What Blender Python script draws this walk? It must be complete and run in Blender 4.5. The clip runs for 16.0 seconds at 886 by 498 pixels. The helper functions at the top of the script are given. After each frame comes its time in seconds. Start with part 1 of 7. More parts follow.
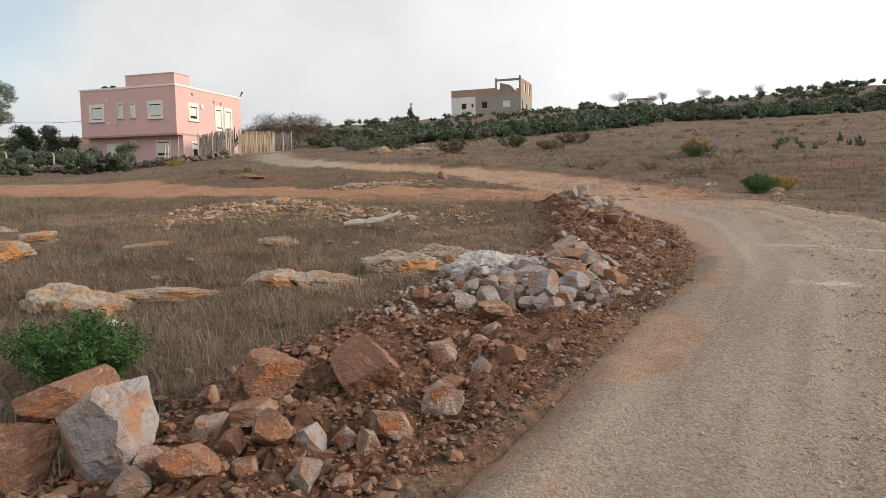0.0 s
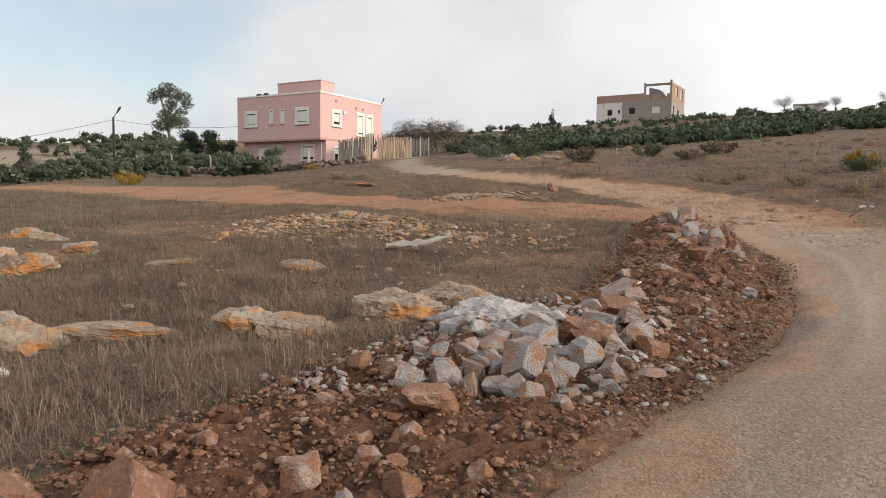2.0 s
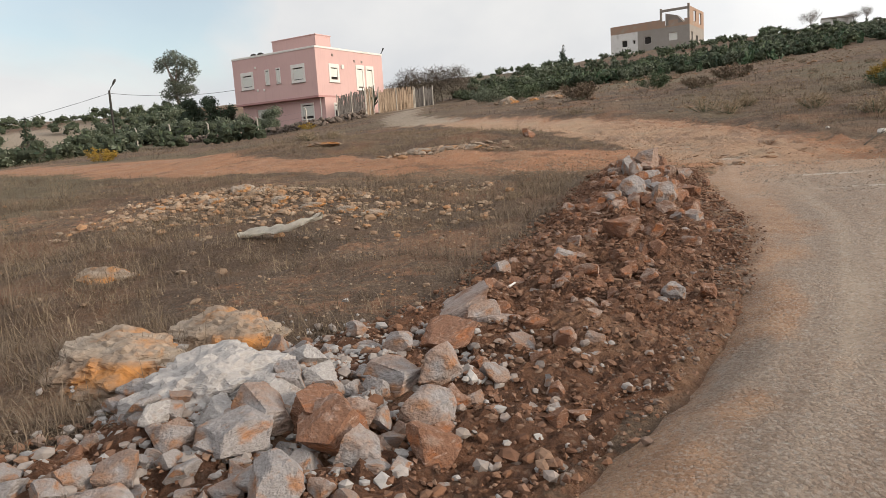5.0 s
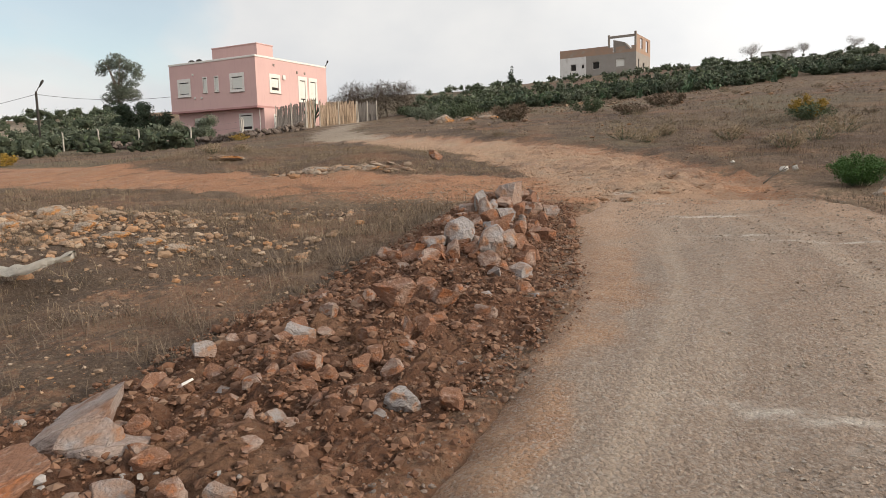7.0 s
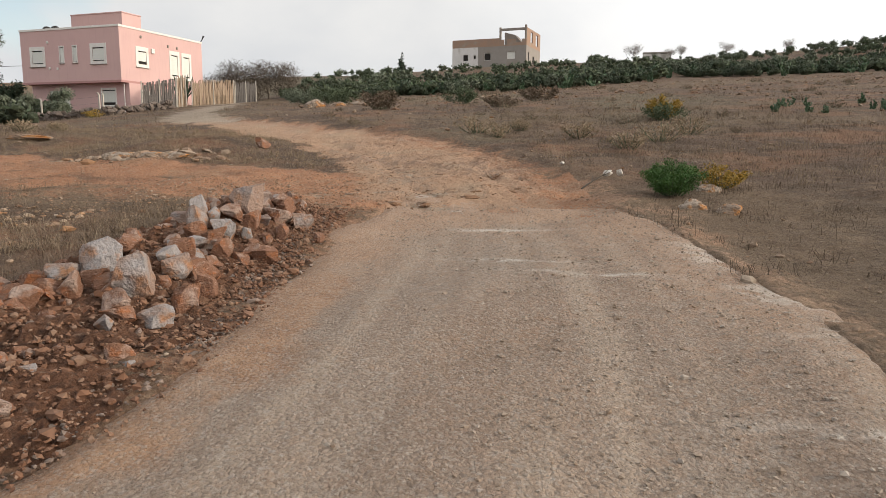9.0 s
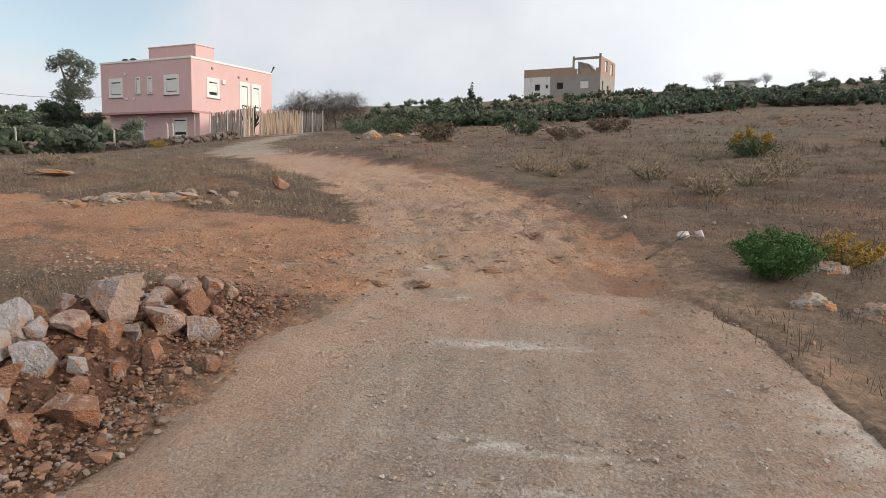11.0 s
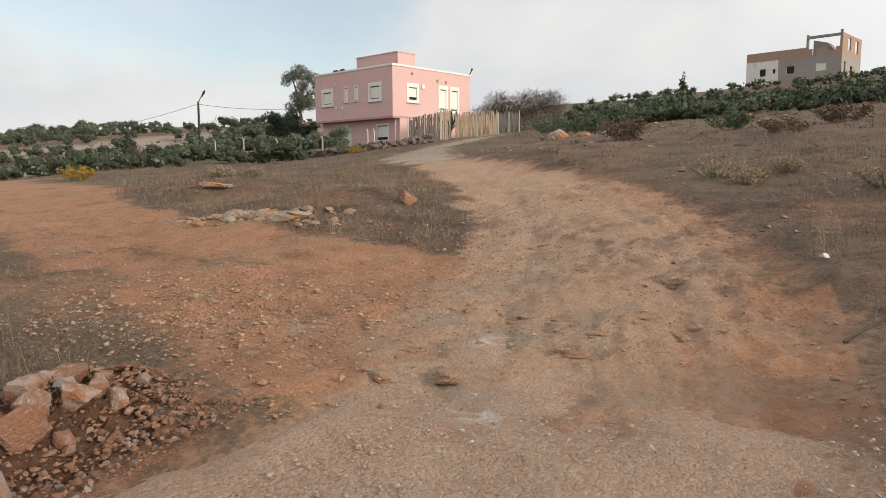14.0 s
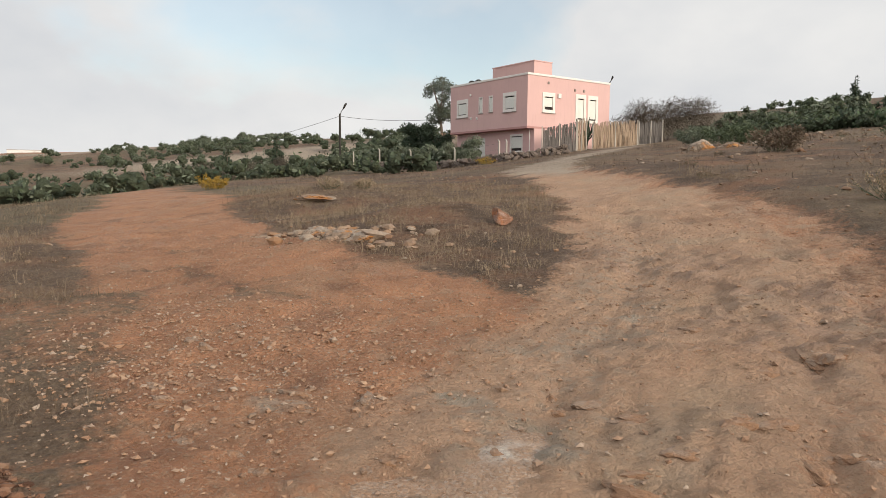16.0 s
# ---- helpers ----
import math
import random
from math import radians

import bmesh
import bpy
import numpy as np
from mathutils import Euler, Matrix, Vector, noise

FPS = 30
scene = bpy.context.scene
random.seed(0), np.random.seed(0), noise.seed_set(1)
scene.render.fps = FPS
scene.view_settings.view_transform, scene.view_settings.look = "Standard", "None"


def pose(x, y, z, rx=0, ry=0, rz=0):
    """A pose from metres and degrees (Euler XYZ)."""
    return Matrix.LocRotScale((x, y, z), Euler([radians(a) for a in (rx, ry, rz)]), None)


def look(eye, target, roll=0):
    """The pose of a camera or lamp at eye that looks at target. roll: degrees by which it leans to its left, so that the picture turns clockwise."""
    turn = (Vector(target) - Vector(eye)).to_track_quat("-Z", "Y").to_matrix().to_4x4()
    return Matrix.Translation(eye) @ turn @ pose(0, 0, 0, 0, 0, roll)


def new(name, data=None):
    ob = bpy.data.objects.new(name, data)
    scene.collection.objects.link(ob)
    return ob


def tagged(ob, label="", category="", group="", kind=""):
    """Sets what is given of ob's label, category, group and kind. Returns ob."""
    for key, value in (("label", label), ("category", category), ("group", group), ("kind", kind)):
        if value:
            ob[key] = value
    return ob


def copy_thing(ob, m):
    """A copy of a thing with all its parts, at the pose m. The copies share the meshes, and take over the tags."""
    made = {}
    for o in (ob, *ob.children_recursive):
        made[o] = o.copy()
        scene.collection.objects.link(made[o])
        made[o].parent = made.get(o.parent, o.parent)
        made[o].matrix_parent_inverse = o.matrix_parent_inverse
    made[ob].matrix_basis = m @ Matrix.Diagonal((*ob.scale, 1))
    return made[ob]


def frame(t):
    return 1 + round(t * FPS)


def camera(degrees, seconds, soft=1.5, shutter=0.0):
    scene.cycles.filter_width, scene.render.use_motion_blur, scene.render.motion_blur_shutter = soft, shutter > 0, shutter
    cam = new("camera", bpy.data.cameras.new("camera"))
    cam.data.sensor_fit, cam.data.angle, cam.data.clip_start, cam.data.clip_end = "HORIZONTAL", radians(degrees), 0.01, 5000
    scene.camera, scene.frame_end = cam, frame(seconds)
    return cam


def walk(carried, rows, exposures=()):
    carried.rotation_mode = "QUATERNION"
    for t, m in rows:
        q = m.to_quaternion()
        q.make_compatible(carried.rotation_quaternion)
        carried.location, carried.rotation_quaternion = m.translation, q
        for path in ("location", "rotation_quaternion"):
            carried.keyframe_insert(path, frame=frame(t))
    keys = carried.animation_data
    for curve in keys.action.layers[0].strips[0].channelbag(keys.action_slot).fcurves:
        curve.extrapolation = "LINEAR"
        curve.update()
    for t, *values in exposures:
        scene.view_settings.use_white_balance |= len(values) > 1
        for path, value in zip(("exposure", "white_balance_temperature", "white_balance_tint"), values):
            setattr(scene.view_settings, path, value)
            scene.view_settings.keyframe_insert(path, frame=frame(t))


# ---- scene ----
cam = camera(65.7, 16.0, soft=0.75)
PATH = [
    (0, (-3.814, 5.702, 0.775), (-3.774, 7.694, 0.61), -0.8),
    (0.5, (-3.478, 6.105, 0.81), (-3.672, 8.096, 0.799), 0.6),
    (1, (-3.184, 6.516, 0.889), (-3.542, 8.484, 0.879), -0.9),
    (1.5, (-2.888, 6.827, 0.939), (-3.329, 8.774, 0.833), 0.0),
    (2, (-2.591, 7.222, 0.971), (-2.965, 9.181, 0.823), 0.7),
    (2.5, (-2.368, 7.564, 1.006), (-2.789, 9.514, 0.869), -2.0),
    (3, (-2.066, 7.864, 1.031), (-2.438, 9.826, 0.919), -0.8),
    (3.2, (-1.992, 8.068, 1.005), (-2.387, 10.024, 0.877), -2.1),
    (5.3, (-1.237, 9.962, 1.101), (-1.719, 11.881, 0.807), -4.1),
    (5.5, (-1.17, 10.095, 1.1), (-1.682, 12.009, 0.824), -3.9),
    (6, (-0.876, 10.467, 1.124), (-1.224, 12.424, 0.898), -0.2),
    (6.5, (-0.583, 10.937, 1.154), (-0.901, 12.897, 0.912), -0.1),
    (7, (-0.204, 11.335, 1.165), (-0.525, 13.292, 0.912), -1.6),
    (7.5, (0.165, 11.65, 1.182), (-0.214, 13.599, 0.939), -2.1),
    (8, (0.53, 12.013, 1.232), (0.25, 13.983, 1.031), 0.2),
    (8.5, (0.932, 12.424, 1.269), (0.737, 14.397, 1.007), 0.4),
    (8.7, (1.072, 12.604, 1.264), (1.05, 14.583, 0.971), 0.3),
    (10.8, (1.69, 15.278, 1.484), (1.521, 17.253, 1.22), 1.7),
    (11, (1.802, 15.465, 1.556), (1.569, 17.439, 1.342), 0.9),
    (11.5, (1.886, 15.88, 1.584), (1.459, 17.822, 1.368), 0.2),
    (12, (2.004, 16.351, 1.656), (1.66, 18.316, 1.515), 0.2),
    (12.5, (2.128, 16.77, 1.71), (1.684, 18.714, 1.558), 1.3),
    (13, (2.237, 17.271, 1.738), (1.61, 19.155, 1.496), 1.2),
    (13.5, (2.427, 17.633, 1.785), (1.779, 19.515, 1.592), -0.4),
    (14, (2.537, 18.0, 1.81), (1.725, 19.814, 1.587), -0.2),
    (14.5, (2.53, 18.532, 1.817), (1.622, 20.306, 1.659), 1.2),
    (15, (2.592, 18.9, 1.802), (1.615, 20.637, 1.637), -1.6),
    (15.5, (2.594, 19.281, 1.837), (1.535, 20.963, 1.616), -0.7),
    (16, (2.463, 19.763, 1.891), (1.302, 21.38, 1.698), 0.4),
]
walk(cam, [(t, look(e, a, r)) for t, e, a, r in PATH], ((0, 0.0, 6450, 10), (3, -0.02, 6450, 10), (8.5, -0.03, 6550, 10), (11, -0.04, 6150, 10), (12.5, -0.04, 6400, 10), (16, -0.05, 6520, 10)))

# ---- light and sky ----
SUN_DIR = Vector((0.92, -0.12, 0.31)).normalized()
world = bpy.data.worlds.new("sky")
scene.world = world
world.use_nodes = True
wn, wl = world.node_tree.nodes, world.node_tree.links
wn.clear()
w_out = wn.new("ShaderNodeOutputWorld")
w_bg = wn.new("ShaderNodeBackground")
w_sky = wn.new("ShaderNodeTexSky")
w_sky.sky_type = "NISHITA"
w_sky.sun_disc = False
w_sky.sun_elevation = math.asin(SUN_DIR.z)
w_sky.sun_rotation = math.atan2(SUN_DIR.x, SUN_DIR.y)
w_sky.dust_density = 0.6
w_co = wn.new("ShaderNodeTexCoord")
w_map = wn.new("ShaderNodeMapping")
w_map.inputs["Scale"].default_value = (1.0, 1.0, 1.7)
w_map.inputs["Location"].default_value = (1.3, 0.45, 0.2)
w_noise = wn.new("ShaderNodeTexNoise")
w_noise.inputs["Scale"].default_value = 2.1
w_noise.inputs["Detail"].default_value = 6.0
w_noise.inputs["Roughness"].default_value = 0.5
w_noise.inputs["Distortion"].default_value = 0.45
w_ramp = wn.new("ShaderNodeValToRGB")
w_ramp.color_ramp.elements[0].position = 0.33
w_ramp.color_ramp.elements[0].color = (0.5, 0.5, 0.5, 1)
w_ramp.color_ramp.elements[1].position = 0.47
w_ramp.color_ramp.elements[1].color = (1, 1, 1, 1)
w_noise2 = wn.new("ShaderNodeTexNoise")
w_noise2.inputs["Scale"].default_value = 3.1
w_noise2.inputs["Detail"].default_value = 7.0
w_cloud = wn.new("ShaderNodeValToRGB")
w_cloud.color_ramp.elements[0].position = 0.3
w_cloud.color_ramp.elements[0].color = (7.6, 7.85, 8.2, 1)
w_cloud.color_ramp.elements[1].position = 0.68
w_cloud.color_ramp.elements[1].color = (10.1, 10.0, 9.8, 1)
# the cloud veil glows where the sun stands behind it
w_dot = wn.new("ShaderNodeVectorMath")
w_dot.operation = "DOT_PRODUCT"
w_dot.inputs[1].default_value = SUN_DIR
w_glow = wn.new("ShaderNodeMapRange")
w_glow.inputs["From Min"].default_value = -0.1
w_glow.inputs["From Max"].default_value = 1.0
w_glow.inputs["To Min"].default_value = 0.84
w_glow.inputs["To Max"].default_value = 1.6
w_mul = wn.new("ShaderNodeVectorMath")
w_mul.operation = "SCALE"
w_mix = wn.new("ShaderNodeMix")
w_mix.data_type = "RGBA"
w_bg.inputs["Strength"].default_value = 0.105
wl.new(w_co.outputs["Generated"], w_map.inputs["Vector"])
wl.new(w_map.outputs["Vector"], w_noise.inputs["Vector"])
wl.new(w_map.outputs["Vector"], w_noise2.inputs["Vector"])
# the veil is thicker towards the sun and thins out away from it
w_tilt = wn.new("ShaderNodeMath")
w_tilt.operation = "MULTIPLY_ADD"
w_tilt.inputs[1].default_value = 0.10
wl.new(w_dot.outputs["Value"], w_tilt.inputs[0])
wl.new(w_noise.outputs["Fac"], w_tilt.inputs[2])
# the clear gap in the clouds beside the house
w_gapd = wn.new("ShaderNodeVectorMath")
w_gapd.operation = "DOT_PRODUCT"
w_gapd.inputs[1].default_value = (-0.562, 0.774, 0.292)
w_gap = wn.new("ShaderNodeMapRange")
w_gap.interpolation_type = "SMOOTHSTEP"
w_gap.inputs["From Min"].default_value = 0.965
w_gap.inputs["From Max"].default_value = 1.0
w_gap.inputs["To Min"].default_value = 0.06
w_gap.inputs["To Max"].default_value = -0.09
w_sum = wn.new("ShaderNodeMath")
wl.new(w_co.outputs["Generated"], w_gapd.inputs[0])
wl.new(w_gapd.outputs["Value"], w_gap.inputs["Value"])
wl.new(w_tilt.outputs[0], w_sum.inputs[0])
wl.new(w_gap.outputs["Result"], w_sum.inputs[1])
wl.new(w_sum.outputs[0], w_ramp.inputs["Fac"])
wl.new(w_noise2.outputs["Fac"], w_cloud.inputs["Fac"])
wl.new(w_co.outputs["Generated"], w_dot.inputs[0])
wl.new(w_dot.outputs["Value"], w_glow.inputs["Value"])
wl.new(w_cloud.outputs["Color"], w_mul.inputs[0])
wl.new(w_glow.outputs["Result"], w_mul.inputs["Scale"])
wl.new(w_ramp.outputs["Color"], w_mix.inputs["Factor"])
w_blue = wn.new("ShaderNodeVectorMath")
w_blue.operation = "MULTIPLY"
w_blue.inputs[1].default_value = (1.55, 1.62, 1.52)
wl.new(w_sky.outputs["Color"], w_blue.inputs[0])
wl.new(w_blue.outputs["Vector"], w_mix.inputs["A"])
wl.new(w_mul.outputs["Vector"], w_mix.inputs["B"])
wl.new(w_mix.outputs["Result"], w_bg.inputs["Color"])
wl.new(w_bg.outputs["Background"], w_out.inputs["Surface"])

sun_data = bpy.data.lights.new("sun", "SUN")
sun_data.energy = 3.0
sun_data.angle = radians(12)
sun_data.color = (1.0, 0.86, 0.68)
sun = new("sun", sun_data)
sun.matrix_world = look((0, 0, 40), (-SUN_DIR.x, -SUN_DIR.y, 40 - SUN_DIR.z))

# ---- materials ----


def stain_mix(nt, a, b, fac):
    m = nt.nodes.new("ShaderNodeMix")
    m.data_type = "RGBA"
    for sock, v in (("A", a), ("B", b)):
        if isinstance(v, tuple):
            m.inputs[sock].default_value = (*v, 1)
        else:
            nt.links.new(v, m.inputs[sock])
    if isinstance(fac, float):
        m.inputs["Factor"].default_value = fac
    else:
        nt.links.new(fac, m.inputs["Factor"])
    return m.outputs["Result"]


def noise_fac(nt, scale, lo=0.4, hi=0.6, detail=5.0, coord="Object", rough=0.55, stretch=None):
    co = nt.nodes.new("ShaderNodeTexCoord").outputs[coord]
    if stretch:
        mp = nt.nodes.new("ShaderNodeMapping")
        mp.inputs["Scale"].default_value = stretch
        nt.links.new(co, mp.inputs["Vector"])
        co = mp.outputs["Vector"]
    n = nt.nodes.new("ShaderNodeTexNoise")
    n.inputs["Scale"].default_value = scale
    n.inputs["Detail"].default_value = detail
    n.inputs["Roughness"].default_value = rough
    nt.links.new(co, n.inputs["Vector"])
    r = nt.nodes.new("ShaderNodeMapRange")
    r.inputs["From Min"].default_value = lo
    r.inputs["From Max"].default_value = hi
    nt.links.new(n.outputs["Fac"], r.inputs["Value"])
    return r.outputs["Result"]


def mathn(nt, op, a, b):
    m = nt.nodes.new("ShaderNodeMath")
    m.operation = op
    for i, v in enumerate((a, b)):
        if isinstance(v, (int, float)):
            m.inputs[i].default_value = v
        else:
            nt.links.new(v, m.inputs[i])
    return m.outputs[0]


def start_mat(name, rough=0.9, metal=0.0):
    mat = bpy.data.materials.new(name)
    mat.use_nodes = True
    nt = mat.node_tree
    bsdf = nt.nodes["Principled BSDF"]
    bsdf.inputs["Roughness"].default_value = rough
    bsdf.inputs["Metallic"].default_value = metal
    bsdf.inputs["Specular IOR Level"].default_value = 0.25
    return mat, nt, bsdf


def add_bump(nt, bsdf, height, strength, dist):
    b = nt.nodes.new("ShaderNodeBump")
    b.inputs["Strength"].default_value = strength
    b.inputs["Distance"].default_value = dist
    nt.links.new(height, b.inputs["Height"])
    nt.links.new(b.outputs["Normal"], bsdf.inputs["Normal"])


def crumb(nt, scale, detail=9.0, rough=0.68, coord="Object"):
    """Raw crumbly noise for relief."""
    n = nt.nodes.new("ShaderNodeTexNoise")
    n.inputs["Scale"].default_value = scale
    n.inputs["Detail"].default_value = detail
    n.inputs["Roughness"].default_value = rough
    nt.links.new(nt.nodes.new("ShaderNodeTexCoord").outputs[coord], n.inputs["Vector"])
    return n.outputs["Fac"]


def pebbles(nt, scale):
    """Uneven crumbs: a tone for each and the height of its crown."""
    co = nt.nodes.new("ShaderNodeTexCoord").outputs["Object"]
    n = nt.nodes.new("ShaderNodeTexNoise")
    n.inputs["Scale"].default_value = scale * 0.7
    n.inputs["Detail"].default_value = 4.0
    nt.links.new(co, n.inputs["Vector"])
    mix = nt.nodes.new("ShaderNodeVectorMath")
    mix.operation = "MULTIPLY_ADD"
    mix.inputs[1].default_value = (1.6 / scale,) * 3
    nt.links.new(n.outputs["Color"], mix.inputs[0])
    nt.links.new(co, mix.inputs[2])
    v = nt.nodes.new("ShaderNodeTexVoronoi")
    v.inputs["Scale"].default_value = scale
    nt.links.new(mix.outputs["Vector"], v.inputs["Vector"])
    sep = nt.nodes.new("ShaderNodeSeparateColor")
    nt.links.new(v.outputs["Color"], sep.inputs["Color"])
    return sep.outputs["Red"], v.outputs["Distance"]


def simple_mat(name, c1, c2, scale=3.0, rough=0.85, metal=0.0, bump=0.3, bdist=0.01, stain=None, rand=0.0, coord="Object", c3=None):
    """Two tones by broad noise, a finer grain, and an optional stain colour."""
    mat, nt, bsdf = start_mat(name, rough, metal)
    col = stain_mix(nt, c1, c2, noise_fac(nt, scale, 0.35, 0.65, coord=coord))
    fine = noise_fac(nt, scale * 9, 0.3, 0.7, coord=coord)
    dark = tuple(v * 0.72 for v in c1)
    col = stain_mix(nt, col, dark, mathn(nt, "MULTIPLY", fine, 0.5))
    if stain:
        col = stain_mix(nt, col, stain, noise_fac(nt, scale * 0.6, 0.56, 0.7, coord=coord))
    if rand or c3:
        oi = nt.nodes.new("ShaderNodeObjectInfo").outputs["Random"]
        col = stain_mix(nt, col, c3 or c2, mathn(nt, "MULTIPLY", oi, rand))
    nt.links.new(col, bsdf.inputs["Base Color"])
    if bump:
        add_bump(nt, bsdf, fine, bump, bdist)
    return mat


def leaf_mat(name, c1, c2, rough=0.7, per_island=0.9):
    mat, nt, bsdf = start_mat(name, rough)
    isl = nt.nodes.new("ShaderNodeNewGeometry").outputs["Random Per Island"]
    oi = nt.nodes.new("ShaderNodeObjectInfo").outputs["Random"]
    col = stain_mix(nt, c1, c2, mathn(nt, "MULTIPLY", isl, per_island))
    col = stain_mix(nt, col, tuple(v * 0.6 for v in c1), mathn(nt, "MULTIPLY", oi, 0.5))
    nt.links.new(col, bsdf.inputs["Base Color"])
    return mat


def rock_mat(name, grey, warm, stain, warm_at, stain_at, rand, vein=0.55):
    """Broken limestone: pale crystalline faces, earth-stained sides, chips and pits."""
    mat, nt, bsdf = start_mat(name, 0.88)
    oi = nt.nodes.new("ShaderNodeObjectInfo").outputs["Random"]
    n1 = noise_fac(nt, 1.1, 0.35, 0.65)
    w = mathn(nt, "ADD", mathn(nt, "MULTIPLY", n1, 0.8), mathn(nt, "MULTIPLY", oi, rand))
    mr = nt.nodes.new("ShaderNodeMapRange")
    mr.inputs["From Min"].default_value = warm_at
    mr.inputs["From Max"].default_value = warm_at + 0.35
    nt.links.new(w, mr.inputs["Value"])
    col = stain_mix(nt, grey, warm, mr.outputs["Result"])
    col = stain_mix(nt, col, stain, noise_fac(nt, 2.3, stain_at, stain_at + 0.12))
    fine = noise_fac(nt, 14, 0.35, 0.65, detail=8)
    col = stain_mix(nt, col, tuple(v * 0.45 for v in warm), mathn(nt, "MULTIPLY", fine, 0.3))
    veins = noise_fac(nt, 5, 0.55, 0.75, stretch=(1, 1, 4))
    col = stain_mix(nt, col, tuple(min(0.8, v * 1.5) for v in grey), mathn(nt, "MULTIPLY", veins, vein))
    nt.links.new(col, bsdf.inputs["Base Color"])
    add_bump(nt, bsdf, mathn(nt, "ADD", fine, veins), 0.55, 0.03)
    return mat


GREY_ROCK = rock_mat("grey_limestone", (0.335, 0.308, 0.298), (0.31, 0.215, 0.168), (0.38, 0.19, 0.10), 0.46, 0.55, 0.5, 0.22)
RED_ROCK = rock_mat("earth_stained_rock", (0.38, 0.285, 0.235), (0.25, 0.128, 0.080), (0.36, 0.135, 0.055), 0.30, 0.55, 0.6)
PALE_ROCK = rock_mat("weathered_limestone", (0.39, 0.32, 0.255), (0.27, 0.19, 0.135), (0.50, 0.22, 0.065), 0.46, 0.50, 0.4, 0.15)
TAN_ROCK = rock_mat("pinkish_limestone", (0.35, 0.285, 0.255), (0.27, 0.165, 0.12), (0.24, 0.13, 0.085), 0.45, 0.56, 0.3, 0.3)


def ground_mat():
    """Dry field soil with litter and, by the painted masks, bare red earth, tan track and pale lane."""
    mat, nt, bsdf = start_mat("field_soil", 0.95)
    at = nt.nodes.new("ShaderNodeAttribute")
    at.attribute_name = "zones"
    sep = nt.nodes.new("ShaderNodeSeparateColor")
    nt.links.new(at.outputs["Color"], sep.inputs["Color"])
    big = noise_fac(nt, 0.22, 0.35, 0.65)
    mid = noise_fac(nt, 1.6, 0.38, 0.62)
    fine = noise_fac(nt, 11, 0.3, 0.7, detail=8)
    grit = noise_fac(nt, 45, 0.35, 0.65, detail=4)
    field = stain_mix(nt, (0.108, 0.073, 0.052), (0.143, 0.099, 0.07), big)
    field = stain_mix(nt, field, (0.10, 0.068, 0.050), mathn(nt, "MULTIPLY", mid, 0.6))
    field = stain_mix(nt, field, (0.235, 0.125, 0.073), mathn(nt, "MULTIPLY", noise_fac(nt, 0.5, 0.49, 0.63), 0.85))
    field = stain_mix(nt, field, (0.165, 0.118, 0.078), noise_fac(nt, 0.035, 0.50, 0.56, stretch=(1, 2.2, 1)))
    field = stain_mix(nt, field, (0.135, 0.112, 0.070), noise_fac(nt, 0.022, 0.53, 0.58, stretch=(2.0, 1, 1)))
    field = stain_mix(nt, field, (0.070, 0.053, 0.039), mathn(nt, "MULTIPLY", noise_fac(nt, 0.8, 0.52, 0.64, detail=8, rough=0.65), 0.75))
    field = stain_mix(nt, field, (0.30, 0.215, 0.145), mathn(nt, "MULTIPLY", noise_fac(nt, 1.5, 0.54, 0.66, detail=8, rough=0.7, stretch=(0.7, 1.2, 1)), 0.5))
    field = stain_mix(nt, field, (0.21, 0.155, 0.112), mathn(nt, "MULTIPLY", noise_fac(nt, 0.3, 0.52, 0.64, detail=8, rough=0.65, stretch=(0.5, 1.7, 1)), 0.35))
    red = stain_mix(nt, (0.43, 0.215, 0.119), (0.335, 0.164, 0.094), mid)
    red = stain_mix(nt, red, (0.35, 0.205, 0.125), noise_fac(nt, 0.7, 0.5, 0.7))
    tan = stain_mix(nt, (0.47, 0.305, 0.203), (0.39, 0.242, 0.157), mid)
    tan = stain_mix(nt, tan, (0.32, 0.185, 0.115), noise_fac(nt, 1.1, 0.58, 0.70))
    tan = stain_mix(nt, tan, (0.37, 0.28, 0.21), mathn(nt, "MULTIPLY", noise_fac(nt, 2.2, 0.56, 0.68), 0.6))
    tan = stain_mix(nt, tan, (0.45, 0.33, 0.225), mathn(nt, "MULTIPLY", noise_fac(nt, 0.8, 0.52, 0.66), 0.6))
    red = stain_mix(nt, red, (0.19, 0.098, 0.062), mathn(nt, "MULTIPLY", noise_fac(nt, 0.9, 0.56, 0.68), 0.75))
    red = stain_mix(nt, red, (0.38, 0.265, 0.18), mathn(nt, "MULTIPLY", noise_fac(nt, 3.5, 0.58, 0.68), 0.5))
    lane = stain_mix(nt, (0.40, 0.335, 0.265), (0.34, 0.275, 0.21), mid)

    def edge(mask):
        k = mathn(nt, "ADD", mask, mathn(nt, "MULTIPLY", mathn(nt, "SUBTRACT", fine, 0.5), 0.45))
        k = mathn(nt, "ADD", k, mathn(nt, "MULTIPLY", mathn(nt, "SUBTRACT", mid, 0.5), 0.3))
        r = nt.nodes.new("ShaderNodeMapRange")
        r.inputs["From Min"].default_value = 0.3
        r.inputs["From Max"].default_value = 0.7
        nt.links.new(k, r.inputs["Value"])
        return r.outputs["Result"]

    col = stain_mix(nt, field, red, edge(sep.outputs["Red"]))
    col = stain_mix(nt, col, tan, edge(sep.outputs["Green"]))
    col = stain_mix(nt, col, lane, edge(sep.outputs["Blue"]))
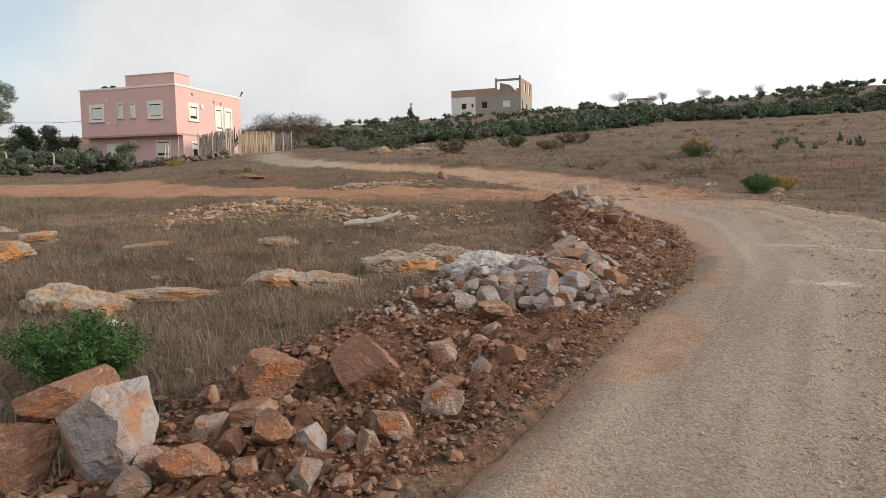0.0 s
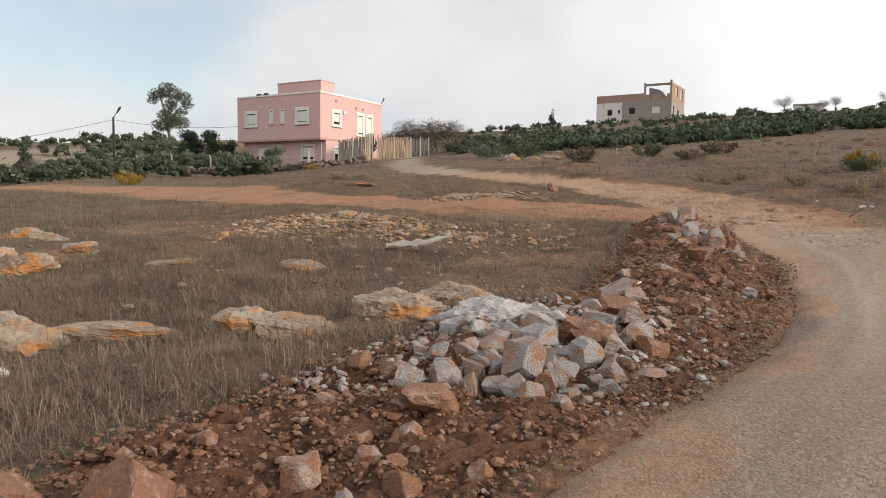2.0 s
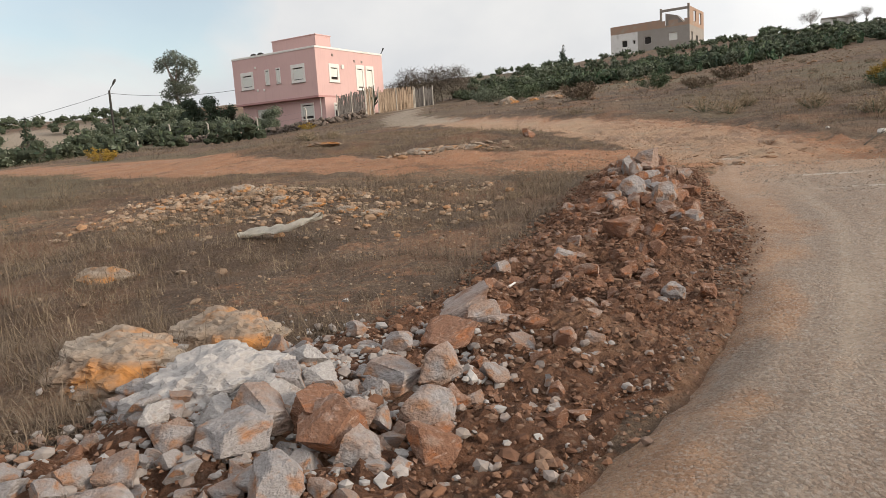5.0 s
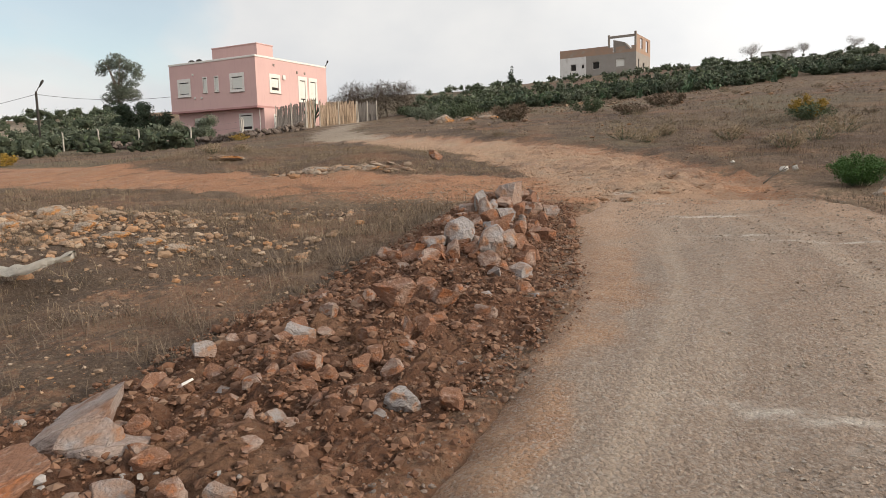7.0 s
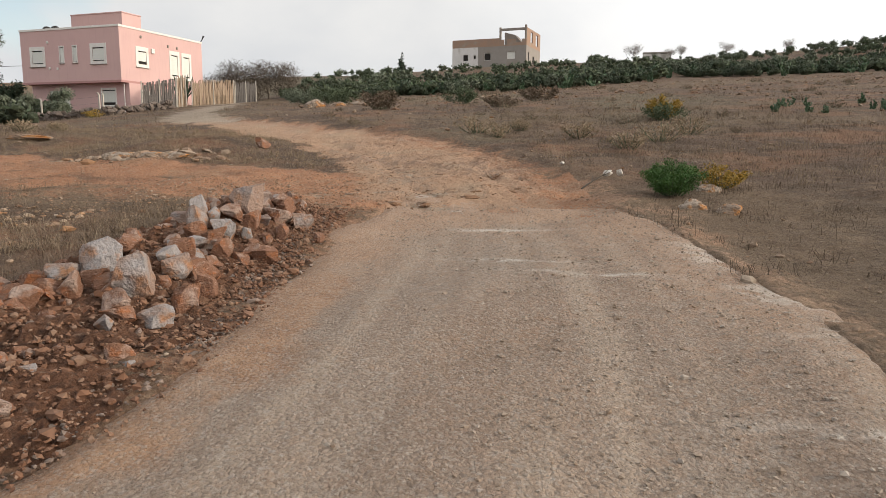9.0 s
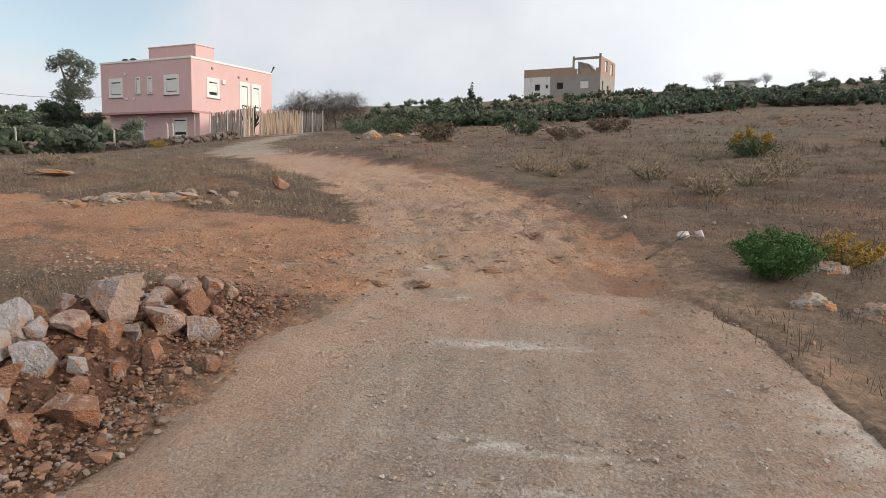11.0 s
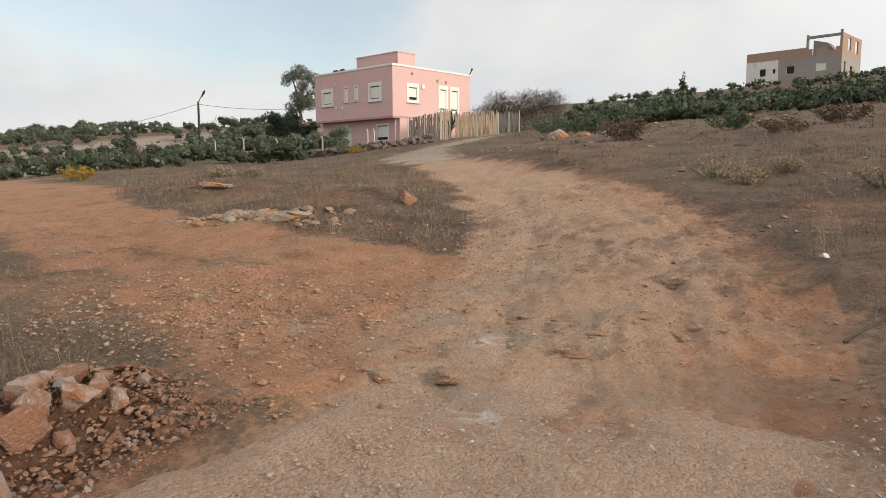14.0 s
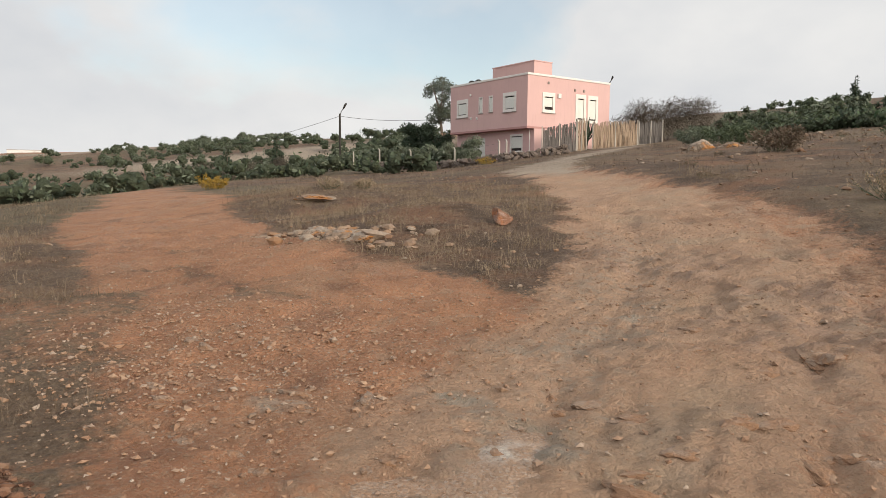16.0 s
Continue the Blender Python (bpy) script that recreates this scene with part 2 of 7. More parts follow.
    rockc = stain_mix(nt, (0.28, 0.19, 0.152), (0.40, 0.295, 0.245), noise_fac(nt, 9, 0.4, 0.6))
    rockc = stain_mix(nt, rockc, (0.21, 0.145, 0.115), noise_fac(nt, 3, 0.55, 0.65))
    col = stain_mix(nt, col, rockc, mathn(nt, "MULTIPLY", at.outputs["Alpha"], mathn(nt, "MULTIPLY", noise_fac(nt, 7, 0.36, 0.52), 0.45)))
    litter = mathn(nt, "SUBTRACT", 1.0, mathn(nt, "MULTIPLY", mathn(nt, "MAXIMUM", sep.outputs["Red"], sep.outputs["Green"]), 0.75))
    col = stain_mix(nt, col, (0.085, 0.056, 0.040), mathn(nt, "MULTIPLY", mathn(nt, "MULTIPLY", fine, 0.15), litter))
    col = stain_mix(nt, col, (0.07, 0.046, 0.034), mathn(nt, "MULTIPLY", mathn(nt, "MULTIPLY", noise_fac(nt, 26, 0.55, 0.66, detail=8, rough=0.7, stretch=(0.6, 1.0, 1.0)), 0.4), litter))
    col = stain_mix(nt, col, (0.33, 0.265, 0.205), mathn(nt, "MULTIPLY", noise_fac(nt, 38, 0.57, 0.66, detail=6, rough=0.65), 0.4))
    tone, crown = pebbles(nt, 24)
    tone2, crown2 = pebbles(nt, 60)
    col = stain_mix(nt, col, (0.075, 0.046, 0.033), mathn(nt, "MULTIPLY", mathn(nt, "MULTIPLY", mathn(nt, "POWER", tone, 2.0), 0.45), litter))
    col = stain_mix(nt, col, (0.42, 0.295, 0.20), mathn(nt, "MULTIPLY", mathn(nt, "POWER", tone2, 4.0), mathn(nt, "ADD", 0.12, mathn(nt, "MULTIPLY", mathn(nt, "MAXIMUM", sep.outputs["Red"], sep.outputs["Green"]), 0.4))))
    nt.links.new(col, bsdf.inputs["Base Color"])
    h = mathn(nt, "ADD", mathn(nt, "MULTIPLY", crumb(nt, 9, 4), 0.35), mathn(nt, "MULTIPLY", crumb(nt, 32, 7, 0.75), 0.5))
    h = mathn(nt, "SUBTRACT", h, mathn(nt, "MULTIPLY", crown, 0.30))
    h = mathn(nt, "SUBTRACT", h, mathn(nt, "MULTIPLY", crown2, 0.14))
    add_bump(nt, bsdf, h, 0.9, 0.10)
    return mat


def road_mat():
    mat, nt, bsdf = start_mat("crushed_stone_road", 0.93)
    big = noise_fac(nt, 0.35, 0.35, 0.65)
    ruts = noise_fac(nt, 1.2, 0.35, 0.65, stretch=(1, 0.4, 1))
    grit = noise_fac(nt, 38, 0.3, 0.7, detail=6)
    fine = noise_fac(nt, 9, 0.3, 0.7)
    col = stain_mix(nt, (0.40, 0.30, 0.23), (0.36, 0.25, 0.177), big)
    col = stain_mix(nt, col, (0.37, 0.30, 0.24), mathn(nt, "MULTIPLY", ruts, 0.6))
    col = stain_mix(nt, col, (0.16, 0.125, 0.10), mathn(nt, "MULTIPLY", grit, 0.55))
    col = stain_mix(nt, col, (0.42, 0.385, 0.345), mathn(nt, "MULTIPLY", noise_fac(nt, 30, 0.58, 0.7), 0.6))
    edge = nt.nodes.new("ShaderNodeAttribute")
    edge.attribute_name = "zones"
    sep = nt.nodes.new("ShaderNodeSeparateColor")
    nt.links.new(edge.outputs["Color"], sep.inputs["Color"])
    # pale wheel lines and darker, stonier strips along the road
    way = nt.nodes.new("ShaderNodeTexNoise")
    way.noise_dimensions = "2D"
    way.inputs["Scale"].default_value = 1.0
    way.inputs["Detail"].default_value = 5.0
    lay = nt.nodes.new("ShaderNodeCombineXYZ")
    nt.links.new(mathn(nt, "MULTIPLY", edge.outputs["Alpha"], 13.0), lay.inputs["X"])
    sxyz = nt.nodes.new("ShaderNodeSeparateXYZ")
    nt.links.new(nt.nodes.new("ShaderNodeTexCoord").outputs["Object"], sxyz.inputs["Vector"])
    nt.links.new(mathn(nt, "MULTIPLY", sxyz.outputs["Y"], 0.22), lay.inputs["Y"])
    nt.links.new(lay.outputs["Vector"], way.inputs["Vector"])
    for colour, lo, hi, much in (((0.46, 0.365, 0.28), 0.52, 0.68, 0.5), ((0.235, 0.165, 0.122), 0.48, 0.36, 0.45)):
        r = nt.nodes.new("ShaderNodeMapRange")
        r.inputs["From Min"].default_value = lo
        r.inputs["From Max"].default_value = hi
        nt.links.new(way.outputs["Fac"], r.inputs["Value"])
        col = stain_mix(nt, col, colour, mathn(nt, "MULTIPLY", r.outputs["Result"], much))
    k = mathn(nt, "ADD", sep.outputs["Red"], mathn(nt, "MULTIPLY", mathn(nt, "SUBTRACT", noise_fac(nt, 1.6, 0.3, 0.7, detail=7), 0.5), 0.8))
    k = mathn(nt, "ADD", k, mathn(nt, "MULTIPLY", mathn(nt, "SUBTRACT", way.outputs["Fac"], 0.5), 0.9))
    r = nt.nodes.new("ShaderNodeMapRange")
    r.inputs["From Min"].default_value = 0.35
    r.inputs["From Max"].default_value = 0.7
    nt.links.new(k, r.inputs["Value"])
    verge = stain_mix(nt, (0.40, 0.245, 0.152), (0.31, 0.182, 0.113), noise_fac(nt, 4, 0.4, 0.6))
    col = stain_mix(nt, col, verge, r.outputs["Result"])
    k = mathn(nt, "ADD", sep.outputs["Blue"], mathn(nt, "MULTIPLY", mathn(nt, "SUBTRACT", fine, 0.5), 0.7))
    r = nt.nodes.new("ShaderNodeMapRange")
    r.inputs["From Min"].default_value = 0.2
    r.inputs["From Max"].default_value = 0.9
    nt.links.new(k, r.inputs["Value"])
    tan = stain_mix(nt, (0.47, 0.31, 0.208), (0.39, 0.247, 0.162), noise_fac(nt, 1.6, 0.38, 0.62))
    tan = stain_mix(nt, tan, (0.12, 0.08, 0.058), mathn(nt, "MULTIPLY", fine, 0.25))
    col = stain_mix(nt, col, tan, r.outputs["Result"])
    col = stain_mix(nt, col, (0.64, 0.58, 0.51), mathn(nt, "MULTIPLY", sep.outputs["Green"], noise_fac(nt, 6, 0.4, 0.55)))
    tone, crown = pebbles(nt, 56)
    col = stain_mix(nt, col, (0.12, 0.088, 0.068), mathn(nt, "MULTIPLY", mathn(nt, "POWER", tone, 2.0), 0.36))
    tone2, crown2 = pebbles(nt, 75)
    col = stain_mix(nt, col, (0.47, 0.42, 0.37), mathn(nt, "MULTIPLY", mathn(nt, "POWER", tone2, 3.0), 0.45))
    nt.links.new(col, bsdf.inputs["Base Color"])
    h = mathn(nt, "ADD", mathn(nt, "MULTIPLY", crumb(nt, 9, 4), 0.4), mathn(nt, "MULTIPLY", crumb(nt, 40, 6, 0.72), 0.5))
    h = mathn(nt, "SUBTRACT", h, mathn(nt, "MULTIPLY", crown, 0.3))
    add_bump(nt, bsdf, h, 0.85, 0.07)
    return mat


GROUND = ground_mat()
ROAD = road_mat()
BANK, nt_, b_ = start_mat("dug_red_earth", 0.96)
bk_ = stain_mix(nt_, (0.20, 0.098, 0.057), (0.145, 0.073, 0.044), noise_fac(nt_, 1.7, 0.38, 0.62))
bk_ = stain_mix(nt_, bk_, (0.27, 0.15, 0.092), noise_fac(nt_, 0.9, 0.54, 0.66))
bk_ = stain_mix(nt_, bk_, (0.050, 0.029, 0.022), mathn(nt_, "MULTIPLY", noise_fac(nt_, 20, 0.47, 0.64, detail=8, rough=0.7), 0.65))
bk_ = stain_mix(nt_, bk_, (0.27, 0.185, 0.135), mathn(nt_, "MULTIPLY", noise_fac(nt_, 22, 0.58, 0.68), 0.55))
nt_.links.new(bk_, b_.inputs["Base Color"])
add_bump(nt_, b_, crumb(nt_, 26, 8, 0.75), 1.0, 0.07)
PINK, nt_, b_ = start_mat("pink_house_paint", 0.85)
pink_ = stain_mix(nt_, (0.60, 0.395, 0.37), (0.64, 0.425, 0.395), noise_fac(nt_, 0.4, 0.3, 0.7))
pink_ = stain_mix(nt_, pink_, (0.52, 0.33, 0.31), mathn(nt_, "MULTIPLY", noise_fac(nt_, 1.3, 0.52, 0.75, stretch=(3, 3, 0.5)), 0.35))
nt_.links.new(pink_, b_.inputs["Base Color"])
WHITE = simple_mat("white_paint", (0.82, 0.78, 0.73), (0.78, 0.73, 0.67), 1.4, 0.7, bump=0.05)
SHUTTER = simple_mat("cream_shutter", (0.78, 0.77, 0.71), (0.74, 0.73, 0.67), 1.5, 0.6, bump=0.05)
CONCRETE = simple_mat("raw_concrete", (0.33, 0.29, 0.25), (0.27, 0.23, 0.20), 0.7, 0.92, bump=0.3, stain=(0.24, 0.19, 0.155))
RENDER_WALL = simple_mat("grey_render", (0.34, 0.31, 0.28), (0.30, 0.265, 0.235), 0.5, 0.92, bump=0.2, stain=(0.26, 0.21, 0.17))
LIMEWASH = simple_mat("white_limewash", (0.76, 0.73, 0.70), (0.68, 0.65, 0.62), 0.8, 0.9, bump=0.2, stain=(0.42, 0.38, 0.34))
BRICK = simple_mat("hollow_brick", (0.40, 0.255, 0.18), (0.34, 0.25, 0.195), 1.2, 0.92, bump=0.3, stain=(0.33, 0.28, 0.23), rand=0.4)
DARK = simple_mat("dark_interior", (0.03, 0.027, 0.025), (0.045, 0.04, 0.036), 1.0, 0.9, bump=0)
STEEL = simple_mat("weathered_steel", (0.10, 0.095, 0.09), (0.14, 0.13, 0.12), 2.0, 0.6, 0.3, bump=0.1)
POSTM = simple_mat("concrete_post", (0.50, 0.46, 0.40), (0.42, 0.38, 0.33), 2.0, 0.9, bump=0.2)
REED = simple_mat("dry_cane_fence", (0.40, 0.30, 0.215), (0.34, 0.25, 0.18), 3.0, 0.85, bump=0.3, rand=0.25, c3=(0.36, 0.29, 0.21))
GREYREED = simple_mat("grey_weathered_cane", (0.17, 0.152, 0.14), (0.135, 0.122, 0.112), 3.0, 0.88, bump=0.3, rand=0.2, c3=(0.13, 0.118, 0.11))
BARK = simple_mat("bark", (0.13, 0.10, 0.075), (0.20, 0.165, 0.13), 5.0, 0.95, bump=0.6, bdist=0.03)
EUCA = leaf_mat("eucalyptus_leaves", (0.085, 0.105, 0.072), (0.17, 0.18, 0.13))
OLIVE = leaf_mat("olive_leaves", (0.105, 0.128, 0.085), (0.19, 0.205, 0.148))
SCRUB = leaf_mat("scrub_leaves", (0.062, 0.088, 0.045), (0.12, 0.142, 0.078))
DARKLEAF = leaf_mat("dark_evergreen", (0.03, 0.05, 0.03), (0.075, 0.095, 0.056))
INNER = simple_mat("inner_twigs_and_leaves", (0.075, 0.09, 0.055), (0.055, 0.066, 0.04), 3.0, 0.95, bump=0.8, bdist=0.1)
GREENLEAF = leaf_mat("fresh_green_leaves", (0.030, 0.082, 0.018), (0.080, 0.15, 0.036))
YELLOWLEAF = leaf_mat("yellow_flowers", (0.4, 0.23, 0.03), (0.19, 0.16, 0.045))
CACTUS = leaf_mat("cactus_pads", (0.042, 0.082, 0.042), (0.10, 0.145, 0.078), 0.6)
STRAW = leaf_mat("dry_straw", (0.36, 0.275, 0.185), (0.21, 0.15, 0.096), 0.85)
GREYSTRAW = leaf_mat("grey_dry_weeds", (0.165, 0.121, 0.084), (0.09, 0.066, 0.046), 0.9)
WISP = leaf_mat("wispy_dead_stems", (0.25, 0.186, 0.132), (0.14, 0.102, 0.073), 0.9)
PALETWIG = leaf_mat("pale_bare_twigs", (0.24, 0.21, 0.185), (0.32, 0.28, 0.25), 0.9)
TWIG = leaf_mat("bare_twigs", (0.085, 0.068, 0.052), (0.155, 0.128, 0.102), 0.9)
PLASTIC = simple_mat("torn_white_sheet", (0.74, 0.69, 0.61), (0.66, 0.60, 0.52), 2.5, 0.7, bump=0.3, bdist=0.02, stain=(0.42, 0.34, 0.26))
CHALK = simple_mat("white_stone", (0.66, 0.62, 0.57), (0.56, 0.51, 0.45), 6.0, 0.9, bump=0.4)

# ---- shape helpers ----


def part(name, data, material, parent=None, label=""):
    """A bmesh or mesh as one object, under a thing or a part."""
    if isinstance(data, bmesh.types.BMesh):
        me = bpy.data.meshes.new(name)
        data.to_mesh(me)
        data.free()
    else:
        me = data
    if material and not me.materials:
        me.materials.append(material)
        if me.name.startswith("foliage_massed"):
            me.materials.append(INNER)
    ob = new(name, me)
    if parent:
        ob.parent = parent
    return tagged(ob, label) if label else ob


def thing(name, label, category, at=(0, 0, 0), turn=0.0, group="", kind=""):
    ob = new(name)
    ob.matrix_basis = pose(*at, 0, 0, turn)
    return tagged(ob, label, category, group, kind)


def box(bm, x0, y0, z0, x1, y1, z1, bevel=0.0):
    r = bmesh.ops.create_cube(bm, size=1.0, matrix=Matrix.Translation(((x0 + x1) / 2, (y0 + y1) / 2, (z0 + z1) / 2)) @ Matrix.Diagonal((abs(x1 - x0), abs(y1 - y0), abs(z1 - z0), 1)))
    if bevel:
        edges = {e for v in r["verts"] for e in v.link_edges}
        bmesh.ops.bevel(bm, geom=list(edges), offset=bevel, segments=1, affect="EDGES")
    return bm


def boxm(x0, y0, z0, x1, y1, z1, bevel=0.0):
    return box(bmesh.new(), x0, y0, z0, x1, y1, z1, bevel)


def tube(bm, pts, radii, sides=7):
    """A tapered tube along pts."""
    rings = []
    for i, p in enumerate(pts):
        a = Vector(pts[max(0, i - 1)])
        b = Vector(pts[min(len(pts) - 1, i + 1)])
        q = (b - a).to_track_quat("Z", "Y")
        rings.append([bm.verts.new(Vector(p) + q @ Vector((radii[i] * math.cos(2 * math.pi * k / sides), radii[i] * math.sin(2 * math.pi * k / sides), 0))) for k in range(sides)])
    for r0, r1 in zip(rings, rings[1:]):
        for k in range(sides):
            bm.faces.new((r0[k], r0[(k + 1) % sides], r1[(k + 1) % sides], r1[k]))
    bm.faces.new(rings[0][::-1])
    bm.faces.new(rings[-1])
    return bm


def np_mesh(name, verts, faces, smooth=False):
    """A mesh from numpy arrays of vertices and of equal-sided faces."""
    verts, faces = np.asarray(verts, np.float32), np.asarray(faces, np.int32)
    me = bpy.data.meshes.new(name)
    n, k = faces.shape
    me.vertices.add(len(verts))
    me.vertices.foreach_set("co", verts.ravel())
    me.loops.add(n * k)
    me.loops.foreach_set("vertex_index", faces.ravel())
    me.polygons.add(n)
    me.polygons.foreach_set("loop_start", np.arange(0, n * k, k, dtype=np.int32))
    me.polygons.foreach_set("loop_total", np.full(n, k, np.int32))
    me.polygons.foreach_set("use_smooth", np.full(n, smooth))
    me.update(calc_edges=True)
    return me


rng = np.random.default_rng(7)

# ---- lie of the land ----
Y_RISE = np.array([(-400, -20), (0, -1.05), (14.3, 0.02), (18, 0.32), (24, 0.66), (29, 1.05), (36, 1.75), (50, 3.4), (60, 4.3), (86, 6.7), (140, 15.0), (200, 19.5), (400, 24), (3000, 30)])
X_RISE = np.array([(-100, 0), (20, 0.0), (30, 0.02), (75, 0.05), (140, 0.06), (300, 0.03), (3000, 0.0)])


def smooth(a, b, v):
    t = np.clip((v - a) / (b - a), 0, 1)
    return t * t * (3 - 2 * t)


def rise(y):
    """The long slope, rounded over a few metres."""
    w = np.clip(np.abs(y) * 0.04, 0.8, 8)
    return sum(k * np.interp(y + o * w, *Y_RISE.T) for o, k in ((-1, 0.25), (0, 0.5), (1, 0.25)))


def wave(x, y, size, seed):
    """Smooth undulation of about unit height."""
    r = np.random.default_rng(seed)
    out = 0
    for _ in range(6):
        a, p, f = r.uniform(0, 2 * math.pi), r.uniform(0, 2 * math.pi), r.uniform(0.6, 1.7) / size
        out = out + np.sin((x * math.cos(a) + y * math.sin(a)) * f * 2 * math.pi + p)
    return out / 3.0


TABLE = np.random.default_rng(77).uniform(-1, 1, (256, 256))


def vnoise(x, y, size, seed):
    """Lattice noise between -1 and 1."""
    u, v = x / size + seed * 17.3, y / size + seed * 9.1
    i, j = np.floor(u).astype(int), np.floor(v).astype(int)
    a, b = u - i, v - j
    a, b = a * a * (3 - 2 * a), b * b * (3 - 2 * b)
    p = lambda m, n: TABLE[(i + m) & 255, (j + n) & 255]
    return (p(0, 0) * (1 - a) + p(1, 0) * a) * (1 - b) + (p(0, 1) * (1 - a) + p(1, 1) * a) * b


ROAD_L = np.array([(-14, -17.5), (-6, -13), (2, -7.9), (5.7, -5.3), (8.3, -3.85), (10.8, -2.25), (12.4, -1.25), (13.7, -0.68), (14.8, -0.33), (16.1, 0.02), (18, 0.2), (21, 0.42), (24, 0.6), (27, 0.8)])
ROAD_R = np.array([(-14, -13), (-6, -8.3), (2, -3.3), (5.7, -0.8), (8.3, 0.6), (10.8, 1.8), (13.7, 3.0), (16, 3.42), (18, 3.55), (20, 3.48), (21.3, 3.28), (22.6, 3.05), (24, 2.8), (27, 2.4)])
TRACK_L = np.array([(20, 0.3), (22, 0.2), (25.4, -0.7), (28.3, -1.5), (32.4, -3.6), (37.2, -6.6), (41.3, -10), (44, -12), (59, -17), (86, -23.5), (92, -24)])
TRACK_R = np.array([(20, 3.3), (22, 3.1), (24.5, 2.8), (26.5, 2.5), (29.6, 1.6), (33.5, -0.2), (38.8, -4.2), (42.8, -8.2), (50, -11.5), (59, -14.3), (86, -20.5), (92, -21)])
RED_LO = np.array([(-60, 52), (-28, 36), (-22, 32.6), (-15, 27.8), (-8.2, 25.1), (-4.85, 23.9), (-2.5, 22.7), (0.5, 20.6), (3, 20.8)])
RED_HI = np.array([(-60, 56), (-28, 40), (-18.7, 36.1), (-13, 31.3), (-8.9, 29.2), (-4.9, 27.2), (-2.65, 26.1), (-1.3, 25.5), (0.5, 25.2), (3, 24.5)])
BANK_L = np.array([(3, -8.2), (7, -6.0), (10, -4.9), (11.2, -4.35), (12.2, -3.9), (13.2, -3.2), (14, -2.45), (15.5, -2.2), (17, -1.95), (18.4, -1.7), (20, -1.5), (21.8, -1.3)])
BANK_H = np.array([(4, 0.0), (6, 0.05), (12, 0.05), (14, 0.10), (16, 0.12), (18, 0.14), (19.5, 0.17), (20.4, 0.14), (21.2, 0.0)])


def along(tab, v):
    return sum(np.interp(v + o, *tab.T) for o in (-0.6, -0.2, 0.2, 0.6)) / 4


def band(lo, hi, v, soft):
    return smooth(lo - soft, lo + soft, v) * (1 - smooth(hi - soft, hi + soft, v))


def road_mask(x, y, soft=0.15):
    return band(along(ROAD_L, y), along(ROAD_R, y) - 0.25, x, soft) * (1 - smooth(22.0, 24.5, y))


def land(x, y):
    """Height of the natural ground."""
    x, y = np.asarray(x, float), np.asarray(y, float)
    z = rise(y) + np.interp(y, *X_RISE.T) * np.clip(x + 3, -60, 90)
    u = (-x - 22) - 0.45 * (y - 36)
    r = np.hypot(x, y)
    z = z - 4.5 * smooth(4, 60, u) * (1 - smooth(110, 200, r)) 
    far = smooth(40, 200, np.hypot(x, y))
    z = z + far * 1.1 * wave(x, y, 90, 3) + 0.05 * wave(x, y, 6, 4) + 0.02 * wave(x, y, 1.7, 5)
    z = z - 0.8 * np.exp(-(((x + 36) / 11) ** 2 + ((y - 66) / 13) ** 2)) + 0.4 * np.exp(-(((x + 24) / 6) ** 2 + ((y - 80) / 7) ** 2))
    z = z + 0.35 * np.exp(-(((x + 12.5) / 3.5) ** 2 + ((y - 34) / 2.5) ** 2)) - 0.55 * np.exp(-(((x + 24) / 10) ** 2 + ((y - 51) / 10) ** 2))
    # shallow island crown, the stony swell in the field, the lip above the wheel rut
    z = z + 0.30 * np.exp(-(((x + 5.0) / 2.6) ** 2 + ((y - 30.2) / 2.2) ** 2)) + 0.22 * np.exp(-(((x + 6.6) / 1.5) ** 2 + ((y - 19.6) / 1.0) ** 2))
    return z + 0.11 * smooth(0.0, 0.7, x - along(TRACK_R, y)) * band(22, 45, y, 2)


def bank_r(y):
    """Foot of the heap on the road side."""
    return along(ROAD_L, y) - 0.35 - 0.3 * smooth(16, 19.5, y)


def bank(x, y):
    """Extra height of the heaped earth beside the road, with its clods."""
    lo, hi = along(BANK_L, y), bank_r(y)
    t = np.clip((x - lo) / np.maximum(hi - lo, 0.3), 0, 1)
    on = (x > lo) & (x < hi)
    ramp = smooth(0, 0.15, t) * (1 - 0.8 * smooth(0.8, 1.0, t)) * band(5, 20.9, y, 0.5)
    lumps = 0.03 * wave(x, y, 0.6, 14) + 0.07 * np.abs(vnoise(x, y, 0.30, 33)) + 0.05 * np.abs(vnoise(x, y, 0.13, 34)) - 0.03
    return on * (np.interp(y, *BANK_H.T) * np.sin(math.pi * t) ** 1.2 + ramp * lumps)


def ground_z(x, y):
    """The surface one stands on, with heap and road."""
    return float(land(x, y) + bank(np.asarray(x, float), np.asarray(y, float)))


def spaced(a, b, step, far, grow=1.09):
    mid = list(np.arange(a, b, step))
    for sgn, lst in ((1, mid), (-1, mid)):
        s, v = step, (mid[-1] if sgn > 0 else a)
        ext = []
        while abs(v) < far:
            s = min(s * grow, far / 8)
            v += sgn * s
            ext.append(v)
        if sgn > 0:
            hi = ext
        else:
            lo = ext[::-1]
    return np.array(lo + mid + hi)


def frayed(x, y):
    """The plan with its edges frayed, so that no growth or soil ends on a clean line."""
    dx = 0.30 * vnoise(x, y, 1.1, 81) + 0.16 * vnoise(x, y, 0.4, 82)
    dy = 0.36 * vnoise(x, y, 1.1, 83) + 0.18 * vnoise(x, y, 0.4, 84)
    k = smooth(19, 23, y)
    return x + dx * k, y + dy * k


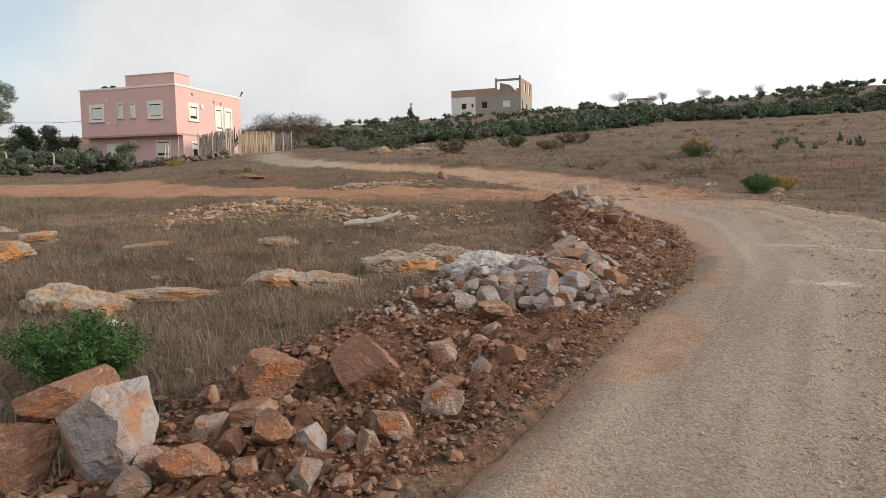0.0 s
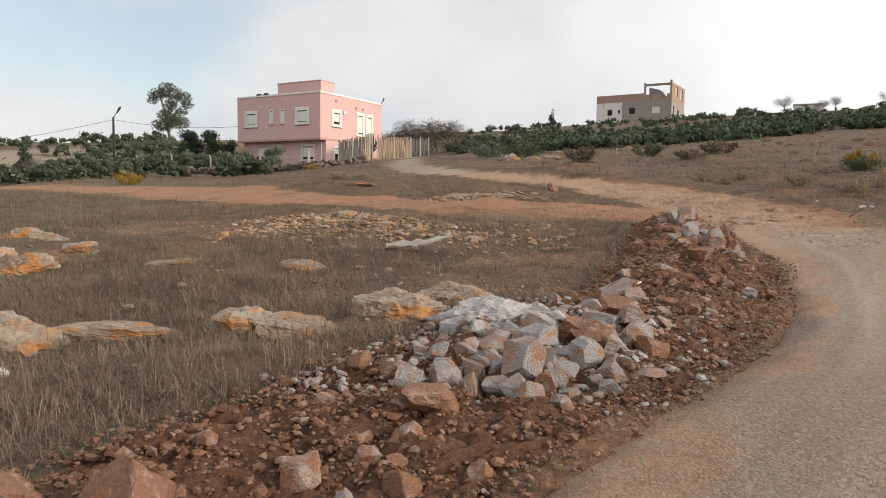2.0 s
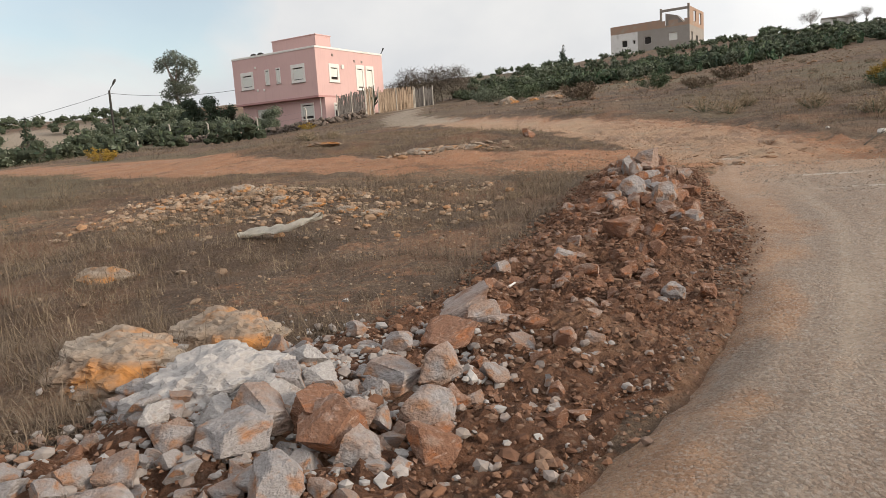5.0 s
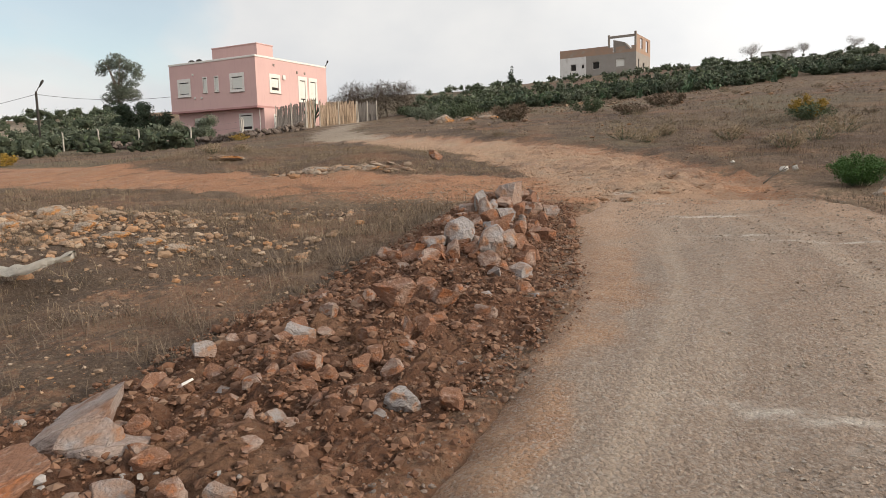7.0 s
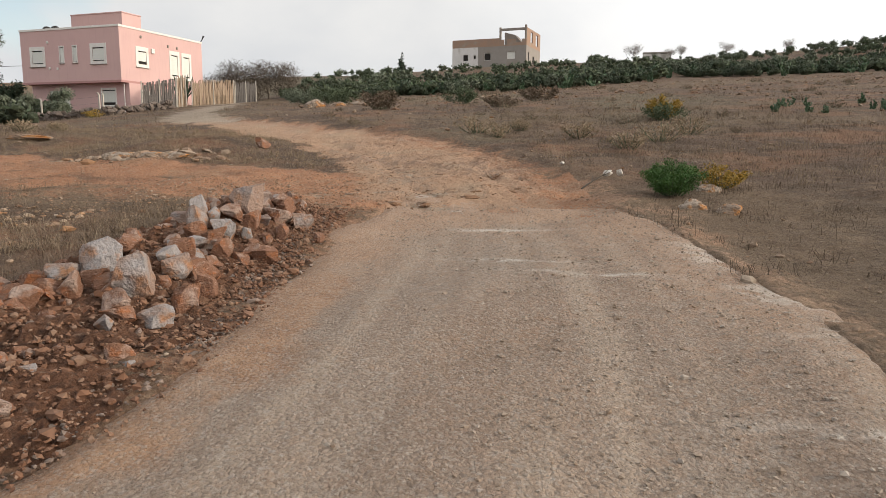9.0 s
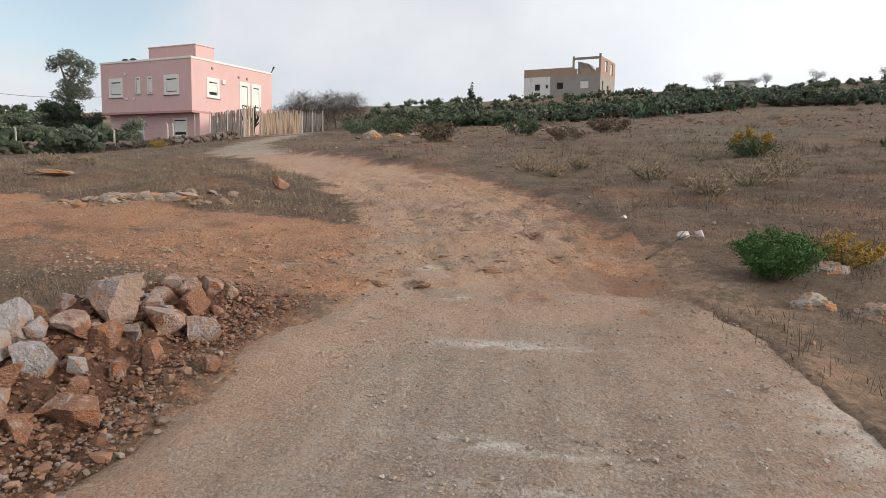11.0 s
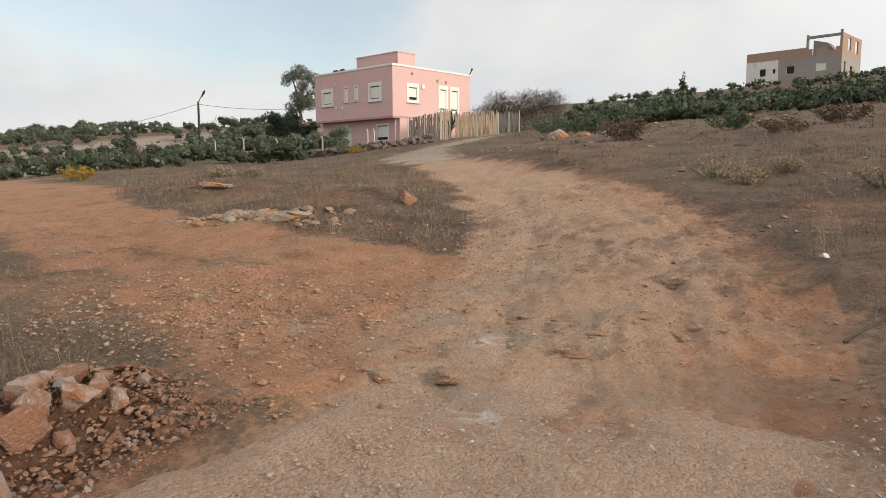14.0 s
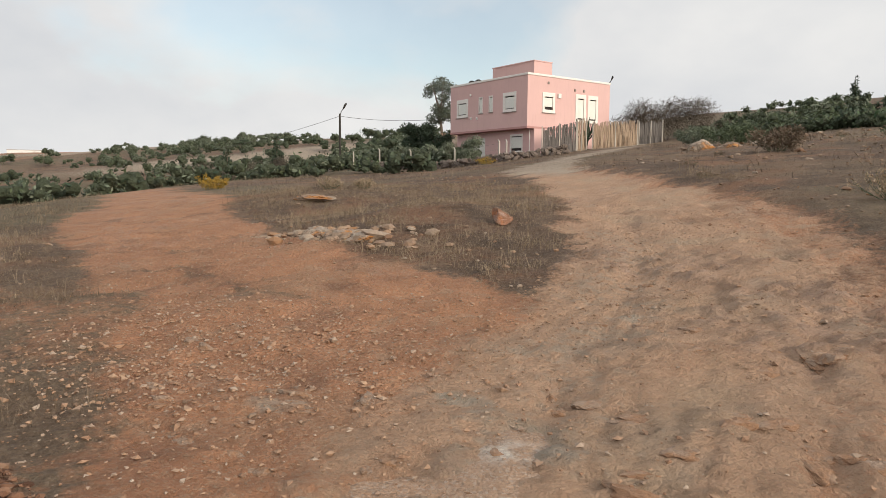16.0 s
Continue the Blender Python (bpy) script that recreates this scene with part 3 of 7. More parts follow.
def open_soil(x, y):
    """Where the field lies open: stony orange soil with little growth."""
    k = smooth(0.05, 0.42, vnoise(x, y, 2.4, 71) + 0.45 * vnoise(x, y, 0.9, 72))
    k = np.maximum(k, np.exp(-(((x + 3.5) / 1.2) ** 2 + ((y - 14.6) / 0.9) ** 2) ** 2))
    return k * smooth(12.6, 13.8, y) * (x < -1.5) * (y < 24.5) * (x > -30)


def bare(x, y):
    """How free of growth a place is: tracks, road, bank."""
    x, y = frayed(x, y)
    m = np.maximum(road_mask(x, y, 0.3), 0.97 * band(along(BANK_L, y) + 0.15, along(ROAD_L, y) + 0.3, x, 0.25) * band(5, 22, y, 0.4))
    m = np.maximum(m, band(along(TRACK_L, y), along(TRACK_R, y) + 0.5, x, 0.35) * (y > 21))
    m = np.maximum(m, band(np.interp(x, *RED_LO.T), np.interp(x, *RED_HI.T), y, 0.4) * (x < 3))
    return np.maximum(m, 0.8 * np.exp(-(((x + 3.0) / 3.0) ** 2 + ((y - 22.8) / 1.3) ** 2) ** 2))


def grid_mesh(name, gx, gy, zfun):
    X, Y = np.meshgrid(gx, gy)
    Z = zfun(X, Y)
    nx, ny = len(gx), len(gy)
    i = np.arange(nx * ny).reshape(ny, nx)
    f = np.stack([i[:-1, :-1], i[:-1, 1:], i[1:, 1:], i[1:, :-1]], -1).reshape(-1, 4)
    return np_mesh(name, np.stack([X, Y, Z], -1).reshape(-1, 3), f, True), X.ravel(), Y.ravel()


def paint(me, r, g, b, a=None):
    at = me.color_attributes.new("zones", "FLOAT_COLOR", "POINT")
    at.data.foreach_set("color", np.stack([r, g, b, np.ones_like(r) if a is None else a], -1).astype(np.float32).ravel())


def bare_track(x, y):
    on = band(along(TRACK_L, y), along(TRACK_R, y), x, 0.4) * band(21.5, 50, y, 1)
    red = band(np.interp(x, *RED_LO.T), np.interp(x, *RED_HI.T), y, 0.5) * (x < 3.2)
    return np.maximum(on, 0.8 * red)


def lip_lines(x, y):
    """Broken edges of the layered bedrock, running across the track."""
    skew = x * 0.3 + y
    n = vnoise(x * 0.42 - 0.1 * y, skew, 0.30, 9) + 0.5 * vnoise(x * 0.7, skew, 0.13, 10)
    return np.maximum(0, 1 - 4.0 * np.abs(n))


def lip_where(x, y):
    return smooth(-0.05, 0.4, vnoise(x, y, 1.5, 6) + 0.5 * vnoise(x, y, 0.6, 7))


def broken_rock(x, y):
    return bare_track(x, y) * smooth(0.1, 0.5, vnoise(x, y, 1.5, 6) + 0.5 * vnoise(x, y, 0.6, 7)) * (0.45 + 0.55 * smooth(0.2, 0.7, lip_lines(x, y)))


def track_relief(x, y):
    """Ruts, dried plates and broken bedrock on the bare tracks."""
    lo, hi = along(TRACK_L, y), along(TRACK_R, y)
    d = (x - lo) / np.maximum(hi - lo, 0.5)
    on = band(lo, hi, x, 0.4) * band(22, 50, y, 1)
    rut = -0.035 * (np.exp(-(((d - 0.28) / 0.05) ** 2)) + np.exp(-(((d - 0.74) / 0.05) ** 2)) + 0.6 * np.exp(-(((d - 0.86) / 0.03) ** 2)))
    tread = 0.013 * vnoise(d * 9.0, y * 0.2, 0.14, 13) * smooth(0.0, 0.4, vnoise(x, y, 2.3, 14) + 0.3)
    skew = x * 0.35 + y
    n = vnoise(x * 0.5, skew, 0.27, 21) + 0.5 * vnoise(x * 0.8, skew, 0.12, 22)
    steps = 0.016 * smooth(-0.04, 0.04, n) + 0.014 * smooth(0.4, 0.48, n) - 0.012
    fine = 0.014 * vnoise(x, skew, 0.15, 8) + 0.016 * np.abs(vnoise(x * 0.6, skew, 0.085, 16))
    return on * (rut + tread) + bare_track(x, y) * ((steps + 0.045 * lip_lines(x, y)) * lip_where(x, y) + fine)


def soil_grain(x, y):
    r = np.random.default_rng(11)
    near = 1 - smooth(30, 60, np.hypot(x, y - 15))
    return near * (0.03 * vnoise(x, y, 0.6, 1) + 0.02 * vnoise(x, y, 0.25, 2) + 0.012 * vnoise(x, y, 0.12, 3) + r.normal(0, 0.006, x.shape) + track_relief(x, y))


def sheet_z(x, y):
    return land(x, y) + soil_grain(x, y) - 0.09 * band(along(ROAD_L, y), along(ROAD_R, y) - 0.08, x, 0.08) * (1 - smooth(20.5, 23.5, y))


def denser(v, a, b, step):
    return np.unique(np.concatenate([v[(v < a - step) | (v > b)], np.arange(a, b, step)]))


g_me, gx, gy = grid_mesh("ground", denser(spaced(-12, 6.5, 0.09, 3000, 1.2), -4.5, 3.6, 0.047), denser(spaced(6, 33, 0.09, 3000, 1.2), 21.0, 29.5, 0.047), sheet_z)
fx, fy = frayed(gx, gy)
red = band(np.interp(fx, *RED_LO.T), np.interp(fx, *RED_HI.T), fy, 0.5) * (gx > -60) * (gx < 3.2)
red = np.maximum(red, 0.45 * band(along(BANK_L, gy) + 0.3, along(ROAD_L, gy) + 0.1, gx, 0.25) * band(5, 22.5, gy, 0.6))
rim = band(along(TRACK_R, gy) - 0.7, along(TRACK_R, gy) + 0.5, gx, 0.45) * band(20, 46, gy, 2)
red = np.maximum(red, 0.5 * rim)
red = np.maximum(red, 0.5 * np.exp(-(((gx + 3.6) / 3.4) ** 2 + ((gy - 23.0) / 1.3) ** 2) ** 2))
red = np.maximum(red, 0.5 * band(bank_r(gy) - 0.2, along(ROAD_L, gy) + 0.2, gx, 0.2) * band(16.5, 23, gy, 1.0))
red = np.maximum(red, 0.40 * open_soil(gx, gy) * (1 - smooth(19.5, 22, gy)))
ruts = (gx - along(TRACK_L, gy)) / np.maximum(along(TRACK_R, gy) - along(TRACK_L, gy), 0.5)
ruts = np.maximum(np.exp(-(((ruts - 0.72) / 0.05) ** 2)), np.exp(-(((ruts - 0.88) / 0.04) ** 2))) * smooth(-0.5, 0.3, vnoise(gx, gy, 1.6, 85))
tan = (1 - 0.4 * ruts) * band(along(TRACK_L, fy), along(TRACK_R, fy), fx, 0.45) * band(21.5, 44, gy, 1.0) * 0.95 * (1 - 0.4 * rim)
red = np.maximum(red, 0.85 * band(along(TRACK_L, fy), along(TRACK_R, fy), fx, 0.4) * band(21.5, 44, gy, 1.0))
tan = np.maximum(tan, 0.5 * band(along(ROAD_R, gy) - 0.4, along(ROAD_R, gy) + 0.3 + 0.35 * smooth(18, 21, gy), gx, 0.4) * band(5, 24, gy, 1.0))
tan = np.maximum(tan, 0.6 * band(along(ROAD_L, gy) - 0.25, along(ROAD_L, gy) + 0.4, gx, 0.3) * band(18, 23, gy, 1.0))
lane = band(along(TRACK_L, gy), along(TRACK_R, gy), gx, 0.5) * band(41, 92, gy, 2.0)
terrace = np.hypot(gx, gy - 18) + 14 * vnoise(gx, gy, 70, 15)
fields = smooth(60, 90, -gx) * smooth(0.0, 0.3, vnoise(terrace, gx * 0.12 + gy * 0.12, 16, 17)) * 0.8
red = np.maximum(red, smooth(70, 100, -gx) * smooth(0.1, 0.4, vnoise(terrace, gx * 0.2, 21, 18)) * 0.6)
lane = np.maximum(lane, fields)
lane = np.maximum(lane, 0.38 * band(along(TRACK_L, fy) + 0.25, along(TRACK_L, fy) + 1.5, fx, 0.4) * band(20.5, 30, gy, 1.5))
for cx, cy, cr in ((0.22, 23.08, 0.28), (1.05, 21.7, 0.3), (-0.63, 22.32, 0.22), (0.43, 25.3, 0.3), (0.95, 22.7, 0.4)):
    lane = np.maximum(lane, 0.75 * np.exp(-(((gx - cx) / cr) ** 2 + ((gy - cy) / (0.5 * cr)) ** 2)))
for cx, cy, sx, sy in ((-5.6, 24.85, 1.2, 0.2), (-3.2, 24.45, 1.0, 0.18), (-7.6, 25.9, 1.3, 0.2)):
    red = red * (1 - 0.6 * np.exp(-(((fx - cx) / sx) ** 2 + ((fy - cy + 0.25 * (fx - cx)) / sy) ** 2)))
paint(g_me, red, tan, lane, broken_rock(gx, gy))
ground = tagged(part("ground", g_me, GROUND), "dry brown field with red earth tracks and stubble", "ground", kind="structure")


def road_z(x, y):
    m = band(along(ROAD_L, y) - 0.1 - 0.2 * smooth(15, 18, y) + 0.16 * vnoise(x, y, 0.8, 43) + 0.05 * vnoise(x, y, 0.22, 45), along(ROAD_R, y) + 0.26 + 0.14 * vnoise(x, y, 0.9, 41) + 0.07 * vnoise(x, y, 0.25, 46), x, 0.33)
    fade = 1 - smooth(20.6, 24.2, y + 0.5 * wave(x, y, 1.5, 21) + 0.7 * vnoise(x, y, 0.45, 44))
    r = np.random.default_rng(12)
    return land(x, y) - 0.14 + (0.175 - 0.025 * smooth(0, 2.5, x - along(ROAD_L, y)) - 0.02 * smooth(17, 20.5, y)) * m - 0.13 * (1 - fade) + 0.006 * wave(x, y, 0.5, 22) + r.normal(0, 0.0035, x.shape)


ry = np.arange(-12, 24.6, 0.08)
rt = np.linspace(-0.24, 1.22, 80)
T, RY = np.meshgrid(rt, ry)
RX = along(ROAD_L, RY) * (1 - T) + along(ROAD_R, RY) * T
idx = np.arange(RX.size).reshape(RX.shape)
r_me = np_mesh("gravel_road", np.stack([RX, RY, road_z(RX, RY)], -1).reshape(-1, 3), np.stack([idx[:-1, :-1], idx[:-1, 1:], idx[1:, 1:], idx[1:, :-1]], -1).reshape(-1, 4), True)
edge_red = np.maximum(0.95 * (1 - smooth(-0.02, 0.19, T + 0.09 * vnoise(RX, RY, 0.7, 49))), 0.55 * smooth(0.86, 1.0, T) * smooth(17, 19.5, RY)).ravel()
to_track = (0.25 * smooth(12, 19, RY) + 0.75 * smooth(18.5, 21.6, RY + 1.1 * vnoise(RX, RY, 0.9, 42) + 0.5 * vnoise(RX, RY, 0.3, 47)) + 0.4 * smooth(16, 19, RY) * (1 - smooth(0.05, 0.25, T)) + 0.6 * smooth(0.6, 0.98, T) * smooth(14, 19, RY)).clip(0, 1).ravel()
chalk = 0
for cx, cy, sx, sy, a in ((1.64, 20.1, 0.42, 0.10, 0.1), (1.9, 20.0, 0.5, 0.05, -0.15), (1.24, 21.4, 0.2, 0.12, 0.0), (2.2, 17.95, 0.75, 0.04, -0.1), (1.75, 18.4, 0.5, 0.06, -0.25), (0.9, 14.35, 0.6, 0.05, -0.3), (1.6, 13.9, 0.7, 0.05, -0.25), (2.9, 15.6, 0.5, 0.05, -0.2), (-0.2, 11.7, 0.3, 0.08, -0.4), (0.9, 22.6, 0.25, 0.12, 0.2)):
    u, v = (RX - cx) * math.cos(a) + (RY - cy) * math.sin(a), -(RX - cx) * math.sin(a) + (RY - cy) * math.cos(a)
    chalk = np.maximum(chalk, np.exp(-((u / sx) ** 2 + (v / sy) ** 2) * 1.2))
chalk = np.maximum(chalk, 0.6 * smooth(0.84, 0.95, T) * (1 - smooth(1.0, 1.08, T)) * band(14, 19.3, RY, 0.6) * smooth(-0.3, 0.3, vnoise(RX, RY, 0.5, 48)))
paint(r_me, edge_red, chalk.ravel(), to_track, T.clip(0, 1).ravel())
road = tagged(part("road", r_me, ROAD), "pale crushed-stone road with brown earth edges", "road", kind="structure")

by = np.arange(3.5, 22.0, 0.045)
bt = np.linspace(-0.12, 1.24, 72)
T, BY = np.meshgrid(bt, by)
BX = along(BANK_L, BY) * (1 - T) + bank_r(BY) * T
r_ = np.random.default_rng(13)
inside = smooth(-0.1, 0.12, T + 0.1 * vnoise(BX, BY, 0.35, 31)) * (1 - smooth(1.0, 1.2, T + 0.06 * vnoise(BX, BY, 0.4, 32))) * band(5, 21.0, BY + 0.3 * vnoise(BX, BY, 0.6, 36), 0.5)
BZ = land(BX, BY) - 0.10 + inside * 0.11 + bank(BX, BY) + inside * (0.03 * np.abs(vnoise(BX, BY, 0.11, 35)) + r_.normal(0, 0.013, BX.shape))
idx = np.arange(BX.size).reshape(BX.shape)
b_me = np_mesh("earth_bank", np.stack([BX, BY, BZ], -1).reshape(-1, 3), np.stack([idx[:-1, :-1], idx[:-1, 1:], idx[1:, 1:], idx[1:, :-1]], -1).reshape(-1, 4), False)
earth_bank = tagged(part("earth_bank", b_me, BANK), "heaped red-brown earth bank beside the gravel road", "earth bank")

# ---- pink house ----


def wall_with_holes(length, height, thick, holes):
    """A wall along x, front at y = 0, with real rectangular openings (x0, z0, x1, z1)."""
    bm = bmesh.new()
    xs = sorted({0.0, length, *[h[0] for h in holes], *[h[2] for h in holes]})
    zs = sorted({0.0, height, *[h[1] for h in holes], *[h[3] for h in holes]})
    for xa, xb in zip(xs, xs[1:]):
        for za, zb in zip(zs, zs[1:]):
            cx, cz = (xa + xb) / 2, (za + zb) / 2
            if not any(h[0] < cx < h[2] and h[1] < cz < h[3] for h in holes):
                box(bm, xa, 0, za, xb, thick, zb)
    bmesh.ops.remove_doubles(bm, verts=bm.verts, dist=0.001)
    seen = {}
    for f in list(bm.faces):
        key = tuple(round(c, 3) for c in f.calc_center_median())
        if key in seen:
            bmesh.ops.delete(bm, geom=[f, seen[key]], context="FACES_ONLY")
        else:
            seen[key] = f
    return bm


def placed(ob, m):
    ob.matrix_basis = m
    return ob


def window_unit(parent, m, w, h, sur, shutter=0.45, deep=0.12):
    """A window: proud white surround, frame, pane and a roller shutter let part way down."""
    win = part("window", boxm(-w / 2, deep, -h / 2, w / 2, deep + 0.02, h / 2), DARK, parent)
    placed(win, m)
    bm = bmesh.new()
    box(bm, -w / 2 - sur, -0.05, h / 2, w / 2 + sur, 0.06, h / 2 + sur * 1.35, 0.01)
    box(bm, -w / 2 - sur, -0.05, -h / 2 - sur, w / 2 + sur, 0.06, -h / 2, 0.01)
    box(bm, -w / 2 - sur, -0.05, -h / 2, -w / 2, 0.06, h / 2, 0.01)
    box(bm, w / 2, -0.05, -h / 2, w / 2 + sur, 0.06, h / 2, 0.01)
    part("surround", bm, WHITE, win, "white painted surround")
    part("sill", boxm(-w / 2 - sur - 0.05, -0.12, -h / 2 - sur - 0.06, w / 2 + sur + 0.05, 0.02, -h / 2 - sur, 0.01), CONCRETE, win)
    bm = bmesh.new()
    # gap above the slats bares the dark pane, standing in for the box's shadow
    top, low = h / 2 - 0.1, h / 2 - 0.1 - (h - 0.1) * shutter
    n = max(3, int((top - low) / 0.09))
    for i in range(n):
        a = low + (top - low) * i / n
        box(bm, -w / 2 + 0.03, 0.0, a, w / 2 - 0.03, 0.03, a + (top - low) / n * 0.97)
    part("roller_shutter", bm, SHUTTER, win, "cream roller shutter")
    return win


def pink_house():
    ox, oy = -29.9, 78.5
    dx, dy = -41.632 + 29.9, 82.445 - 78.5
    L = math.hypot(dx, dy)
    ang = math.degrees(math.atan2(-dy, -dx))
    base = 4.2
    house = thing("pink_house", "two-storey pink rendered house with flat roof and white windows", "house", (ox + dx, oy + dy, base), ang)
    D, mid, top = 11.65, 3.15, 8.0
    over = 0.95
    # local frame: x along the front, y to the rear, z up
    front_holes = [(1.45, 4.9, 2.85, 6.15), (9.1, 4.95, 10.5, 6.2), (5.05, 4.95, 5.5, 6.4), (6.7, 4.95, 7.15, 6.4)]
    up = [(a, b - mid, c, d - mid) for a, b, c, d in front_holes]
    part("front_wall", wall_with_holes(L, top - mid, 0.25, up), PINK, house).matrix_basis = pose(0, 0, mid)
    side_up = [(2.0, 1.7, 3.1, 2.95), (6.6, 1.0, 7.5, 3.1), (8.4, 1.0, 9.3, 3.1)]
    placed(part("side_wall", wall_with_holes(D - 0.25, top - mid, 0.25, side_up), PINK, house), pose(L, 0.25, mid, 0, 0, 90))
    placed(part("rear_wall", boxm(0, D - 0.25, mid, L - 0.25, D, top), PINK, house), pose(0, 0, 0))
    placed(part("far_wall", boxm(0, 0.25, mid, 0.25, D - 0.25, top), PINK, house), pose(0, 0, 0))
    # soffit shade is put into the colour: a darker pink than the walls
    part("floor_slab", boxm(-0.02, -0.02, mid - 0.2, L + 0.0, D, mid - 0.002), simple_mat("shadowed_pink", (0.50, 0.27, 0.25), (0.46, 0.25, 0.235), 0.8, 0.85), house, "pink soffit of the overhang")
    part("roof_slab", boxm(0.25, 0.25, top - 0.75, L - 0.25, D - 0.25, top - 0.55), CONCRETE, house)
    bm = bmesh.new()
    box(bm, -0.06, -0.06, top, L + 0.06, 0.3, top + 0.2, 0.015)
    box(bm, L - 0.3, 0.3, top, L + 0.06, D + 0.06, top + 0.2, 0.015)
    box(bm, -0.06, 0.3, top, 0.3, D + 0.06, top + 0.2, 0.015)
    box(bm, 0.3, D - 0.3, top, L - 0.3, D + 0.06, top + 0.2, 0.015)
    part("parapet_coping", bm, WHITE, house, "white coping")
    # ground floor, set back under the overhang on the front
    g_holes = [(L - 3.35, 0.9, L - 1.75, 2.35), (2.2, 0.0, 4.9, 2.4)]
    part("ground_front_wall", wall_with_holes(L, mid - 0.2, 0.25, g_holes), PINK, house).matrix_basis = pose(0, over, 0)
    placed(part("ground_side_wall", wall_with_holes(D - over - 0.25, mid - 0.2, 0.25, [(1.3, 0.85, 2.2, 2.2)]), PINK, house), pose(L, over + 0.25, 0, 0, 0, 90))
    part("ground_rear_wall", boxm(0, D - 0.25, -0.6, L - 0.25, D, mid - 0.2), PINK, house)
    part("ground_far_wall", boxm(0, over + 0.25, -0.6, 0.25, D - 0.25, mid - 0.2), PINK, house)
    part("plinth", boxm(0.02, over + 0.02, -1.2, L - 0.02, D - 0.02, -0.002), CONCRETE, house)
    part("garage_door", boxm(2.2, over + 0.14, 0, 4.9, over + 0.18, 2.4), SHUTTER, house, "cream metal garage door")
    for a, b, c, d in front_holes:
        wide = c - a > 0.8
        window_unit(house, pose((a + c) / 2, 0, (b + d) / 2), c - a, d - b, 0.28 if wide else 0.09, 0.97 if not wide else 0.93)
    for n, (a, b, c, d) in enumerate(side_up):
        window_unit(house, pose(L, 0.25 + (a + c) / 2, mid + (b + d) / 2, 0, 0, 90), c - a, d - b, 0.30, 0.75 if n == 0 else 0.93)
    window_unit(house, pose(L - 2.55, over, 1.62), 1.6, 1.45, 0.14, 0.8)
    window_unit(house, pose(L, over + 0.25 + 1.75, 1.52, 0, 0, 90), 0.9, 1.35, 0.16, 0.4)
    # stair head on the roof
    sx0, sx1, sy0, sy1 = 3.3, 9.8, 3.2, 5.7
    stair = part("stair_head", boxm(sx0, sy0, top - 0.55, sx1, sy1, top + 1.95), PINK, house, "pink rooftop stair enclosure")
    part("stair_roof", boxm(sx0 - 0.06, sy0 - 0.06, top + 1.95, sx1 + 0.06, sy1 + 0.06, top + 2.05, 0.01), PINK, stair)
    part("vent", boxm(sx1 - 1.9, sy0 - 0.03, top + 0.35, sx1 - 1.2, sy0 + 0.01, top + 0.55), DARK, stair)
    for k in (2.6, 3.7):
        bm = bmesh.new()
        bmesh.ops.create_uvsphere(bm, u_segments=12, v_segments=8, radius=0.45, matrix=Matrix.Translation((k, 0.9, top + 0.22)) @ Matrix.Diagonal((1, 0.9, 0.85, 1)))
        part("water_tank", bm, DARK, house, "black rooftop water tank")
    for x, z in ((3.5, 6.75), (3.6, 4.3), (4.6, 4.25)):
        part("wall_lamp", boxm(x, -0.14, z, x + 0.2, 0.0, z + 0.24, 0.03), WHITE, house, "small white wall lamp")
    for y, z in ((2.6, 7.3), (6.3, 6.9), (7.6, 6.9)):
        part("air_vent", boxm(L - 0.0, y, z, L + 0.1, y + 0.22, z + 0.25, 0.02), CONCRETE, house)
    part("wall_box", boxm(L, 4.0, 6.05, L + 0.16, 4.4, 6.5, 0.02), WHITE, house, "white meter box")
    bm = tube(bmesh.new(), [(L - 0.1, D - 0.1, top + 0.1), (L + 0.1, D, top + 0.4), (L + 0.28, D + 0.1, top + 0.85)], [0.05, 0.05, 0.11], 6)
    part("roof_floodlight", bm, DARK, house, "dark floodlight on the roof corner")
    bm = tube(bmesh.new(), [(L - 0.55, over - 0.09, 0), (L - 0.55, over - 0.09, mid - 0.25)], [0.05, 0.05], 6)
    part("drainpipe", bm, WHITE, house)
    return house


pink_house()

# ---- unfinished house on the hill ----


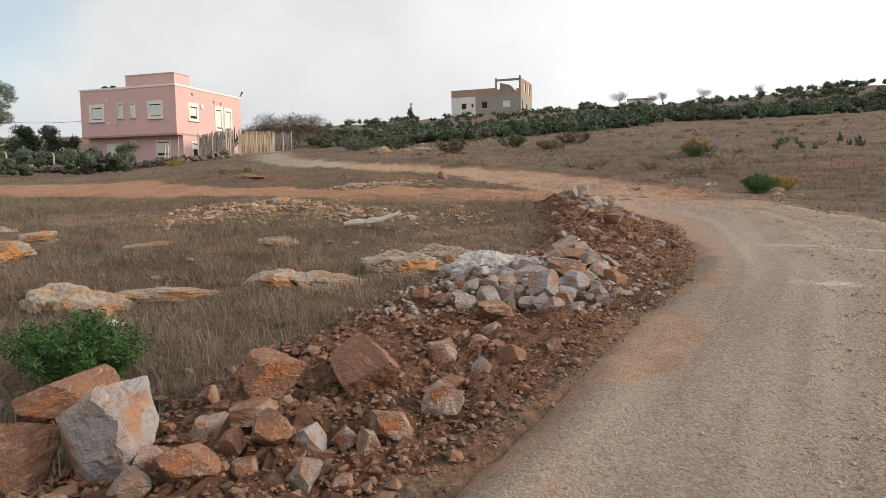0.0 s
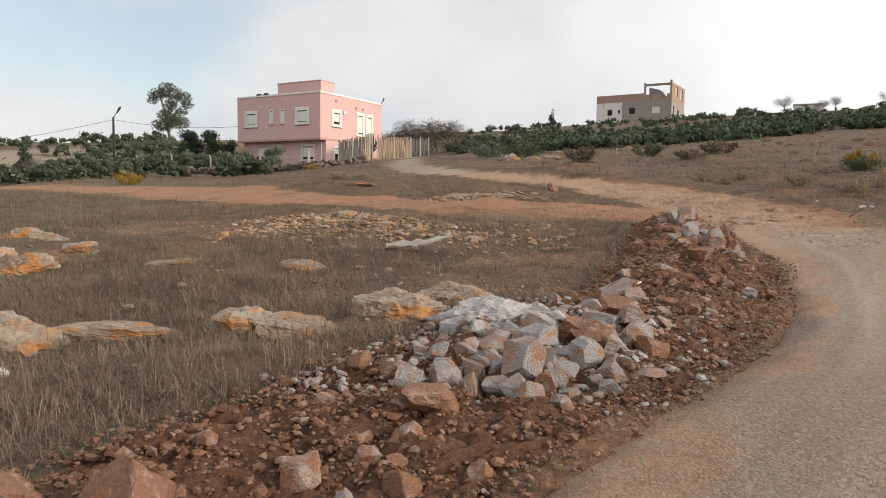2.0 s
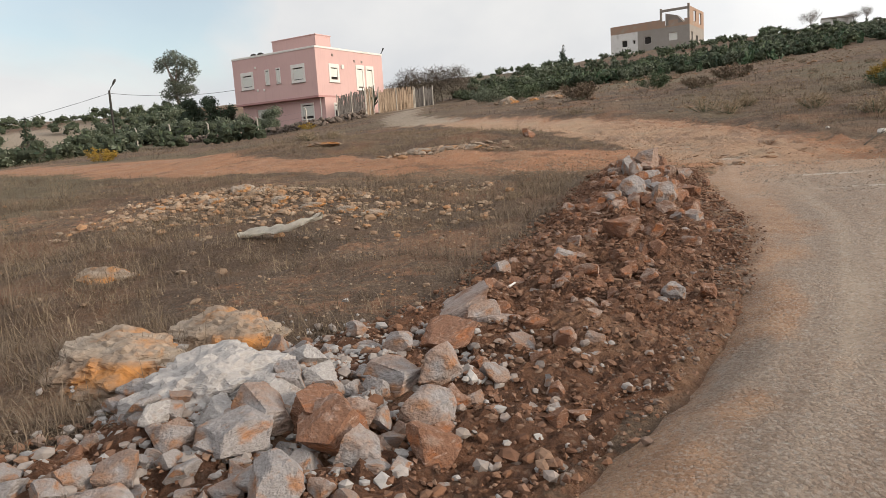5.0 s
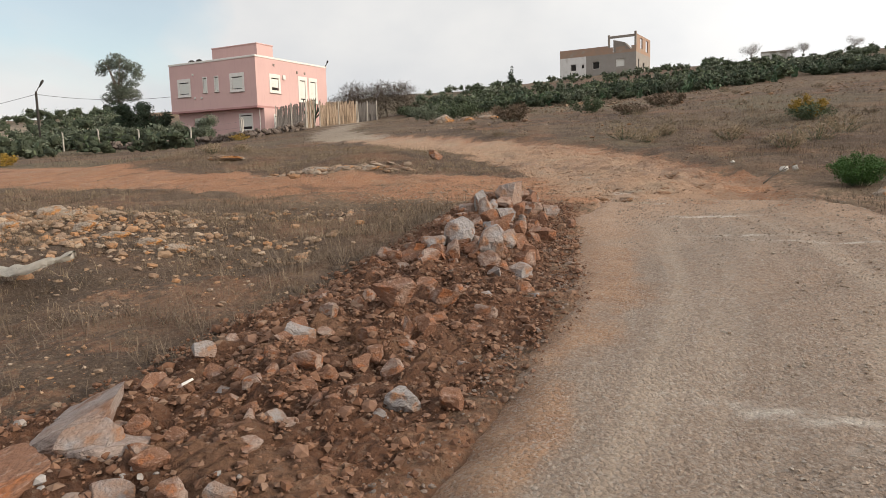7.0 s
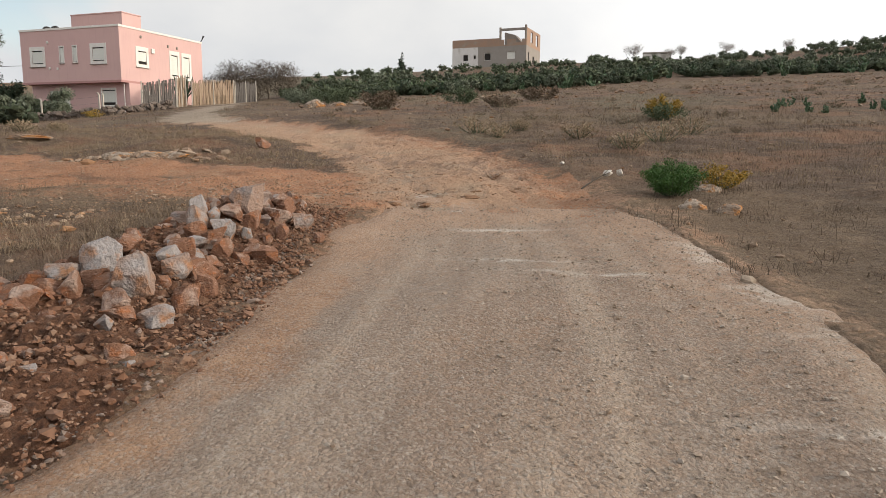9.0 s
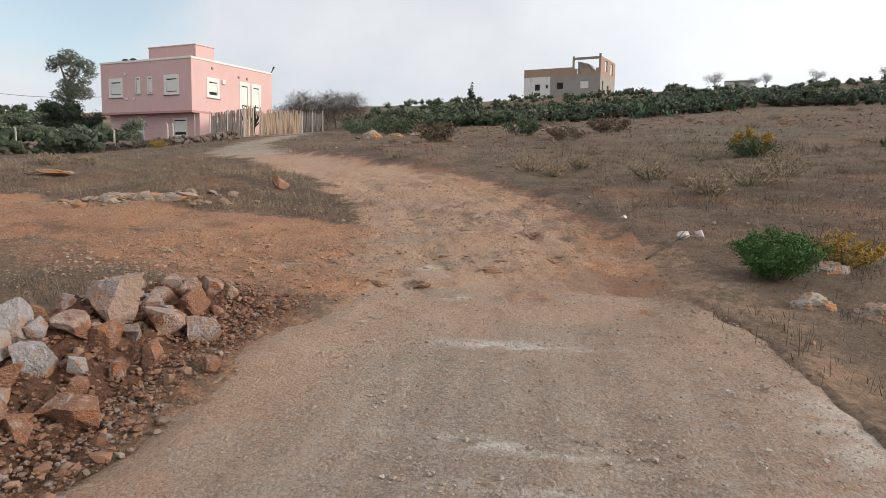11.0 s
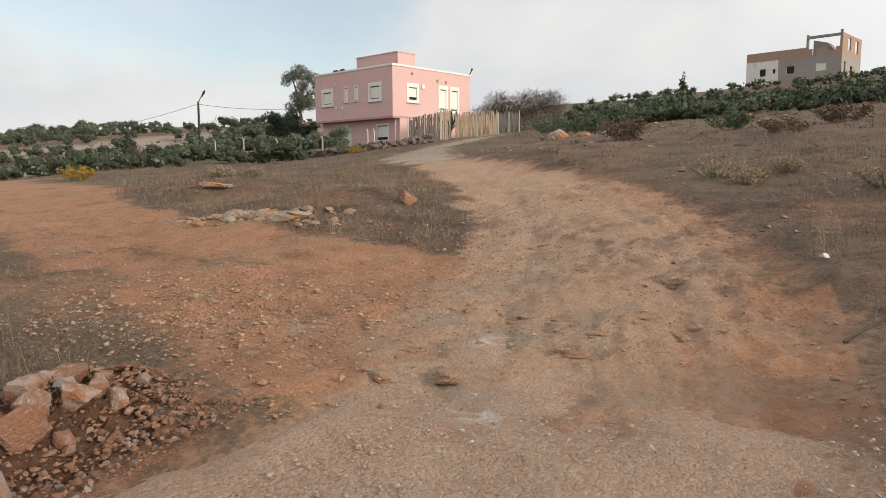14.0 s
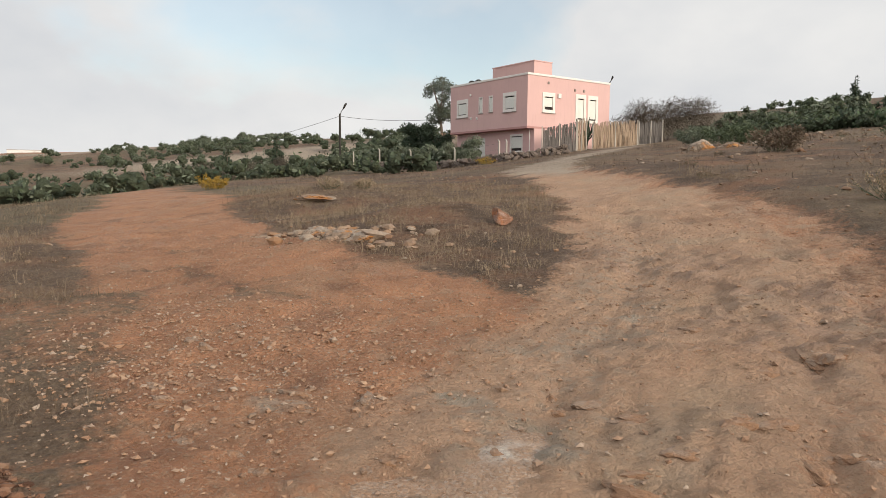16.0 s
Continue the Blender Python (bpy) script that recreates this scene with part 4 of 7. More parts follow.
def ruin():
    x0, y0, x1, y1 = 1.02, 143.46, 14.1, 138.28
    L = math.hypot(x1 - x0, y1 - y0)
    ang = math.degrees(math.atan2(y1 - y0, x1 - x0))
    base = 14.2
    house = thing("unfinished_house", "unfinished concrete and brick house with open roof storey", "house", (x0, y0, base), ang)
    W, top, tow = 9.5, 6.5, 8.15
    up = 5.1
    split = 5.0
    part("front_wall", wall_with_holes(split, up, 0.25, [(2.05, 2.7, 3.1, 3.9), (4.1, 3.0, 4.6, 3.75)]), LIMEWASH, house, "whitewashed wall bay").matrix_basis = pose(0, 0, 0)
    part("front_wall", wall_with_holes(L - split, up, 0.25, [(1.2, 2.7, 2.45, 4.0), (5.5, 2.8, 7.0, 4.1)]), RENDER_WALL, house).matrix_basis = pose(split, 0, 0)
    part("parapet", wall_with_holes(9.0, top - up, 0.2, []), BRICK, house, "bare brick parapet").matrix_basis = pose(0, 0.02, up)
    part("parapet", wall_with_holes(L - 9.0, 1.1, 0.2, [(0.9, 0.2, 1.5, 1.1), (3.1, 0.5, 4.2, 1.1)]), BRICK, house).matrix_basis = pose(9.0, 0.02, up)
    placed(part("side_wall", wall_with_holes(W - 0.25, up, 0.25, [(0.9, 2.0, 1.7, 4.0), (4.0, 1.6, 5.2, 3.6)]), RENDER_WALL, house), pose(L, 0.25, 0, 0, 0, 90))
    placed(part("side_wall", wall_with_holes(W - 0.25, tow - up, 0.22, [(2.4, 0.8, 3.9, 2.6), (6.0, 0.6, 7.6, 2.6)]), BRICK, house), pose(L, 0.25, up, 0, 0, 90))
    part("far_wall", boxm(0, 0.25, 0, 0.25, W, top), CONCRETE, house)
    part("rear_wall", boxm(0.25, W - 0.25, 0, L - 0.25, W, up + 0.6), CONCRETE, house)
    part("roof_slab", boxm(0.25, 0.25, up - 0.15, L - 0.25, W - 0.25, up + 0.05), CONCRETE, house)
    for x in (9.0, L - 0.36):
        part("column", boxm(x, 0.03, up, x + 0.34, 0.36, tow + (0.45 if x > 10 else 0.2), 0.02), CONCRETE, house)
    part("beam", boxm(9.34, 0.04, tow - 0.42, L - 0.36, 0.34, tow - 0.02, 0.02), CONCRETE, house)
    part("column", boxm(9.0, W - 0.6, up, 9.3, W - 0.3, tow - 0.2), CONCRETE, house)
    bm = bmesh.new()
    v = [bm.verts.new(p) for p in ((9.34, 2.2, up), (13.2, 2.2, up), (11.3, 2.2, tow - 0.9), (9.34, 2.2, tow - 0.35), (9.34, 4.2, up), (13.2, 4.2, up), (11.3, 4.2, tow - 0.9), (9.34, 4.2, tow - 0.35))]
    for f in ((0, 1, 2, 3), (7, 6, 5, 4), (1, 5, 6, 2), (2, 6, 7, 3), (0, 3, 7, 4), (0, 4, 5, 1)):
        bm.faces.new([v[i] for i in f])
    part("stair_slab", bm, CONCRETE, house, "sloping concrete stair slab")
    for m, w, h in ((pose(2.58, 0.16, 3.3), 1.05, 1.2), (pose(4.35, 0.16, 3.38), 0.5, 0.75), (pose(split + 1.82, 0.16, 3.35), 1.25, 1.3), (pose(split + 6.25, 0.16, 3.45), 1.5, 1.3)):
        fr = bmesh.new()
        box(fr, -w / 2, 0, -h / 2, -w / 2 + 0.07, 0.06, h / 2)
        box(fr, w / 2 - 0.07, 0, -h / 2, w / 2, 0.06, h / 2)
        box(fr, -w / 2 + 0.07, 0, h / 2 - 0.07, w / 2 - 0.07, 0.06, h / 2)
        box(fr, -w / 2 + 0.07, 0, -h / 2, w / 2 - 0.07, 0.06, -h / 2 + 0.07)
        win = part("window", fr, WHITE, house)
        placed(win, m)
        part("pane", boxm(-w / 2 + 0.07, 0.02, -h / 2 + 0.07, w / 2 - 0.07, 0.03, h / 2 - 0.07), SHUTTER if w >= 1.5 else DARK, win)
    return house


ruin()

# ---- stones ----


def stone_mesh(name, seed, detail, cuts, rough=0.05, pit=0.0, blocky=True):
    """A broken stone about 1 m across: a ball cut by planes, then chipped."""
    r = random.Random(seed)
    bm = bmesh.new()
    bmesh.ops.create_icosphere(bm, subdivisions=detail, radius=0.62)
    planes = []
    turn = Matrix.Rotation(r.uniform(0, 6.28), 3, "Z") @ Matrix.Rotation(r.uniform(-0.5, 0.5), 3, "X")
    for axis in ((1, 0, 0), (-1, 0, 0), (0, 1, 0), (0, -1, 0), (0, 0, 1), (0, 0, -1)) if blocky else ():
        n = turn @ (Vector(axis) + Vector((r.gauss(0, 0.42), r.gauss(0, 0.42), r.gauss(0, 0.42))))
        planes.append((n.normalized(), r.uniform(0.25, 0.40)))
    for _ in range(cuts - 4):
        n = Vector((r.gauss(0, 1), r.gauss(0, 1), r.gauss(0, 0.8))).normalized()
        planes.append((n, r.uniform(0.26, 0.44)))
    off = Vector((r.uniform(0, 50), r.uniform(0, 50), r.uniform(0, 50)))
    for v in bm.verts:
        for _ in range(2):
            for n, d in planes:
                k = v.co.dot(n) - d
                if k > 0:
                    v.co -= n * k
        w = v.co * 2.4 + off
        v.co += v.co.normalized() * (noise.noise(w) * (0.03 if blocky else 0.16) + noise.noise(w * 3.1) * rough * 0.8 + noise.noise(w * 8) * rough * 0.5 - pit * max(0.0, 0.28 - abs(noise.noise(w * 3.6))) - pit * 0.5 * max(0.0, 0.25 - abs(noise.noise(w * 8.5))))
    lo = [min(v.co[i] for v in bm.verts) for i in range(3)]
    hi = [max(v.co[i] for v in bm.verts) for i in range(3)]
    for v in bm.verts:
        v.co = Vector(((v.co[i] - (lo[i] + hi[i]) / 2) / (hi[i] - lo[i]) for i in range(3)))
    for f in bm.faces:
        f.smooth = False
    me = bpy.data.meshes.new(name)
    bm.to_mesh(me)
    bm.free()
    return me


BIG_STONES = {m.name: [] for m in (GREY_ROCK, RED_ROCK, TAN_ROCK)}
for material in (GREY_ROCK, RED_ROCK, TAN_ROCK):
    for k in range(9):
        me = stone_mesh("boulder", 100 + k + 20 * len(material.name), 4, 11 + k % 5, 0.032)
        me.materials.append(material)
        BIG_STONES[material.name].append(me)
SMALL_STONES = {m.name: [] for m in (GREY_ROCK, RED_ROCK)}
for material in (GREY_ROCK, RED_ROCK):
    for k in range(10):
        me = stone_mesh("stone", 300 + k + 20 * len(material.name), 3, 9 + k % 4, 0.04)
        me.materials.append(material)
        SMALL_STONES[material.name].append(me)

TRACK_ROCK = rock_mat("worn_bedrock", (0.34, 0.245, 0.18), (0.31, 0.18, 0.11), (0.33, 0.19, 0.11), 0.42, 0.5, 0.5, 0.3)
OUTCROPS = []
for k in range(7):
    me = stone_mesh("outcrop", 500 + k, 5, 7, 0.09, 0.11, False)
    me.materials.append(PALE_ROCK)
    OUTCROPS.append(me)

SMALL_OUTCROPS = []
for k in range(6):
    me = stone_mesh("outcrop", 540 + k, 4, 7, 0.09, 0.11, False)
    me.materials.append(PALE_ROCK)
    SMALL_OUTCROPS.append(me)

pick = random.Random(5)
PUT = []
ROCK_WORDS = {"grey_limestone": "broken grey limestone boulder on the earth bank", "earth_stained_rock": "reddish earth-stained boulder on the earth bank"}


def set_stone(name, meshes, x, y, w, h, label, category, group, sink=0.22, depth=None):
    ob = new(name, meshes[pick.randrange(len(meshes))])
    d = depth or w * pick.uniform(0.75, 1.05)
    tip = (22 if h > 0.55 * w else 9) if group == "boulders on the bank" else 14
    ob.matrix_basis = Matrix.Translation((x, y, ground_z(x, y) + h * (0.5 - sink))) @ pose(0, 0, 0, pick.uniform(-tip, tip), pick.uniform(-tip, tip), pick.uniform(0, 360)) @ Matrix.Diagonal(((w + d) / 2 * 1.06, (w + d) / 2 * 0.98, h * 1.12, 1))
    PUT.append((x, y, w))
    return tagged(ob, label, category, group)


def set_boulders(material, rows):
    for x, y, w, h in rows:
        if 10.5 < y < 13.5:
            w, h = w * 1.12, h * 0.98
        set_stone("boulder", BIG_STONES[material.name], x, y, w, h, ROCK_WORDS[material.name], "boulder", "boulders on the bank", 0.12)


set_boulders(GREY_ROCK, (
    (-5.19, 8.59, 0.42, 0.42), (-4.37, 8.74, 0.18, 0.16), (-4.34, 8.42, 0.15, 0.14), (-4.98, 8.29, 0.21, 0.12),
    (-3.54, 11.17, 0.2, 0.2), (-3.35, 11.23, 0.24, 0.22), (-3.46, 11.63, 0.16, 0.11), (-3.18, 11.33, 0.16, 0.16),
    (-3.17, 11.15, 0.12, 0.16), (-3.02, 11.21, 0.18, 0.14), (-2.87, 11.35, 0.26, 0.29), (-3.11, 11.66, 0.15, 0.12),
    (-2.65, 11.76, 0.12, 0.12), (-2.6, 11.33, 0.15, 0.08), (-2.63, 11.16, 0.17, 0.08), (-2.49, 11.82, 0.23, 0.19),
    (-2.33, 11.69, 0.2, 0.14), (-2.29, 12.14, 0.18, 0.19), (-2.36, 11.4, 0.15, 0.11), (-2.84, 12.18, 0.32, 0.17),
    (-2.11, 11.83, 0.23, 0.06), (-2.35, 12.87, 0.34, 0.18), (-2.13, 12.54, 0.23, 0.2), (-2.5, 13.4, 0.15, 0.11),
))
set_boulders(GREY_ROCK, (
    (-2.64, 13.28, 0.2, 0.11), (-2.42, 13.19, 0.18, 0.13), (-2.13, 12.83, 0.22, 0.19), (-2.74, 13.42, 0.14, 0.1),
    (-2.81, 12.36, 0.29, 0.22), (-2.39, 12.67, 0.12, 0.12), (-2.05, 13.7, 0.25, 0.16), (-0.9, 14.33, 0.17, 0.13),
    (-1.04, 17.26, 0.25, 0.28), (-0.75, 17.05, 0.29, 0.31), (-0.92, 18.64, 0.19, 0.23), (-0.71, 18.68, 0.22, 0.22),
    (-0.76, 18.2, 0.2, 0.12), (-0.48, 16.77, 0.21, 0.12), (-0.25, 19.63, 0.25, 0.2), (-0.74, 19.47, 0.36, 0.34), (-0.98, 18.9, 0.24, 0.26),
))
set_boulders(RED_ROCK, (
    (-5.56, 8.56, 0.33, 0.31), (-5.69, 9.25, 0.43, 0.24), (-4.69, 9.32, 0.37, 0.3), (-4.17, 9.4, 0.43, 0.31),
    (-3.77, 9.21, 0.23, 0.2), (-4, 8.95, 0.25, 0.19), (-3.74, 9.97, 0.2, 0.18), (-3.5, 10.19, 0.13, 0.11),
    (-4.51, 8.6, 0.21, 0.16), (-4.78, 8.35, 0.22, 0.18), (-4.82, 8.71, 0.12, 0.18), (-4.1, 8.75, 0.13, 0.14),
    (-4.22, 8.83, 0.14, 0.13), (-4.94, 9.14, 0.1, 0.14), (-4.66, 8.9, 0.29, 0.11), (-4.67, 8.57, 0.13, 0.14),
    (-3.32, 10.8, 0.32, 0.2), (-2.74, 11.29, 0.13, 0.14), (-2.46, 12.25, 0.27, 0.19), (-2.01, 12.26, 0.18, 0.18),
    (-2.02, 12.62, 0.13, 0.14), (-2.57, 12.41, 0.27, 0.19), (-2.39, 12.36, 0.2, 0.18), (-2.06, 12.42, 0.15, 0.12),
))
set_boulders(RED_ROCK, (
    (-2.67, 12.72, 0.14, 0.1), (-1.56, 12.61, 0.1, 0.11), (-1.58, 12.95, 0.09, 0.09), (-1.46, 12.73, 0.1, 0.06),
    (-1.56, 13.45, 0.13, 0.12), (-2.2, 13.41, 0.32, 0.13), (-1.2, 15.39, 0.28, 0.21), (-0.92, 15.41, 0.14, 0.09),
    (-1.04, 15.11, 0.08, 0.15), (-0.93, 15.11, 0.12, 0.15), (-1.24, 14.99, 0.15, 0.13), (-1.01, 14.97, 0.12, 0.09),
    (-1.19, 14.64, 0.09, 0.09), (-0.68, 14.37, 0.14, 0.12), (-0.55, 17.6, 0.21, 0.15), (-1.15, 16.84, 0.18, 0.13),
    (-0.64, 16.65, 0.18, 0.11), (-0.42, 17.41, 0.18, 0.16), (-0.3, 18.42, 0.23, 0.17), (-1.38, 16.1, 0.16, 0.11),
    (-1.55, 15.25, 0.12, 0.1), (-1.66, 14.78, 0.11, 0.07), (-0.73, 18.46, 0.18, 0.15), (-0.47, 19.59, 0.24, 0.23),
))
set_boulders(RED_ROCK, (
    (-0.74, 19.05, 0.22, 0.15), (-0.33, 19.15, 0.14, 0.17), (-0.8, 20.5, 0.21, 0.13), (-0.49, 20.3, 0.2, 0.14),
    (-0.47, 18.67, 0.13, 0.1), (-0.42, 18.93, 0.1, 0.11), (-0.41, 18.19, 0.11, 0.14), (-0.43, 18.43, 0.18, 0.13),
    (-0.02, 19.24, 0.12, 0.09),
))


# the tilted slab that leans out of the bank
for x, y, z, sx, sy, sz, rx, ry, rz in ((-2.21, 13.82, 0.09, 0.46, 0.36, 0.16, 20, -20, 25), (-1.98, 13.74, 0.03, 0.36, 0.28, 0.17, 22, 18, 60)):
    ob = new("slab", BIG_STONES[TAN_ROCK.name][2])
    ob.matrix_basis = Matrix.Translation((x, y, z)) @ pose(0, 0, 0, rx, ry, rz) @ Matrix.Diagonal((sx, sy, sz, 1))
    tagged(ob, "tilted pinkish grey limestone slab leaning on the earth bank", "slab", "slabs on the bank")

# broken grey stones that fill the limestone pile
n = 0
while n < 85:
    x, y, w = pick.gauss(-2.65, 0.5), pick.gauss(12.1, 0.55), pick.uniform(0.08, 0.2)
    if y < 11.0 or y > 13.5 or x > float(bank_r(y)) - 0.25 or x < -3.7 or any(math.hypot(x - a, y - b) < 0.5 * (w + c) * 0.6 for a, b, c in PUT):
        continue
    set_stone("boulder", SMALL_STONES[GREY_ROCK.name], x, y, w, w * pick.uniform(0.5, 0.9), "broken grey limestone piece in the tumbled pile", "boulder", "boulders on the bank", 0.1)
    n += 1

# stones stacked at the end of the bank
n = 0
while n < 75:
    y, w = pick.uniform(16.6, 20.6), pick.uniform(0.09, 0.23)
    lo, hi = float(along(BANK_L, y)) + 0.3, float(bank_r(y)) - 0.05
    x = lo + (hi - lo) * pick.betavariate(2.6, 2.0)
    if any(math.hypot(x - a, y - b) < 0.5 * (w + c) * 0.55 for a, b, c in PUT):
        continue
    kind = GREY_ROCK if pick.random() < 0.3 else RED_ROCK
    set_stone("boulder", SMALL_STONES[kind.name], x, y, w, w * pick.uniform(0.6, 0.95), ROCK_WORDS[kind.name], "boulder", "boulders on the bank", 0.12)
    n += 1

# smaller loose stones on the bank
n = 0
while n < 300:
    y = pick.choice((pick.uniform(7.2, 20.8), pick.uniform(12.5, 20.4)))
    lo, hi = float(along(BANK_L, y)), float(bank_r(y)) + 0.1
    x = lo + (hi - lo) * pick.betavariate(2.2, 2.2)
    w = pick.uniform(0.05, 0.12) if pick.random() < 0.85 else pick.uniform(0.12, 0.2)
    if any(math.hypot(x - a, y - b) < 0.5 * (w + c) * 0.75 for a, b, c in PUT):
        continue
    grey = pick.random() < (0.5 if 11 < y < 13.6 else 0.14)
    kind = GREY_ROCK if grey else RED_ROCK
    set_stone("stone", SMALL_STONES[kind.name], x, y, w, w * pick.uniform(0.55, 0.85), "loose grey stone on red earth" if grey else "loose red-brown stone on red earth", "stone", "loose stones on the bank", 0.25)
    n += 1

# weathered outcrops in the field
for x, y, w, d, h in ((-4.05, 13.1, 0.8, 0.6, 0.36), (-3.6, 13.5, 0.66, 0.5, 0.36), (-4.75, 12.5, 0.7, 0.5, 0.2), (-5.35, 12.6, 0.5, 0.4, 0.3), (-7.2, 11.95, 0.62, 0.45, 0.34), (-6.75, 11.85, 0.5, 0.4, 0.3), (-6.3, 12.3, 0.8, 0.4, 0.16), (-5.9, 15.2, 0.5, 0.35, 0.22), (-9.5, 14.7, 0.75, 0.5, 0.42), (-10.1, 14.9, 0.7, 0.5, 0.36), (-9.66, 16.0, 0.55, 0.35, 0.26), (-11.5, 16.9, 0.7, 0.5, 0.34), (-10.6, 16.4, 0.6, 0.4, 0.2), (-7.7, 15.4, 0.6, 0.3, 0.14), (-7.9, 10.2, 0.7, 0.4, 0.18), (-7.2, 19.2, 0.3, 0.26, 0.18), (-6.8, 19.5, 0.34, 0.3, 0.22), (-6.35, 19.3, 0.3, 0.25, 0.18), (-6.9, 18.9, 0.26, 0.2, 0.15), (-5.9, 18.9, 0.28, 0.22, 0.14), (-5.2, 18.5, 0.3, 0.2, 0.13), (-4.6, 18.2, 0.26, 0.2, 0.12), (-7.9, 18.9, 0.3, 0.24, 0.15), (-4.9, 19.6, 0.3, 0.2, 0.12), (-4.1, 18.0, 0.24, 0.2, 0.12), (-6.1, 28.1, 0.7, 0.45, 0.26), (-5.3, 27.8, 0.6, 0.4, 0.22), (-4.6, 27.5, 0.5, 0.4, 0.2), (-10.7, 32.4, 0.9, 0.6, 0.22), (4.1, 21.1, 0.26, 0.22, 0.2), (4.45, 20.95, 0.24, 0.22, 0.2), (4.7, 22.3, 0.28, 0.25, 0.22), (-6.85, 54.0, 1.1, 0.7, 0.9), (-5.4, 53.4, 0.9, 0.7, 0.55), (-4.2, 55.0, 1.0, 0.7, 0.4)):
    ob = set_stone("outcrop", OUTCROPS if w > 0.65 else SMALL_OUTCROPS, x, y, w, h, "pale weathered limestone outcrop with orange lichen", "outcrop", "outcrops in the field", 0.3, d)
    ob.matrix_basis = Matrix.Translation((x, y, ground_z(x, y) - h * 0.2)) @ pose(0, 0, 0, pick.uniform(-6, 6), pick.uniform(-6, 6), pick.uniform(-20, 20)) @ Matrix.Diagonal((w * 1.4, d * 1.5, h * 1.4, 1))

# the crushed, dusty-white rock beside the bank
ob = set_stone("boulder", BIG_STONES[GREY_ROCK.name], -3.2, 12.72, 0.5, 0.33, "dusty white crushed limestone mound beside the bank", "boulder", "", 0.3, 0.5)
DUSTY = rock_mat("dusty_crushed_limestone", (0.42, 0.39, 0.372), (0.36, 0.31, 0.28), (0.36, 0.28, 0.23), 0.75, 0.62, 0.1)
ob.data = OUTCROPS[2].copy()
ob.data.materials[0] = DUSTY
ob.matrix_basis = Matrix.Translation((-3.2, 12.72, ground_z(-3.2, 12.72) - 0.02)) @ pose(0, 0, 0, 4, -6, 35) @ Matrix.Diagonal((0.85, 0.72, 0.5, 1))

# smaller lumps broken off it
for dx, dy, w in ((0.36, -0.2, 0.3), (0.16, -0.34, 0.24), (-0.3, -0.28, 0.26), (0.5, 0.06, 0.26), (-0.12, -0.42, 0.2), (0.32, 0.3, 0.24), (0.02, 0.36, 0.22)):
    b2 = set_stone("boulder", BIG_STONES[GREY_ROCK.name], -3.2 + dx, 12.72 + dy, w, w * 0.6, "dusty white limestone lump beside the crushed mound", "boulder", "dusty limestone lumps", 0.2)
    b2.data = b2.data.copy()
    b2.data.materials[0] = DUSTY

# the broken upright stone on the island
ob = set_stone("stone", BIG_STONES[RED_ROCK.name], -3.3, 29.45, 0.36, 0.28, "orange-brown upright stone in dry grass", "stone", "", 0.2)

# layered bedrock that breaks through the worn track
LEDGES = []
for k in range(6):
    me = stone_mesh("bedrock_ledge", 560 + k, 3, 7, 0.12, 0.16, False)
    me.materials.append(TRACK_ROCK)
    LEDGES.append(me)
for x0, y0 in ((0.21, 26.52), (0.43, 25.06), (1.28, 24.42), (1.69, 24.68), (1.95, 23.53), (1.0, 23.41), (2.17, 23.25), (-0.55, 22.56), (-0.66, 22.31), (0.43, 22.02), (0.08, 21.69), (1.36, 22.82), (0.71, 23.51), (-2.36, 22.96), (-1.39, 22.7), (-1.52, 22.07)):
    for _ in range(4):
        x, y = x0 + pick.gauss(0, 0.28), y0 + pick.gauss(0, 0.13)
        w = pick.uniform(0.10, 0.26)
        ob = new("bedrock_ledge", LEDGES[pick.randrange(6)])
        z = float(land(x, y) + soil_grain(np.array([x]), np.array([y]))[0])
        ob.matrix_basis = Matrix.Translation((x, y, z - 0.024)) @ pose(0, 0, 0, pick.uniform(-3, 3), pick.uniform(-3, 3), pick.uniform(-60, 60)) @ Matrix.Diagonal((w * 1.15, w * pick.uniform(0.55, 0.9), pick.uniform(0.05, 0.095), 1))
        tagged(ob, "brown-grey bedrock ledge worn bare in the dirt track", "rock", "bedrock ledges in the track")



